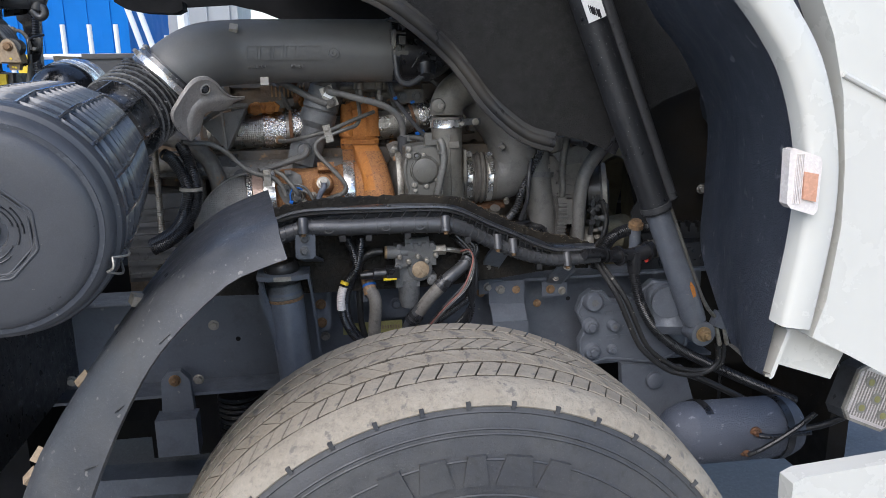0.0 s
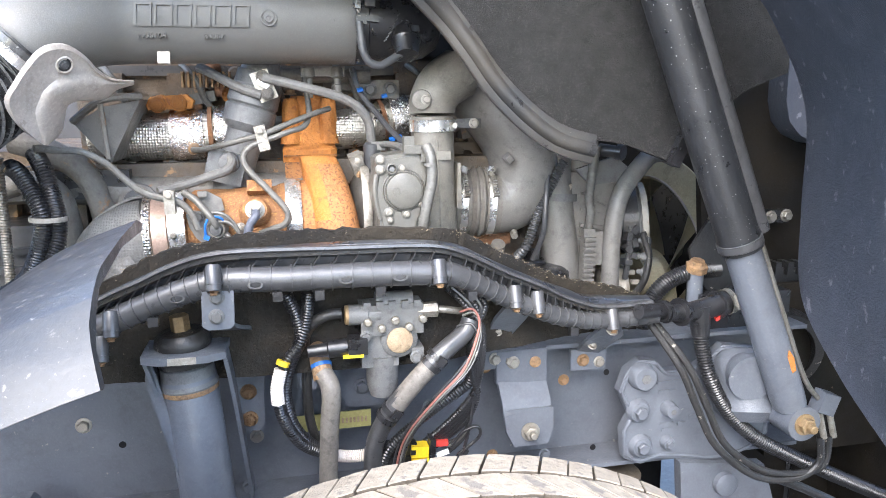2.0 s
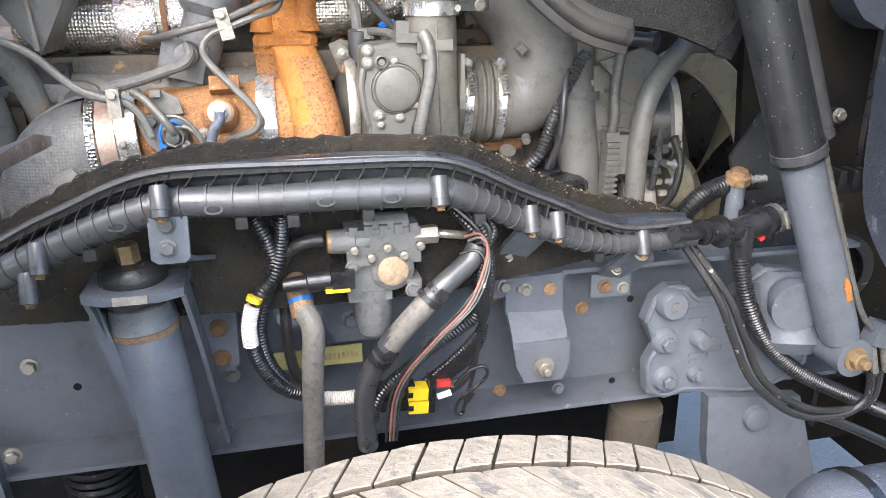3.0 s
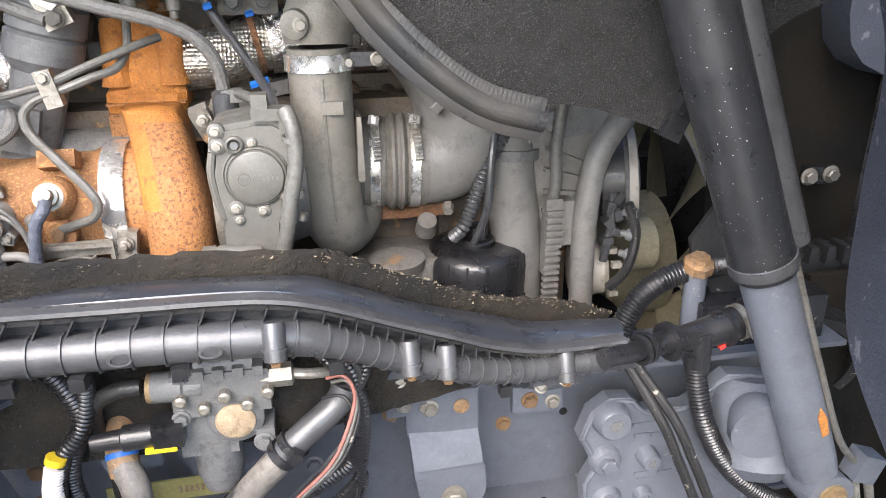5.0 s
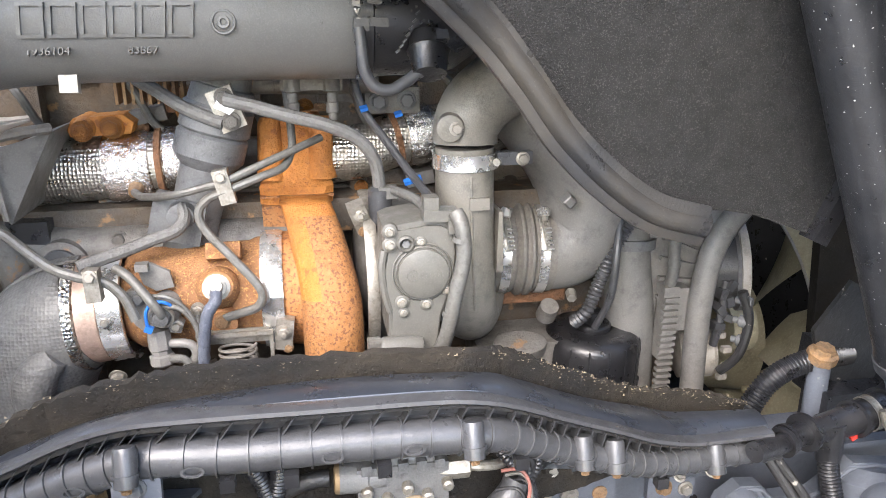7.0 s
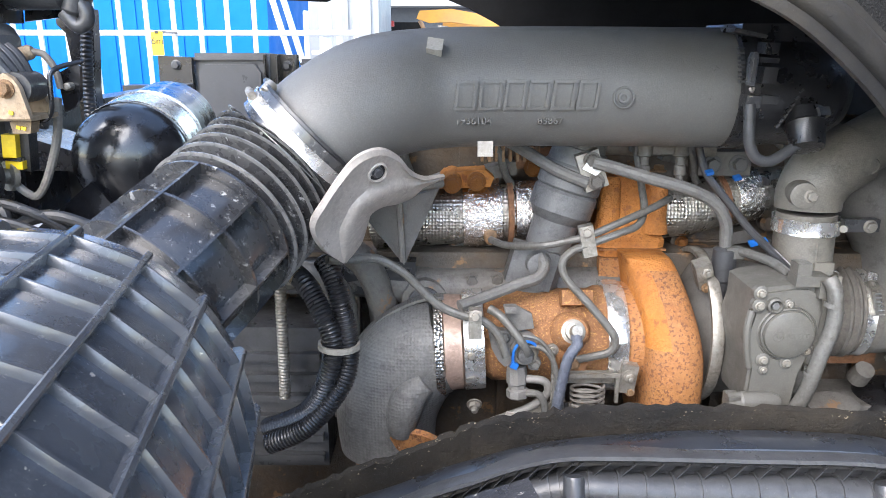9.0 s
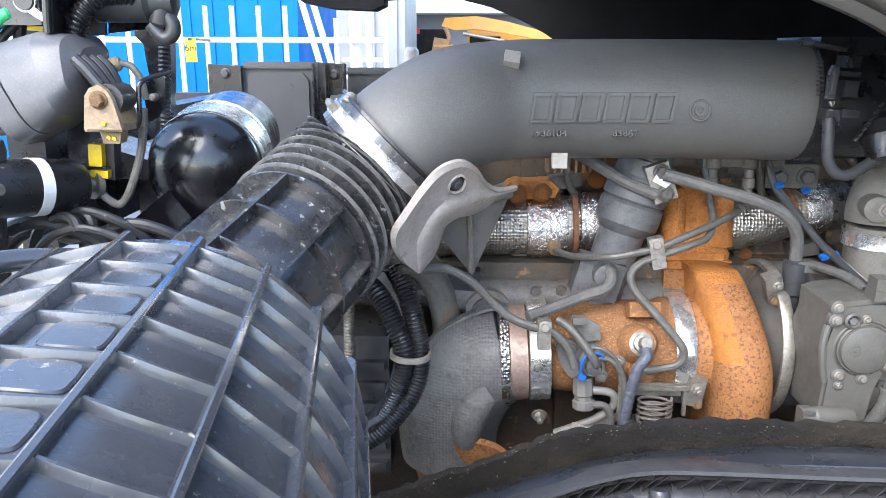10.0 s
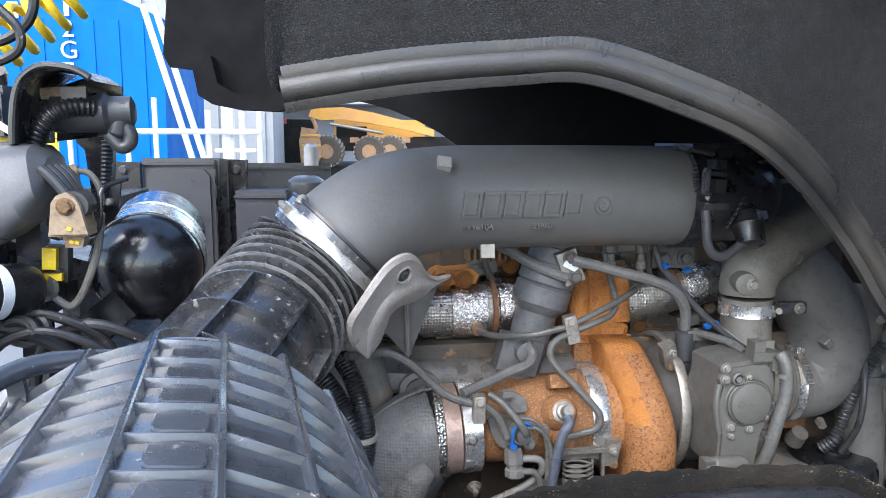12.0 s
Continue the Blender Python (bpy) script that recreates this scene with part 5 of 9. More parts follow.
    part("rear_casting", b, "plastic", e)
    b = tube([(-0.53, 2.0, 1.39), (-0.47, 1.99, 1.37), (-0.41, 1.98, 1.33), (-0.385, 1.985, 1.27), (-0.38, 2.0, 1.2)], 0.024, 14, 6)
    sweep(b, [(-0.56, 1.98, 1.30), (-0.50, 1.965, 1.315), (-0.455, 1.96, 1.295), (-0.44, 1.965, 1.24), (-0.44, 1.98, 1.14)], 0.021, 14, 6)
    part("coolant_pipe", b, "engine", e)
    b = block((0.36, 2.01, 1.075), (0.16, 0.10, 0.04), 0.014)
    lathe(b, [(-0.01, 0.034), (0.010, 0.034), (0.014, 0.027)], (0.35, 1.965, 1.09), (0, -0.4, 1), 20, False, (1.3, 0.8))
    lathe(b, [(0.0, 0.017), (0.03, 0.015)], (0.40, 1.99, 1.13), (0, -0.6, 0.8), 16)
    part("filter_base", b, "engine", e)
    return e


build_engine_block()


def build_manifold():
    m = thing("exhaust_manifold", (-0.05, 2.05, 1.38), "exhaust manifold wrapped in dimpled silver foil", "exhaust manifold")
    part("foil_sleeve", tube([(-0.40, 2.05, 1.380), (-0.34, 2.045, 1.388), (-0.25, 2.045, 1.392), (-0.16, 2.045, 1.399)], 0.046, 28, 5), "dimplefoil", m)
    part("foil_wrap", turned([(-0.034, 0.044), (-0.032, 0.050), (-0.012, 0.052), (0.004, 0.0495), (0.018, 0.0515), (0.03, 0.050), (0.032, 0.045)], (-0.222, 2.045, 1.393), (1, 0, 0.03), 26), "crumple", m, "bright crumpled foil band")
    part("rust_band", turned([(-0.005, 0.045), (-0.004, 0.0525), (0.004, 0.0525), (0.005, 0.045)], (-0.178, 2.045, 1.397), (1, 0, 0.03), 26, True), "brown", m)
    part("foil_end", turned([(-0.02, 0.045), (-0.018, 0.051), (0.018, 0.051), (0.02, 0.045)], (-0.152, 2.045, 1.399), (1, 0, 0.03), 26), "crumple", m)
    part("foil_sleeve", tube([(0.055, 2.045, 1.395), (0.12, 2.045, 1.405), (0.2, 2.06, 1.425), (0.34, 2.08, 1.43)], 0.041, 28, 5), "dimplefoil", m)
    part("rust_band", turned([(-0.006, 0.037), (-0.004, 0.043), (0.004, 0.043), (0.006, 0.037)], (0.165, 2.053, 1.418), (1, 0.1, 0.2), 26, True), "brown", m)
    part("foil_wrap", turned([(-0.022, 0.040), (-0.02, 0.047), (0.0, 0.048), (0.02, 0.046), (0.022, 0.040)], (0.20, 2.06, 1.424), (1, 0.1, 0.15), 26), "crumple", m, "bright crumpled foil band")
    part("plug", turned([(0.01, 0.011), (-0.008, 0.010), (-0.014, 0.007)], (-0.211, 1.999, 1.369), (0.1, 1, 0.4), 16), "boltrust", m, "rusty pressure tapping")
    return m


build_manifold()


def build_turbo():
    t = thing("turbocharger", (0.02, 1.95, 1.06), "rusty orange turbocharger with steel band clamps", "turbocharger")
    # turbine housing: a spiral from the mouth under the neck, forwards and down round the shaft
    out = curve([(0, 1.925, 1.353), (0, 1.902, 1.334), (0, 1.870, 1.304), (0, 1.842, 1.265), (0, 1.824, 1.22), (0, 1.820, 1.17), (0, 1.830, 1.12), (0, 1.856, 1.08), (0, 1.90, 1.055), (0, 1.96, 1.052), (0, 2.02, 1.08)], 4)
    inn = curve([(0, 2.03, 1.350), (0, 2.0, 1.30), (0, 1.96, 1.262), (0, 1.945, 1.235), (0, 1.94, 1.21), (0, 1.94, 1.19), (0, 1.945, 1.17), (0, 1.955, 1.16), (0, 1.97, 1.155), (0, 1.985, 1.15), (0, 2.0, 1.16)], 4)
    prof = [(0.094, 0.095), (0.0945, 0.050), (0.093, 0.032), (0.088, 0.018), (0.080, 0.008), (0.068, 0.002), (0.054, 0.0), (0.041, 0.002), (0.030, 0.008), (0.020, 0.018), (0.014, 0.032), (0.011, 0.050), (0.010, 0.095)]
    b = bmesh.new()
    rings = []
    for i, (p, q) in enumerate(zip(out, inn)):
        way = (q - p).normalized()
        f = max(0.0, 1 - i / 16) ** 1.5
        rings.append([b.verts.new(p + way * (w * (1 - 0.75 * f) if w < 0.06 else w) + V((x + f * (-0.013 + (x - 0.010) * 0.81 - x), 0, 0))) for x, w in prof])
    for i, (r0, r1) in enumerate(zip(rings, rings[1:])):
        for j in range(len(prof)):
            fc = b.faces.new((r0[j], r0[(j + 1) % len(prof)], r1[(j + 1) % len(prof)], r1[j]))
            fc.material_index = 1 if i < 3 or (j >= 7 and i < 14) else 0
    b.faces.new(rings[0]).material_index = 1
    b.faces.new(rings[-1])
    volute = part("volute", b, "rust", t, "speckled rusty turbine housing", 1.1)
    volute.data.materials.append(M["orange"])
    b = bmesh.new()
    rings = []
    for z, x0, x1, yf, yb in ((1.332, -0.038, 0.060, 2.0, 2.09), (1.337, -0.042, 0.064, 1.992, 2.09), (1.362, -0.042, 0.066, 1.992, 2.09), (1.368, -0.038, 0.063, 1.998, 2.09), (1.392, -0.038, 0.062, 2.004, 2.09), (1.41, -0.030, 0.056, 2.012, 2.09), (1.455, -0.027, 0.053, 2.018, 2.09), (1.468, -0.020, 0.046, 2.026, 2.09)):
        c = 0.012
        rings.append([b.verts.new(p) for p in ((x0 + c, yf, z), (x1 - c, yf, z), (x1, yf + c, z), (x1, yb, z), (x0, yb, z), (x0, yf + c, z))])
    for r0, r1 in zip(rings, rings[1:]):
        for j in range(6):
            b.faces.new((r0[j], r0[(j + 1) % 6], r1[(j + 1) % 6], r1[j]))
    b.faces.new(rings[0]), b.faces.new(rings[-1])
    bmesh.ops.bevel(b, geom=[e for e in b.edges if e.calc_face_angle(0) > 0.4], offset=0.004, segments=2, affect="EDGES")
    for x in (-0.024, 0.050):
        lathe(b, [(0.0, 0.022), (0.02, 0.019), (0.08, 0.0165), (0.09, 0.013)], (x, 2.012, 1.372), (0.02, 0.06, 1), 20)
    part("neck", b, "orange", t, "orange rusted inlet neck")
    for x, yy in ((-0.022, 2.017), (0.052, 2.017), (0.016, 2.04)):
        bolt(t, (x, yy, 1.470), 0.010, "boltrust", (0, 0, 1))
    part("seam", block((0.012, 1.994, 1.350), (0.106, 0.012, 0.003), 0.001), "rust", t)
    part("inlet", block((-0.008, 2.035, 1.295), (0.062, 0.10, 0.085), 0.012), "rust", t)
    # outlet cylinder
    prof = [(-0.225, 0.060), (-0.21, 0.070), (-0.18, 0.071), (-0.12, 0.073), (-0.06, 0.0735), (-0.05, 0.078), (-0.042, 0.078)]
    b = turned(prof, (0, 1.95, 1.222), (1, 0, 0), 40)
    lathe(b, [(0.0, 0.03), (-0.02, 0.026), (-0.028, 0.020)], (-0.098, 1.888, 1.252), (-0.1, 1, -0.45), 22)
    box(b, (-0.088, 1.905, 1.298), (0.045, 0.03, 0.022), 0.006, (-25, 0, 0))
    lathe(b, [(0.0, 0.02), (-0.02, 0.018)], (-0.092, 1.884, 1.212), (0, 1, 0.1), 18)
    part("outlet", b, "rustfine", t, "brown exhaust outlet with yellow rust dots", 0.5)
    part("centre", turned([(-0.012, 0.06), (-0.010, 0.082), (0.02, 0.086), (0.045, 0.092)], (-0.002, 1.955, 1.222), (1, 0, 0), 40), "rust", t)
    # oxygen sensor with its lead
    part("lambda_sensor", turned([(0.0, 0.022), (-0.006, 0.022), (-0.007, 0.017), (-0.012, 0.018), (-0.013, 0.013), (-0.02, 0.013), (-0.021, 0.009), (-0.035, 0.008)], (-0.098, 1.872, 1.258), (-0.1, 1, -0.45), 18), "zinc", t)
    part("sensor_lead", ribbed([(-0.096, 1.845, 1.262), (-0.096, 1.832, 1.255), (-0.108, 1.83, 1.235), (-0.116, 1.833, 1.19), (-0.121, 1.838, 1.14)], 0.0078, 0.012, 0.05, 12), "liner", t, "dark blue-grey sensor sleeve")
    bolt(t, (-0.125, 1.876, 1.228), 0.008, "zinc_nut"), bolt(t, (-0.094, 1.865, 1.213), 0.009, "boltrust")
    # band clamps with their bolts
    for x, r, w, ax in ((-0.027, 0.083, 0.030, (1, 0, 0)), (0.109, 0.118, 0.017, (1, 0, 0))):
        cz = 1.222 if x < 0 else 1.236
        part("band_clamp", turned([(-w / 2, r - 0.004), (-w / 2, r + 0.002), (-w * 0.3, r + 0.004), (w * 0.3, r + 0.004), (w / 2, r + 0.002), (w / 2, r - 0.004)], (x, 1.952 if x < 0 else 1.968, cz), ax, 48, True), "steel" if x < 0 else "zinc", t, "polished steel band clamp" if x < 0 else "dull steel band clamp")
    for at, tn in (((-0.014, 1.866, 1.19), (0, 8, 0)), ((0.097, 1.905, 1.338), (20, -20, 0))):
        b = block(at, (0.024, 0.02, 0.044), 0.006, tn)
        part("clamp_trunnion", b, "zinc", t)
        bolt(t, (at[0], at[1] - 0.012, at[2] + 0.006), 0.008, "zinc_nut"), bolt(t, (at[0] + 0.004, at[1] - 0.008, at[2] - 0.02), 0.006, "boltrust")
    # wastegate bracket with spring under the outlet
    b = block((-0.078, 1.85, 1.199), (0.10, 0.004, 0.006), 0.001)
    for x in (-0.122, -0.028):
        box(b, (x - 0.003, 1.853, 1.178), (0.005, 0.006, 0.045), 0.001)
    box(b, (-0.078, 1.866, 1.19), (0.09, 0.003, 0.02), 0.001)
    part("spring_bracket", b, "zinc", t)
    coil = [(-0.075 + 0.024 * math.cos(k * 0.7), 1.845 + 0.016 * math.sin(k * 0.7), 1.145 + 0.0009 * k) for k in range(46)]
    part("spring", tube(coil, 0.0022, 6, 2), "engine", t)
    part("stay", block((-0.15, 1.86, 1.135), (0.10, 0.004, 0.012), 0.001, (0, -25, 0)), "zinc", t)
    part("stay", block((-0.135, 1.855, 1.115), (0.12, 0.004, 0.010), 0.001, (0, 18, 0)), "shield", t)
    for k in range(4):
        part("lead", tube([(-0.118 + 0.006 * k, 1.842, 1.16), (-0.125 + 0.01 * k, 1.838, 1.13), (-0.15 + 0.018 * k, 1.842, 1.105), (-0.19 + 0.03 * k, 1.85, 1.09)], 0.0035, 8, 5), ("plastic", "line", "black", "line")[k], t)
    # compressor side
    part("compressor", turned([(-0.03, 0.06), (0.0, 0.11), (0.012, 0.115), (0.05, 0.115), (0.06, 0.10), (0.10, 0.09), (0.12, 0.06)], (0.122, 1.985, 1.235), (1, 0, 0), 48), "pipegrey", t, "grey alloy compressor housing")
    return t


build_turbo()


def build_exhaust_elbow():
    e = thing("exhaust_elbow", (-0.37, 1.95, 1.0), "dimpled grey heat-shielded exhaust elbow with steel clamp", "exhaust pipe")
    bend = [(-0.288, 1.95, 1.205), (-0.315, 1.95, 1.196), (-0.345, 1.95, 1.172), (-0.366, 1.95, 1.135), (-0.376, 1.95, 1.09), (-0.376, 1.95, 1.03)]
    part("lagging", tube(bend, lambda u: 0.0755 + 0.010 * math.sin(u * 3.1), 40, 7), "lagging", e)
    # pressed panel on its flank and the flat welded seam round the outside of the bend
    b = tube([(-0.312, 1.876, 1.175), (-0.334, 1.872, 1.155), (-0.346, 1.872, 1.125), (-0.348, 1.874, 1.09)], lambda u: 0.018 + 0.01 * math.sin(u * 3.1), 14, 5)
    part("pressed_panel", b, "lagging", e)
    part("seam", tube([(-0.285, 1.945, 1.287), (-0.325, 1.945, 1.281), (-0.375, 1.947, 1.255), (-0.418, 1.95, 1.212), (-0.447, 1.952, 1.155), (-0.458, 1.953, 1.08)], 1, 10, 6, [(-0.010, -0.0022), (0.010, -0.0022), (0.010, 0.0022), (-0.010, 0.0022)]), "lagging", e)
    part("frayed_foil", turned([(-0.008, 0.076), (-0.006, 0.083), (0.006, 0.081), (0.008, 0.075)], (-0.29, 1.95, 1.206), (1, 0, 0.05), 40), "foil", e, "frayed bright foil edge")
    part("collar", turned([(-0.016, 0.066), (-0.014, 0.076), (0.012, 0.074), (0.016, 0.066)], (-0.268, 1.95, 1.21), (1, 0, 0.05), 40), "ring", e, "pale heat-tinted collar")
    part("band_clamp", turned([(-0.016, 0.074), (-0.015, 0.079), (0.015, 0.079), (0.016, 0.074)], (-0.238, 1.95, 1.215), (1, 0, 0.05), 44, True), "steel", e, "polished steel band clamp")
    bolt(e, (-0.243, 1.869, 1.22), 0.005, "zinc"), bolt(e, (-0.238, 1.875, 1.14), 0.009, "zinc_nut", (0, -1, -0.4))
    part("lower_pipe", tube([(-0.37, 1.955, 1.05), (-0.355, 1.95, 1.0), (-0.30, 1.95, 0.93), (-0.28, 1.95, 0.8)], 0.07, 30, 5), "brown", e)
    part("flange", turned([(0, 0.05), (-0.01, 0.05), (-0.014, 0.03), (-0.014, 0.0)], (-0.325, 1.885, 1.06), (0.2, 1, 0.5), 24), "rust", e)
    return e


build_exhaust_elbow()


def build_small_sensor():
    s = thing("pressure_sensor", (-0.18, 1.87, 1.18), "grey cast sensor block with blue clip", "sensor")
    part("flange", plate([(-0.219, 1.257), (-0.206, 1.264), (-0.194, 1.262), (-0.182, 1.25), (-0.173, 1.234), (-0.180, 1.212), (-0.194, 1.205), (-0.204, 1.215), (-0.214, 1.234)], 1.866, 1.878, 0.003), "pipegrey", s)
    bolt(s, (-0.197, 1.866, 1.253), 0.0085, "cast")
    part("body", turned([(0.03, 0.020), (0.0, 0.021), (-0.006, 0.019), (-0.008, 0.0165)], (-0.167, 1.862, 1.231), (0.1, 1, 0.15), 26), "pipegrey", s)
    part("retaining_ring", turned([(-0.003, 0.0125), (-0.004, 0.0155), (0.001, 0.016), (0.002, 0.0125)], (-0.166, 1.850, 1.232), (0.1, 1, 0.15), 26, True), "zinc", s, "bright retaining ring")
    part("socket", turned([(0.0, 0.0115), (-0.012, 0.010), (-0.013, 0.006)], (-0.166, 1.850, 1.233), (0.1, 1, 0.15), 18), "cast", s)
    part("lead", tube([(-0.219, 1.862, 1.298), (-0.202, 1.852, 1.289), (-0.185, 1.842, 1.271), (-0.172, 1.836, 1.254), (-0.165, 1.838, 1.240), (-0.165, 1.848, 1.233)], 0.0062, 12, 6), "line", s, "grey rubber lead")
    part("blue_clip", tube([(-0.152, 1.846, 1.246), (-0.156, 1.842, 1.252), (-0.165, 1.84, 1.256), (-0.176, 1.84, 1.254), (-0.183, 1.841, 1.244), (-0.185, 1.842, 1.232), (-0.184, 1.843, 1.220)], 0.0022, 8, 5), "blue", s, "blue plastic clip")
    part("clip_head", block((-0.183, 1.842, 1.2185), (0.010, 0.008, 0.008), 0.002, (0, 25, 0)), "blue", s)
    part("lug", plate([(-0.164, 1.222), (-0.150, 1.226), (-0.142, 1.216), (-0.147, 1.204), (-0.160, 1.206)], 1.856, 1.872, 0.004), "pipegrey", s)
    bolt(s, (-0.1515, 1.856, 1.2145), 0.0062, "zinc")
    part("spigot", turned([(0.004, 0.014), (-0.006, 0.0155), (-0.022, 0.0155), (-0.024, 0.013), (-0.030, 0.013), (-0.032, 0.0165), (-0.043, 0.0165), (-0.046, 0.012)], (-0.177, 1.864, 1.204), (-0.05, 0.1, 1), 8), "pipegrey", s)
    part("side_pipe", tube([(-0.168, 1.862, 1.188), (-0.15, 1.858, 1.189), (-0.137, 1.856, 1.187), (-0.131, 1.856, 1.178), (-0.134, 1.857, 1.164), (-0.158, 1.86, 1.142), (-0.215, 1.866, 1.114)], 0.0062, 12, 5), "pipegrey", s)
    part("upper_bracket", plate([(-0.198, 1.297), (-0.179, 1.297), (-0.156, 1.284), (-0.152, 1.262), (-0.175, 1.258), (-0.19, 1.268)], 1.876, 1.882, 0.002), "pipegrey", s)
    part("bracket_fold", block((-0.188, 1.872, 1.294), (0.016, 0.014, 0.010), 0.002), "pipegrey", s)
    part("thin_lead", tube([(-0.176, 1.846, 1.262), (-0.158, 1.842, 1.262), (-0.142, 1.842, 1.252), (-0.128, 1.842, 1.23), (-0.122, 1.842, 1.20), (-0.12, 1.842, 1.16)], 0.0032, 8, 6), "line", s)
    part("strut", block((-0.20, 1.874, 1.108), (0.09, 0.012, 0.007), 0.002, (0, -32, 0)), "pipegrey", s)
    return s


build_small_sensor()


def build_egr():
    e = thing("exhaust_valve", (-0.15, 2.0, 1.25), "grey cast cylindrical exhaust gas valve", "valve")
    top, ax = V((-0.076, 1.985, 1.515)), V((-0.30, -0.03, -1)).normalized()
    part("body", turned([(-0.03, 0.020), (-0.02, 0.034), (0.004, 0.038), (0.006, 0.042), (0.03, 0.044), (0.034, 0.048), (0.066, 0.049), (0.070, 0.045), (0.074, 0.049), (0.104, 0.049), (0.112, 0.043), (0.12, 0.036), (0.20, 0.034), (0.26, 0.036), (0.28, 0.022)], top, ax, 36), "cast", e)
    b = block((-0.150, 1.955, 1.335), (0.07, 0.04, 0.06), 0.016, (0, 15, 0))
    lathe(b, [(0.0, 0.020), (-0.022, 0.018), (-0.024, 0.012)], (-0.142, 1.94, 1.345), (0, 1, 0), 18)
    part("foot", b, "cast", e)
    b = block((-0.070, 1.935, 1.486), (0.034, 0.02, 0.056), 0.006, (0, -20, 0))
    part("flange", b, "zinc", e, "bright steel flange")
    # The white colour stands in for a pale reflection on the metal.
    part("tag", plate([(-0.086, 1.490), (-0.066, 1.480), (-0.058, 1.487), (-0.080, 1.499)], 1.918, 1.922, 0.001), "paper", e, "metal tag, its pale reflection coloured white")
    bolt(e, (-0.072, 1.924, 1.502), 0.010, "engine"), bolt(e, (-0.064, 1.922, 1.471), 0.010, "engine")
    return e


build_egr()


def build_actuator():
    a = thing("turbo_actuator", (0.15, 1.80, 1.18), "grey cast electronic turbo actuator box", "actuator")
    edge = [(0.117, 1.356), (0.13, 1.361), (0.168, 1.366), (0.188, 1.366), (0.204, 1.358), (0.209, 1.328), (0.205, 1.29), (0.197, 1.266), (0.187, 1.237), (0.182, 1.19), (0.124, 1.188), (0.119, 1.212), (0.121, 1.25), (0.115, 1.275), (0.112, 1.306), (0.117, 1.328)]
    part("body", plate(edge, 1.772, 1.86, 0.005), "housing", a)
    part("front_face", plate([(0.163 + (x - 0.163) * 0.9, 1.28 + (z - 1.28) * 0.92) for x, z in edge], 1.7675, 1.776, 0.003), "housing", a)
    part("side_rib", tube([(0.117, 1.772, 1.33), (0.113, 1.77, 1.306), (0.116, 1.77, 1.275), (0.122, 1.772, 1.25)], 0.005, 8, 4), "housing", a)
    part("cover", turned([(0.012, 0.036), (-0.002, 0.0355), (-0.0035, 0.034), (-0.0025, 0.0325), (-0.0065, 0.0315), (-0.0075, 0.030), (-0.0078, 0.0)], (0.164, 1.766, 1.30), (0, 1, 0), 48), "housing", a)
    part("collar", turned([(0.012, 0.040), (0.0, 0.0395), (-0.002, 0.0375), (0.0, 0.036)], (0.164, 1.768, 1.30), (0, 1, 0), 48, True), "housing", a)
    part("raised_mark", turned([(0, 0.008), (-0.0012, 0.0076), (-0.0012, 0.0065), (0, 0.006)], (0.150, 1.7588, 1.299), (0, 1, 0), 20, True), "housing", a)
    text_mesh("E13", 0.0054, "housing", Matrix.Translation((0.150, 1.7578, 1.299)) @ Euler((radians(90), 0, 0)).to_matrix().to_4x4(), 0.0006, a, "approval_mark")
    for k in range(6):
        part("raised_mark", block((0.163 + k * 0.005, 1.7585, 1.299), (0.0026, 0.0012, 0.006), 0.0003), "housing", a)
    for x, z, r in ((0.124, 1.355, 0.006), (0.124, 1.338, 0.0062), (0.162, 1.340, 0.0045), (0.168, 1.258, 0.0055), (0.139, 1.248, 0.0045), (0.137, 1.262, 0.006), (0.193, 1.275, 0.0045)):
        part("screw_boss", turned([(0.004, r * 1.75), (-0.003, r * 1.6), (-0.004, r * 1.3)], (x, 1.769, z), (0, 1, 0), 18), "housing", a)
        bolt(a, (x, 1.7655, z), r * 0.85, "zinc")
    part("boss", turned([(0.004, 0.011), (-0.006, 0.0105), (-0.008, 0.008), (-0.004, 0.0055), (0.0, 0.005)], (0.143, 1.768, 1.339), (0, 1, 0), 22), "housing", a)
    part("boss_bolt", turned([(0.0, 0.005), (-0.005, 0.005)], (0.143, 1.766, 1.339), (0, 1, 0), 6), "cast", a)
    part("motor", turned([(-0.036, 0.008), (-0.034, 0.012), (-0.018, 0.0125), (-0.016, 0.014), (0.024, 0.014), (0.034, 0.010), (0.036, 0.0)], (0.128, 1.762, 1.204), (1, 0, -0.02), 22), "housing", a)
    part("connector", block((0.100, 1.762, 1.2035), (0.016, 0.022, 0.024), 0.004), "line", a)
    b = block((0.186, 1.775, 1.372), (0.042, 0.026, 0.014), 0.004, (0, 2, 0))
    box(b, (0.175, 1.775, 1.386), (0.018, 0.022, 0.018), 0.004)
    box(b, (0.201, 1.77, 1.362), (0.012, 0.02, 0.024), 0.003)
    part("top_socket", b, "housing", a)
    for z in (1.335, 1.30, 1.265, 1.235):
        part("side_bolt", turned([(-0.005, 0.0055), (0.005, 0.0055)], (0.213, 1.80, z), (0.2, 0, 1), 10), "zinc", a)
    part("hose", tube([(0.203, 1.758, 1.378), (0.209, 1.75, 1.363), (0.2115, 1.747, 1.324), (0.2015, 1.748, 1.275), (0.191, 1.752, 1.221), (0.180, 1.76, 1.188), (0.172, 1.775, 1.16)], 0.0095, 14, 6), "line", a, "grey rubber sleeve")
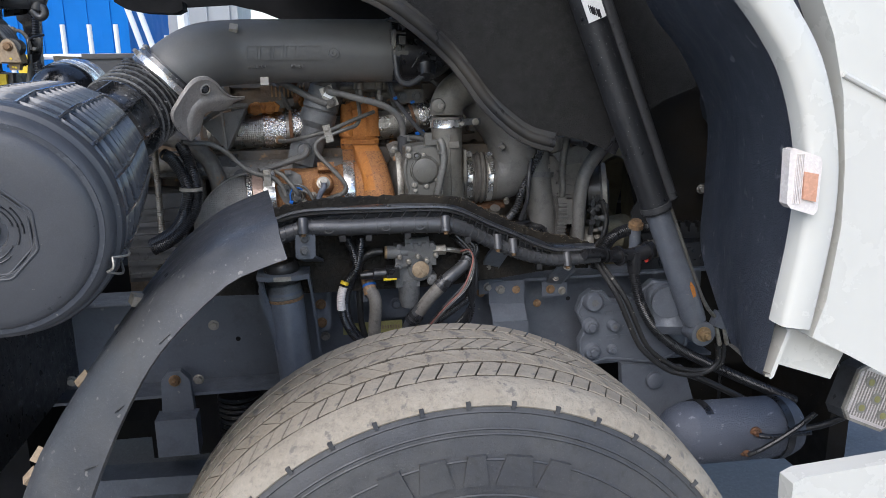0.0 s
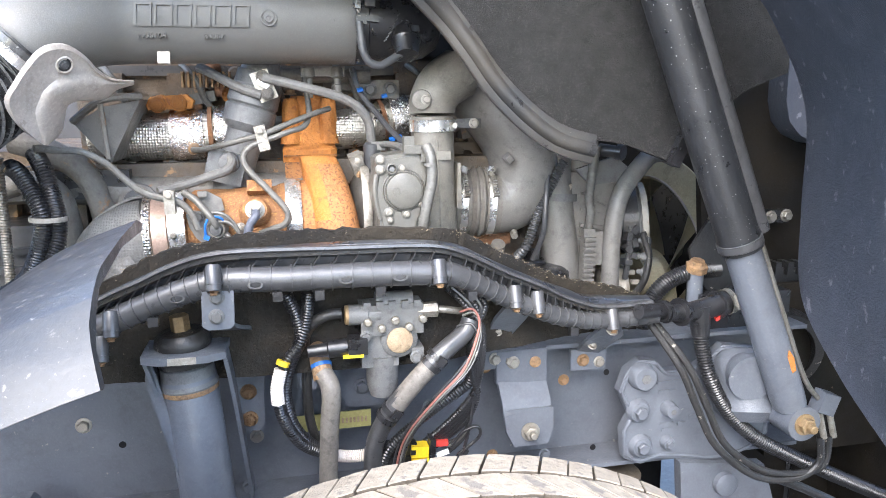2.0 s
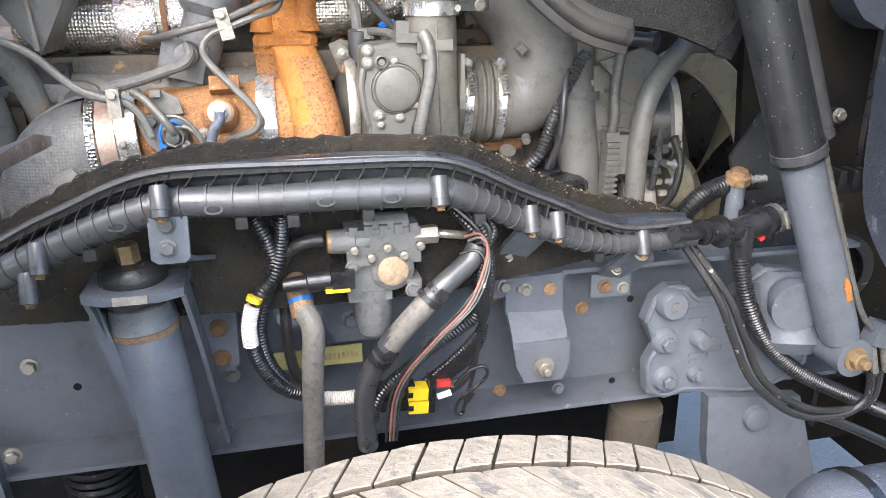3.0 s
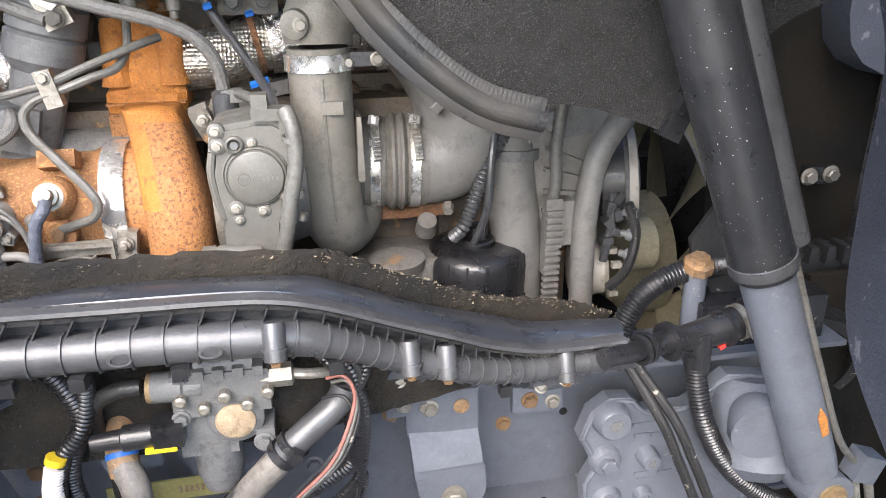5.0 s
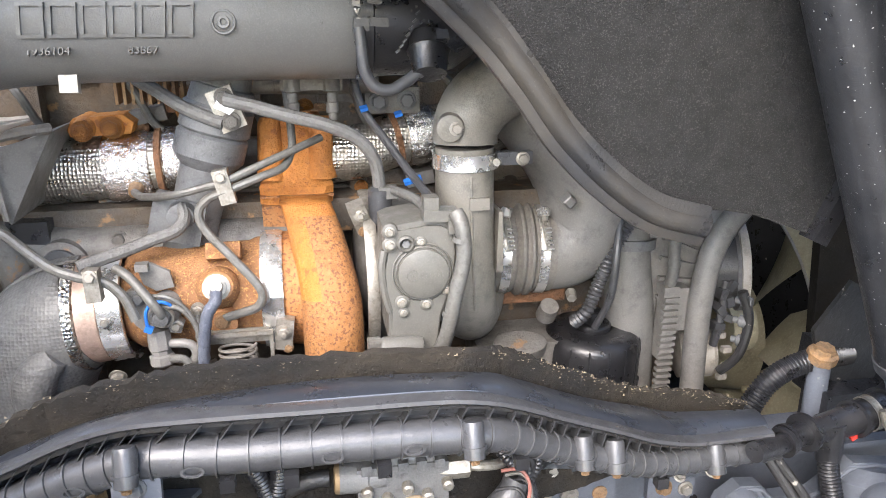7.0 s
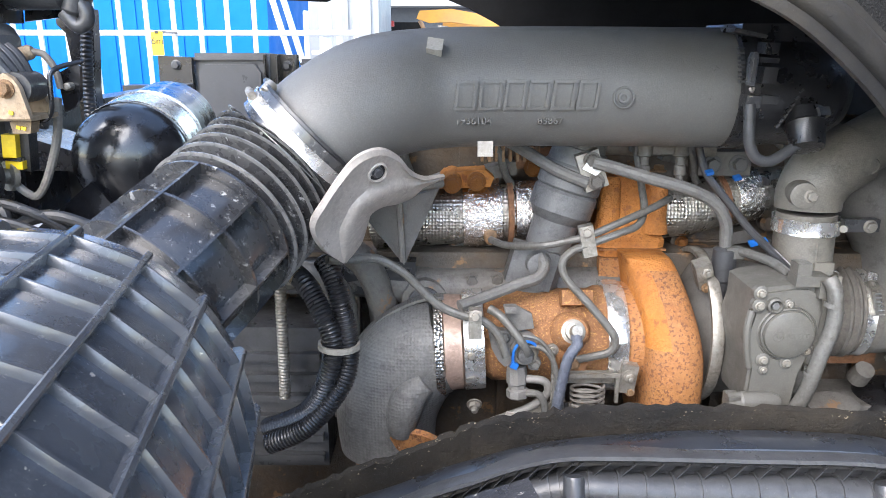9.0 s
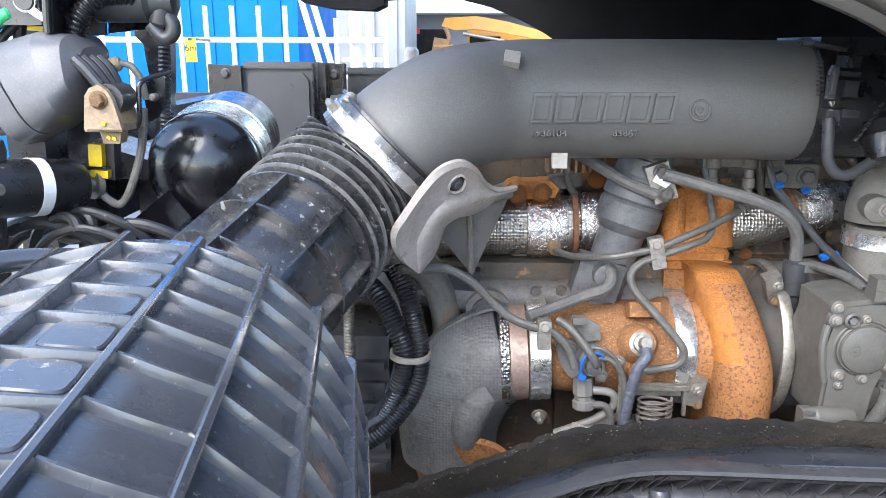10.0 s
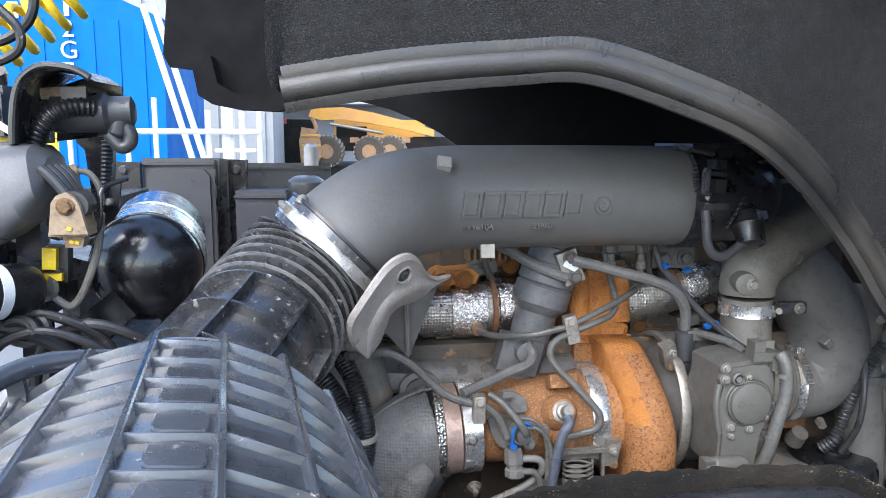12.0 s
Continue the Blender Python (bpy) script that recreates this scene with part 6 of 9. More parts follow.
    for at in ((0.2085, 1.749, 1.345), (0.196, 1.7505, 1.248)):
        part("sleeve_band", turned([(-0.003, 0.0095), (-0.003, 0.0108), (0.003, 0.0108), (0.003, 0.0095)], at, (0.2, 0, 1), 16, True), "line", a)
    return a


build_actuator()


def build_charge_pipe():
    c = thing("charge_air_pipe", (0.25, 1.93, 1.1), "grey cast alloy charge air pipe with clamp", "charge pipe")
    part("riser", tube([(0.30, 2.05, 1.17), (0.285, 2.01, 1.155), (0.268, 1.97, 1.155), (0.258, 1.942, 1.18), (0.254, 1.932, 1.225), (0.251, 1.93, 1.30), (0.250, 1.932, 1.425)], lambda u: 0.046 - 0.004 * u, 30, 7), "castpipe", c)
    b = tube([(0.251, 1.933, 1.43), (0.253, 1.935, 1.455), (0.272, 1.94, 1.485), (0.31, 1.947, 1.51)], lambda u: 0.045 + 0.006 * u, 28, 7)
    lathe(b, [(0.02, 0.022), (-0.03, 0.018), (-0.032, 0.012)], (0.228, 1.915, 1.458), (0.25, 1, 0), 20)
    part("elbow", b, "castpipe", c)
    part("outlet", tube([(0.305, 1.946, 1.507), (0.36, 1.955, 1.535), (0.46, 1.975, 1.575), (0.60, 2.0, 1.61)], 0.042, 26, 6), "castpipe", c)
    part("seam", tube([(0.259, 1.893, 1.19), (0.255, 1.886, 1.25), (0.252, 1.887, 1.32), (0.251, 1.89, 1.39)], 0.0022, 8, 5), "castpipe", c)
    part("lug", block((0.262, 1.888, 1.352), (0.028, 0.010, 0.017), 0.004), "castpipe", c)
    part("fin", plate([(0.292, 1.245), (0.302, 1.245), (0.300, 1.335), (0.294, 1.335)], 1.90, 1.96, 0.002), "castpipe", c, "pale cast fin")
    bolt(c, (0.229, 1.884, 1.458), 0.008, "alloy")
    part("mark_ring", turned([(0, 0.012), (-0.002, 0.011), (-0.002, 0.008), (0, 0.007)], (0.318, 1.904, 1.497), (0.1, 1, 0), 20, True), "castpipe", c)
    clamp(c, (0.2505, 1.932, 1.408), (0, 0, 1), 0.0455, 0.022, "steel", (0.9, -0.6, 0))
    b = block((0.315, 1.905, 1.412), (0.05, 0.016, 0.018), 0.004)
    part("clamp_tail", b, "plastic", c)
    bolt(c, (0.325, 1.895, 1.412), 0.008, "zinc")
    return c


build_charge_pipe()


def build_compressor_hose():
    h = thing("compressor_hose", (0.4, 2.02, 1.15), "grey moulded air elbow with ribbed hose and two clamps", "air hose")
    a, ax = V((0.285, 2.022, 1.243)), V((1, -0.06, -0.02)).normalized()
    part("collar", turned([(-0.02, 0.055), (0.0, 0.066), (0.02, 0.071), (0.03, 0.071)], a, ax, 48), "pipegrey", h)
    prof = [(0.022, 0.066), (0.024, 0.0725), (0.054, 0.0725), (0.058, 0.070), (0.062, 0.074), (0.065, 0.078), (0.069, 0.078), (0.072, 0.074), (0.074, 0.073), (0.076, 0.074), (0.079, 0.078), (0.083, 0.078), (0.086, 0.074), (0.089, 0.070), (0.092, 0.0725), (0.120, 0.0725), (0.122, 0.066)]
    part("sleeve", turned(prof, a, ax, 56), "hosegrey", h, "dusty grey ribbed rubber sleeve", 0.5)
    for o in (0.040, 0.100):
        clamp(h, a + ax * o, ax, 0.0735, 0.015, "steel", (-0.1, -0.6, 0.8))
        top = a + ax * o + V((-0.002, -0.052, 0.066))
        part("screw_box", block(top + V((0.001, -0.012, -0.028)), (0.011, 0.012, 0.046), 0.003, (-32, 0, 3)), "zinc", h, "slotted clamp housing")
        part("screw_head", turned([(-0.007, 0.006), (-0.006, 0.0085), (0.006, 0.0085), (0.008, 0.006)], top + V((0, 0.002, 0.006)), (0.2, 0.4, 0.9), 8), "steel", h, "bright clamp screw head")
        for k in range(6):
            part("thread", block(top + V((0.001, -0.019 - 0.0035 * k, -0.014 - 0.0055 * k)), (0.009, 0.002, 0.002), 0.0005, (-32, 0, 3)), "steel", h)
    s = a + ax * 0.112
    part("elbow", tube([s, s + V((0.035, -0.002, 0.006)), s + V((0.062, -0.004, 0.035)), s + V((0.066, -0.004, 0.085)), s + V((0.045, 0.0, 0.145)), s + V((0.0, 0.008, 0.205)), s + V((-0.06, 0.02, 0.27))], lambda u: 0.070 + 0.006 * math.sin(u * 3.1), 40, 8), "pipegrey", h)
    part("peg", turned([(0.004, 0.013), (-0.012, 0.011), (-0.014, 0.008)], s + V((0.012, -0.078, 0.098)), (0, 1, 0.1), 4), "pipegrey", h)
    part("foot_bolt", turned([(0, 0.009), (-0.016, 0.008)], s + V((0.035, -0.05, -0.062)), (0.2, 1, 0.4), 6), "zinc", h)
    return h


build_compressor_hose()


def build_shield():
    s = thing("heat_shield", (-0.37, 1.79, 1.37), "pressed bare metal heat shield with a bolt hole", "heat shield")
    # a long pressed sheet that leans back: its outer edge above, its inner edge below
    lean = lambda x, z: 3.194 + 1.113 * x - 0.689 * z
    outer = spaced([(-0.413, 0, 1.395), (-0.432, 0, 1.424), (-0.438, 0, 1.459), (-0.423, 0, 1.486), (-0.402, 0, 1.516), (-0.387, 0, 1.533), (-0.372, 0, 1.541), (-0.356, 0, 1.541), (-0.340, 0, 1.527), (-0.328, 0, 1.507), (-0.311, 0, 1.494), (-0.285, 0, 1.492)], 44)
    inner = spaced([(-0.411, 0, 1.393), (-0.395, 0, 1.412), (-0.386, 0, 1.437), (-0.379, 0, 1.455), (-0.363, 0, 1.464), (-0.345, 0, 1.464), (-0.326, 0, 1.469), (-0.311, 0, 1.481), (-0.285, 0, 1.489)], 44)
    b = bmesh.new()
    grid = []
    for i, (p, q) in enumerate(zip(outer, inner)):
        # rolled rim, shallow dish, raised crease and a flange that turns back
        body = math.sin(math.pi * i / 44) ** 0.5
        line = []
        for f, dy in ((-0.02, 0.010), (0.0, 0.003), (0.06, -0.001), (0.16, 0.002), (0.34, 0.005), (0.52, 0.004), (0.62, -0.003), (0.70, -0.006), (0.78, -0.004), (0.9, 0.002), (1.0, 0.008), (1.02, 0.020)):
            r = p.lerp(q, f)
            line.append(b.verts.new((r.x, lean(r.x, r.z) + dy * body, r.z)))
        grid.append(line)
    for r0, r1 in zip(grid, grid[1:]):
        for k in range(11):
            b.faces.new((r0[k], r0[k + 1], r1[k + 1], r1[k]))
    bmesh.ops.recalc_face_normals(b, faces=b.faces[:])
    bmesh.ops.solidify(b, geom=b.faces[:], thickness=0.0025)
    part("sheet", b, "shield", s, crease=0.6)
    hole = V((-0.364, lean(-0.364, 1.515) - 0.001, 1.515))
    part("hole_rim", turned([(0.006, 0.014), (-0.003, 0.0135), (-0.0045, 0.0115), (0.004, 0.010)], hole, (-0.65, 1, 0.4), 24, True), "shield", s)
    part("hole", turned([(0.0, 0.0), (0.0, 0.0108), (0.004, 0.0108)], hole, (-0.65, 1, 0.4), 20), "black", s)
    bolt(s, hole, 0.006, "plastic", (0.65, -1, -0.4))
    # ribbed support behind it
    c = thing("pipe_support", (-0.34, 1.92, 1.35), "grey triangular cast support with ribs", "bracket")
    b = bmesh.new()
    vs = [b.verts.new(p) for p in ((-0.405, 1.93, 1.42), (-0.29, 1.93, 1.462), (-0.342, 1.895, 1.352), (-0.34, 2.06, 1.352), (-0.405, 2.06, 1.42), (-0.29, 2.06, 1.462), (-0.345, 1.88, 1.45))]
    for t in ((0, 2, 6), (6, 2, 1), (0, 6, 1), (0, 4, 3, 2), (1, 2, 3, 5), (0, 1, 5, 4)):
        b.faces.new([vs[i] for i in t])
    part("body", b, "pipegrey", c, crease=0.2)
    part("rib", tube([(-0.347, 1.878, 1.455), (-0.343, 1.888, 1.36)], 0.005, 8, 1), "engine", c)
    part("rim", tube([(-0.405, 1.925, 1.425), (-0.345, 1.885, 1.462), (-0.288, 1.925, 1.468)], 0.007, 8, 4), "engine", c)
    return s


build_shield()


def build_oil_filter():
    o = thing("oil_filter", (0.475, 2.0, 0.9), "black plastic oil filter cap with hexagon nut", "oil filter")
    at, up = V((0.478, 2.0, 0.893)), V((0.02, -0.05, 1)).normalized()
    part("cap", turned([(0.0, 0.080), (0.10, 0.082), (0.118, 0.082), (0.120, 0.086), (0.128, 0.086), (0.131, 0.082), (0.180, 0.0815), (0.196, 0.079), (0.205, 0.073), (0.210, 0.063), (0.213, 0.040), (0.213, 0.034), (0.210, 0.030), (0.210, 0.026), (0.216, 0.024)], at, up, 48), "black", o)
    part("collar", turned([(0.21, 0.030), (0.218, 0.030), (0.221, 0.027), (0.221, 0.018)], at, up, 28), "black", o)
    part("nut", turned([(0.215, 0.020), (0.238, 0.0195), (0.241, 0.017), (0.241, 0.011), (0.232, 0.010), (0.232, 0.0)], at, up, 6), "black", o)
    for k in range(16):
        t = 2 * math.pi * k / 16
        d = V((math.cos(t), math.sin(t), 0))
        part("rib", tube([at + up * 0.128 + d * 0.0815, at + up * 0.180 + d * 0.081, at + up * 0.198 + d * 0.0775], 0.0018, 6, 2), "black", o)
    return o


build_oil_filter()


def build_front_end():
    p = thing("water_pump", (0.57, 2.03, 0.95), "grey cast water pump housing with coolant pipes", "water pump")
    b = tube([(0.545, 2.03, 1.42), (0.53, 2.02, 1.33), (0.535, 2.005, 1.22), (0.55, 2.0, 1.12), (0.56, 2.0, 0.98)], lambda u: 0.05 - 0.012 * u, 24, 6)
    box(b, (0.60, 2.04, 1.20), (0.14, 0.10, 0.2), 0.02)
    box(b, (0.66, 2.012, 1.275), (0.10, 0.06, 0.035), 0.012, (0, 12, 0))
    lathe(b, [(-0.03, 0.03), (0.0, 0.034), (0.05, 0.034)], (0.60, 2.02, 1.31), (0.2, -0.2, 1), 18)
    part("housing", b, "pipegrey", p)
    part("hose", tube([(0.80, 2.0, 1.335), (0.75, 1.975, 1.335), (0.71, 1.955, 1.31), (0.674, 1.95, 1.265), (0.658, 1.95, 1.216), (0.651, 1.95, 1.151), (0.650, 1.95, 1.072), (0.653, 1.95, 0.95)], 0.0195, 20, 7), "pipegrey", p, "smooth grey coolant hose")
    part("conduit", ribbed([(0.44, 1.965, 1.125), (0.452, 1.95, 1.146), (0.462, 1.95, 1.166), (0.474, 1.95, 1.202), (0.491, 1.95, 1.246), (0.511, 1.95, 1.284), (0.535, 1.945, 1.33)], 0.010, 0.007, 0.16, 12), "plastic", p, "ribbed cable conduit")
    b = block((0.600, 1.968, 1.11), (0.022, 0.026, 0.12), 0.004, (0, 3, 0))
    box(b, (0.622, 1.975, 1.135), (0.026, 0.03, 0.075), 0.005)
    box(b, (0.598, 1.962, 1.172), (0.026, 0.028, 0.018), 0.004)
    part("cable_cover", b, "pipegrey", p, "grey toothed cable cover")
    tooth = finish(block((0, 0, 0), (0.026, 0.012, 0.0055), 0.001), "pipegrey")
    for k in range(17):
        ob = new("tooth", tooth)
        hang(ob, p)
        ob.matrix_basis = Matrix.Translation((0.596 + 0.0003 * k, 1.953, 0.975 + k * 0.0115))
    part("cable", ribbed([(0.597, 1.96, 1.17), (0.601, 1.955, 1.21), (0.598, 1.955, 1.25), (0.600, 1.95, 1.30), (0.606, 1.945, 1.36)], 0.0095, 0.014, 0.06, 12), "line", p)
    axis = (1, -0.35, 0.1)
    part("pulley", turned([(-0.04, 0.03), (-0.034, 0.068), (-0.026, 0.074), (-0.02, 0.068), (-0.012, 0.074), (-0.006, 0.068), (0.002, 0.074), (0.010, 0.078), (0.012, 0.05), (0.03, 0.03)], (0.742, 2.03, 1.185), axis, 48), "cast", p, "grooved grey belt pulley")
    part("pulley_rim", turned([(0.008, 0.076), (0.009, 0.083), (0.022, 0.083), (0.024, 0.076)], (0.742, 2.03, 1.185), axis, 48, True), "alloy", p, "pale worn pulley rim")
    part("belt", turned([(-0.034, 0.074), (-0.034, 0.078), (0.002, 0.078), (0.002, 0.074)], (0.742, 2.03, 1.185), axis, 48, True), "rubber", p, "black drive belt")
    for k in range(6):
        part("plug", block((0.695 + 0.014 * (k % 2), 1.965, 1.10 + k * 0.0145), (0.018, 0.024, 0.012), 0.003, (0, k * 25, 0)), "plastic", p)
    part("plug_stem", tube([(0.695, 1.97, 1.06), (0.70, 1.965, 1.11), (0.702, 1.965, 1.18)], 0.007, 10, 3), "plastic", p)
    can = part("sensor_can", turned([(-0.05, 0.03), (-0.046, 0.046), (0.01, 0.046), (0.018, 0.040), (0.019, 0.02)], (0.70, 2.01, 1.03), (1, -0.25, 0.08), 26), "alloy", p, "pale grey alternator end")
    for a in range(5):
        part("can_lug", block((0.716, 1.995 - 0.04 * math.cos(a * 0.7 - 0.8), 1.03 + 0.042 * math.sin(a * 0.7 - 0.8)), (0.016, 0.01, 0.010), 0.003), "alloy", can)
    for x, y, z, r in ((0.56, 1.985, 1.27, 0.008), (0.575, 1.985, 1.13, 0.008), (0.665, 1.985, 1.19, 0.007), (0.66, 1.98, 1.285, 0.007), (0.695, 1.98, 1.27, 0.007), (0.53, 1.955, 1.37, 0.007)):
        bolt(p, (x, y, z), r, "alloy")
    for k in range(4):
        part("web", block((0.625, 1.985, 1.15 + k * 0.03), (0.07, 0.012, 0.006), 0.002, (0, 8 * k, 0)), "pipegrey", p)
    part("neck_band", turned([(-0.008, 0.046), (-0.008, 0.052), (0.008, 0.052), (0.008, 0.046)], (0.535, 2.008, 1.245), (0.05, 0.1, 1), 28, True), "cast", p)
    part("bracket_plate", plate([(0.565, 1.31), (0.655, 1.335), (0.70, 1.30), (0.695, 1.285), (0.60, 1.275)], 1.955, 1.965, 0.003), "cast", p)
    part("stub", turned([(0.0, 0.014), (-0.04, 0.013), (-0.042, 0.017), (-0.055, 0.017)], (0.62, 1.96, 1.35), (-0.8, 1, 0.1), 16), "plastic", p)
    part("hose", tube([(0.70, 1.95, 1.02), (0.72, 1.93, 1.06), (0.73, 1.93, 1.12), (0.715, 1.935, 1.17)], 0.008, 10, 5), "rubber", p)
    part("hose", tube([(0.50, 1.95, 1.30), (0.49, 1.93, 1.25), (0.485, 1.93, 1.18), (0.47, 1.95, 1.12)], 0.006, 10, 5), "plastic", p)
    for k in range(3):
        part("ball_stud", turned([(0.0, 0.006), (-0.008, 0.006), (-0.010, 0.010), (-0.018, 0.0115), (-0.026, 0.009), (-0.029, 0.0)], (0.715, 1.95, 1.08 + k * 0.035), (-0.9, 1, 0), 14), "cast", p)
    f = thing("fan_shroud", (0.98, 2.3, 0.7), "beige plastic fan shroud round the cooling fan", "fan shroud")
    hub = V((0.95, 2.35, 0.90))
    part("ring", turned([(0.0, 0.345), (-0.004, 0.349), (0.0, 0.354), (0.012, 0.38), (0.03, 0.402), (0.036, 0.402), (0.02, 0.372), (0.02, 0.352), (0.12, 0.344), (0.12, 0.338), (0.0, 0.338)], hub, (1, 0, 0), 96, True), "beige", f, crease=0.8)
    part("rim_edge", turned([(-0.007, 0.343), (-0.008, 0.347), (-0.002, 0.349), (0.002, 0.345)], hub, (1, 0, 0), 96, True), "alloy", f, "pale worn ring edge")
    part("hub", turned([(-0.12, 0.06), (-0.10, 0.12), (0.02, 0.14), (0.04, 0.1)], hub, (1, 0, 0), 40), "beige", f)
    part("hub_flange", turned([(-0.14, 0.05), (-0.138, 0.085), (-0.125, 0.09), (-0.12, 0.06)], hub, (1, 0, 0), 36), "tan", f)
    for k in range(8):
        # a twisted, widening blade
        rows = []
        for i in range(7):
            r, w, a = 0.12 + 0.034 * i, 0.06 + 0.009 * i, radians(48 - 4 * i)
            rows.append([V((0.05 + side * w * math.sin(a) + lift, side * w * math.cos(a), r)) for side, lift in ((-1, 0), (-0.4, -0.006), (0.4, -0.006), (1, 0), (0.4, -0.002), (-0.4, -0.002))])
        b = loft([[row[j] for row in rows] for j in range(6)])
        b.transform(Matrix.Translation(hub) @ Matrix.Rotation(2 * math.pi * (k + 0.62) / 8, 4, "X"))
        part("blade", b, "beige", f)
    b = bmesh.new()
    rows = [[b.verts.new((1.16 + (0.006 if k % 2 else 0), 1.96 + k * 0.004, z)) for z in (0.45, 1.45)] for k in range(200)]
    for r0, r1 in zip(rows, rows[1:]):
        b.faces.new((r0[0], r1[0], r1[1], r0[1]))
    part("radiator_core", b, "black", f, "black finned radiator core", 0.1)
    part("belt_tensioner", turned([(0, 0.05), (0.05, 0.05)], (0.80, 2.12, 1.02), (1, 0, 0), 24), "beige", f)


build_front_end()

def build_braided_hose():
    h = thing("braided_hose", (-0.535, 1.9, 1.15), "bright steel braided hose behind the filter", "hose")
    part("braid", ribbed([(-0.532, 1.9, 1.352), (-0.534, 1.899, 1.27), (-0.536, 1.901, 1.19), (-0.538, 1.9, 1.12)], 0.0084, 0.0052, 0.13, 14), "zinc", h)
    return h


build_braided_hose()


def build_lines():
    """Thin steel pipes, hoses and leads across the engine."""
    def line(name, pts, r, mat, label, category):
        ob = part(name, tube(pts, r, 10, 7), mat)
        tagged(ob, label, category)
        return ob

    line("steel_pipe", [(-0.211, 1.985, 1.367), (-0.19, 1.945, 1.369), (-0.142, 1.90, 1.381), (-0.102, 1.892, 1.391), (-0.078, 1.892, 1.397), (-0.04, 1.898, 1.412), (0.014, 1.915, 1.432), (0.05, 1.94, 1.443)], 0.0055, "line", "thin grey steel pressure pipe on the engine", "pipe")
    line("steel_pipe", [(-0.078, 1.892, 1.384), (-0.031, 1.896, 1.401), (-0.002, 1.91, 1.41), (0.010, 1.93, 1.43), (0.010, 1.955, 1.46), (0.006, 1.98, 1.505)], 0.0055, "line", "thin grey steel pipe rising past the turbo", "pipe")
    line("steel_pipe", [(-0.076, 1.890, 1.384), (-0.096, 1.889, 1.378), (-0.112, 1.888, 1.362), (-0.108, 1.884, 1.338), (-0.075, 1.868, 1.302), (-0.045, 1.855, 1.268), (-0.038, 1.852, 1.250), (-0.046, 1.852, 1.235), (-0.066, 1.856, 1.227), (-0.09, 1.864, 1.218)], 0.006, "line", "bent grey steel pipe over the rusty outlet", "pipe")
    line("braided_hose", [(-0.07, 1.915, 1.500), (-0.035, 1.905, 1.492), (0.002, 1.895, 1.482), (0.058, 1.89, 1.467), (0.098, 1.892, 1.447), (0.119, 1.898, 1.418), (0.125, 1.905, 1.383), (0.126, 1.905, 1.35)], 0.009, "braid", "grey braided hose to the turbo", "hose")
    line("braided_hose", [(-0.19, 1.985, 1.522), (-0.16, 1.965, 1.507), (-0.12, 1.94, 1.485), (-0.075, 1.925, 1.468)], 0.009, "braid", "short grey hose beside the valve", "hose")
    line("sensor_cable", [(-0.44, 1.81, 1.385), (-0.41, 1.83, 1.380), (-0.378, 1.85, 1.375), (-0.343, 1.855, 1.355), (-0.312, 1.855, 1.324), (-0.288, 1.852, 1.304), (-0.26, 1.848, 1.293), (-0.228, 1.845, 1.285), (-0.207, 1.84, 1.265), (-0.195, 1.835, 1.235)], 0.0065, "line", "grey sheathed sensor cable", "cable")
    line("sensor_cable", [(-0.262, 1.86, 1.302), (-0.212, 1.885, 1.312), (-0.176, 1.895, 1.323), (-0.147, 1.90, 1.332), (-0.136, 1.912, 1.345), (-0.140, 1.925, 1.36)], 0.0085, "braid", "grey hose to the valve foot", "hose")
    line("sensor_cable", [(-0.175, 1.85, 1.243), (-0.145, 1.845, 1.245), (-0.125, 1.842, 1.22), (-0.118, 1.84, 1.17), (-0.12, 1.845, 1.12)], 0.004, "line", "thin grey sensor lead", "cable")
    line("sensor_cable", [(-0.125, 1.865, 1.225), (-0.122, 1.85, 1.18), (-0.124, 1.845, 1.11)], 0.004, "line", "thin grey lead below the plug", "cable")
    line("sensor_cable", [(-0.17, 1.855, 1.168), (-0.145, 1.85, 1.168), (-0.135, 1.85, 1.14), (-0.15, 1.86, 1.10)], 0.0055, "line", "short grey sensor pipe", "pipe")
    line("sensor_cable", [(0.10, 1.99, 1.52), (0.112, 1.975, 1.475), (0.14, 1.95, 1.435), (0.165, 1.92, 1.40), (0.185, 1.87, 1.375), (0.19, 1.83, 1.365)], 0.006, "plastic", "black cable with blue clips", "cable")
    line("sensor_cable", [(0.14, 1.90, 1.375), (0.152, 1.875, 1.376), (0.168, 1.84, 1.374), (0.178, 1.81, 1.366)], 0.0065, "line", "short grey hose on the actuator", "hose")
    for at in ((0.165, 1.905, 1.384), (0.178, 1.902, 1.388), (0.112, 1.962, 1.478), (0.163, 1.985, 1.466)):
        ob = part("cable_clip", block(at, (0.011, 0.010, 0.005), 0.0015, (20, -15, 0)), "blue")
        tagged(ob, "small blue plastic cable clip", "clip", group="blue clips")
    ob = part("hose_clip", block((-0.078, 1.892, 1.391), (0.020, 0.016, 0.046), 0.004, (0, -12, 0)), "zinc")
    tagged(ob, "grey metal clip holding two pipes", "clip")
    bolt(ob, (-0.081, 1.884, 1.405), 0.007, "alloy")
    ob = part("hose_clip", block((-0.240, 1.838, 1.285), (0.018, 0.018, 0.042), 0.004), "zinc")
    tagged(ob, "grey metal clip on the sensor cable", "clip")
    bolt(ob, (-0.240, 1.829, 1.299), 0.007, "alloy")
    c = thing("cable_holder", (0.126, 1.905, 1.33), "dark cylindrical hose end on the turbo", "hose end")
    part("sleeve", turned([(-0.045, 0.011), (-0.02, 0.012), (-0.016, 0.016), (0.03, 0.017), (0.034, 0.012)], (0.126, 1.905, 1.345), (0, 0, 1), 18), "plastic", c)
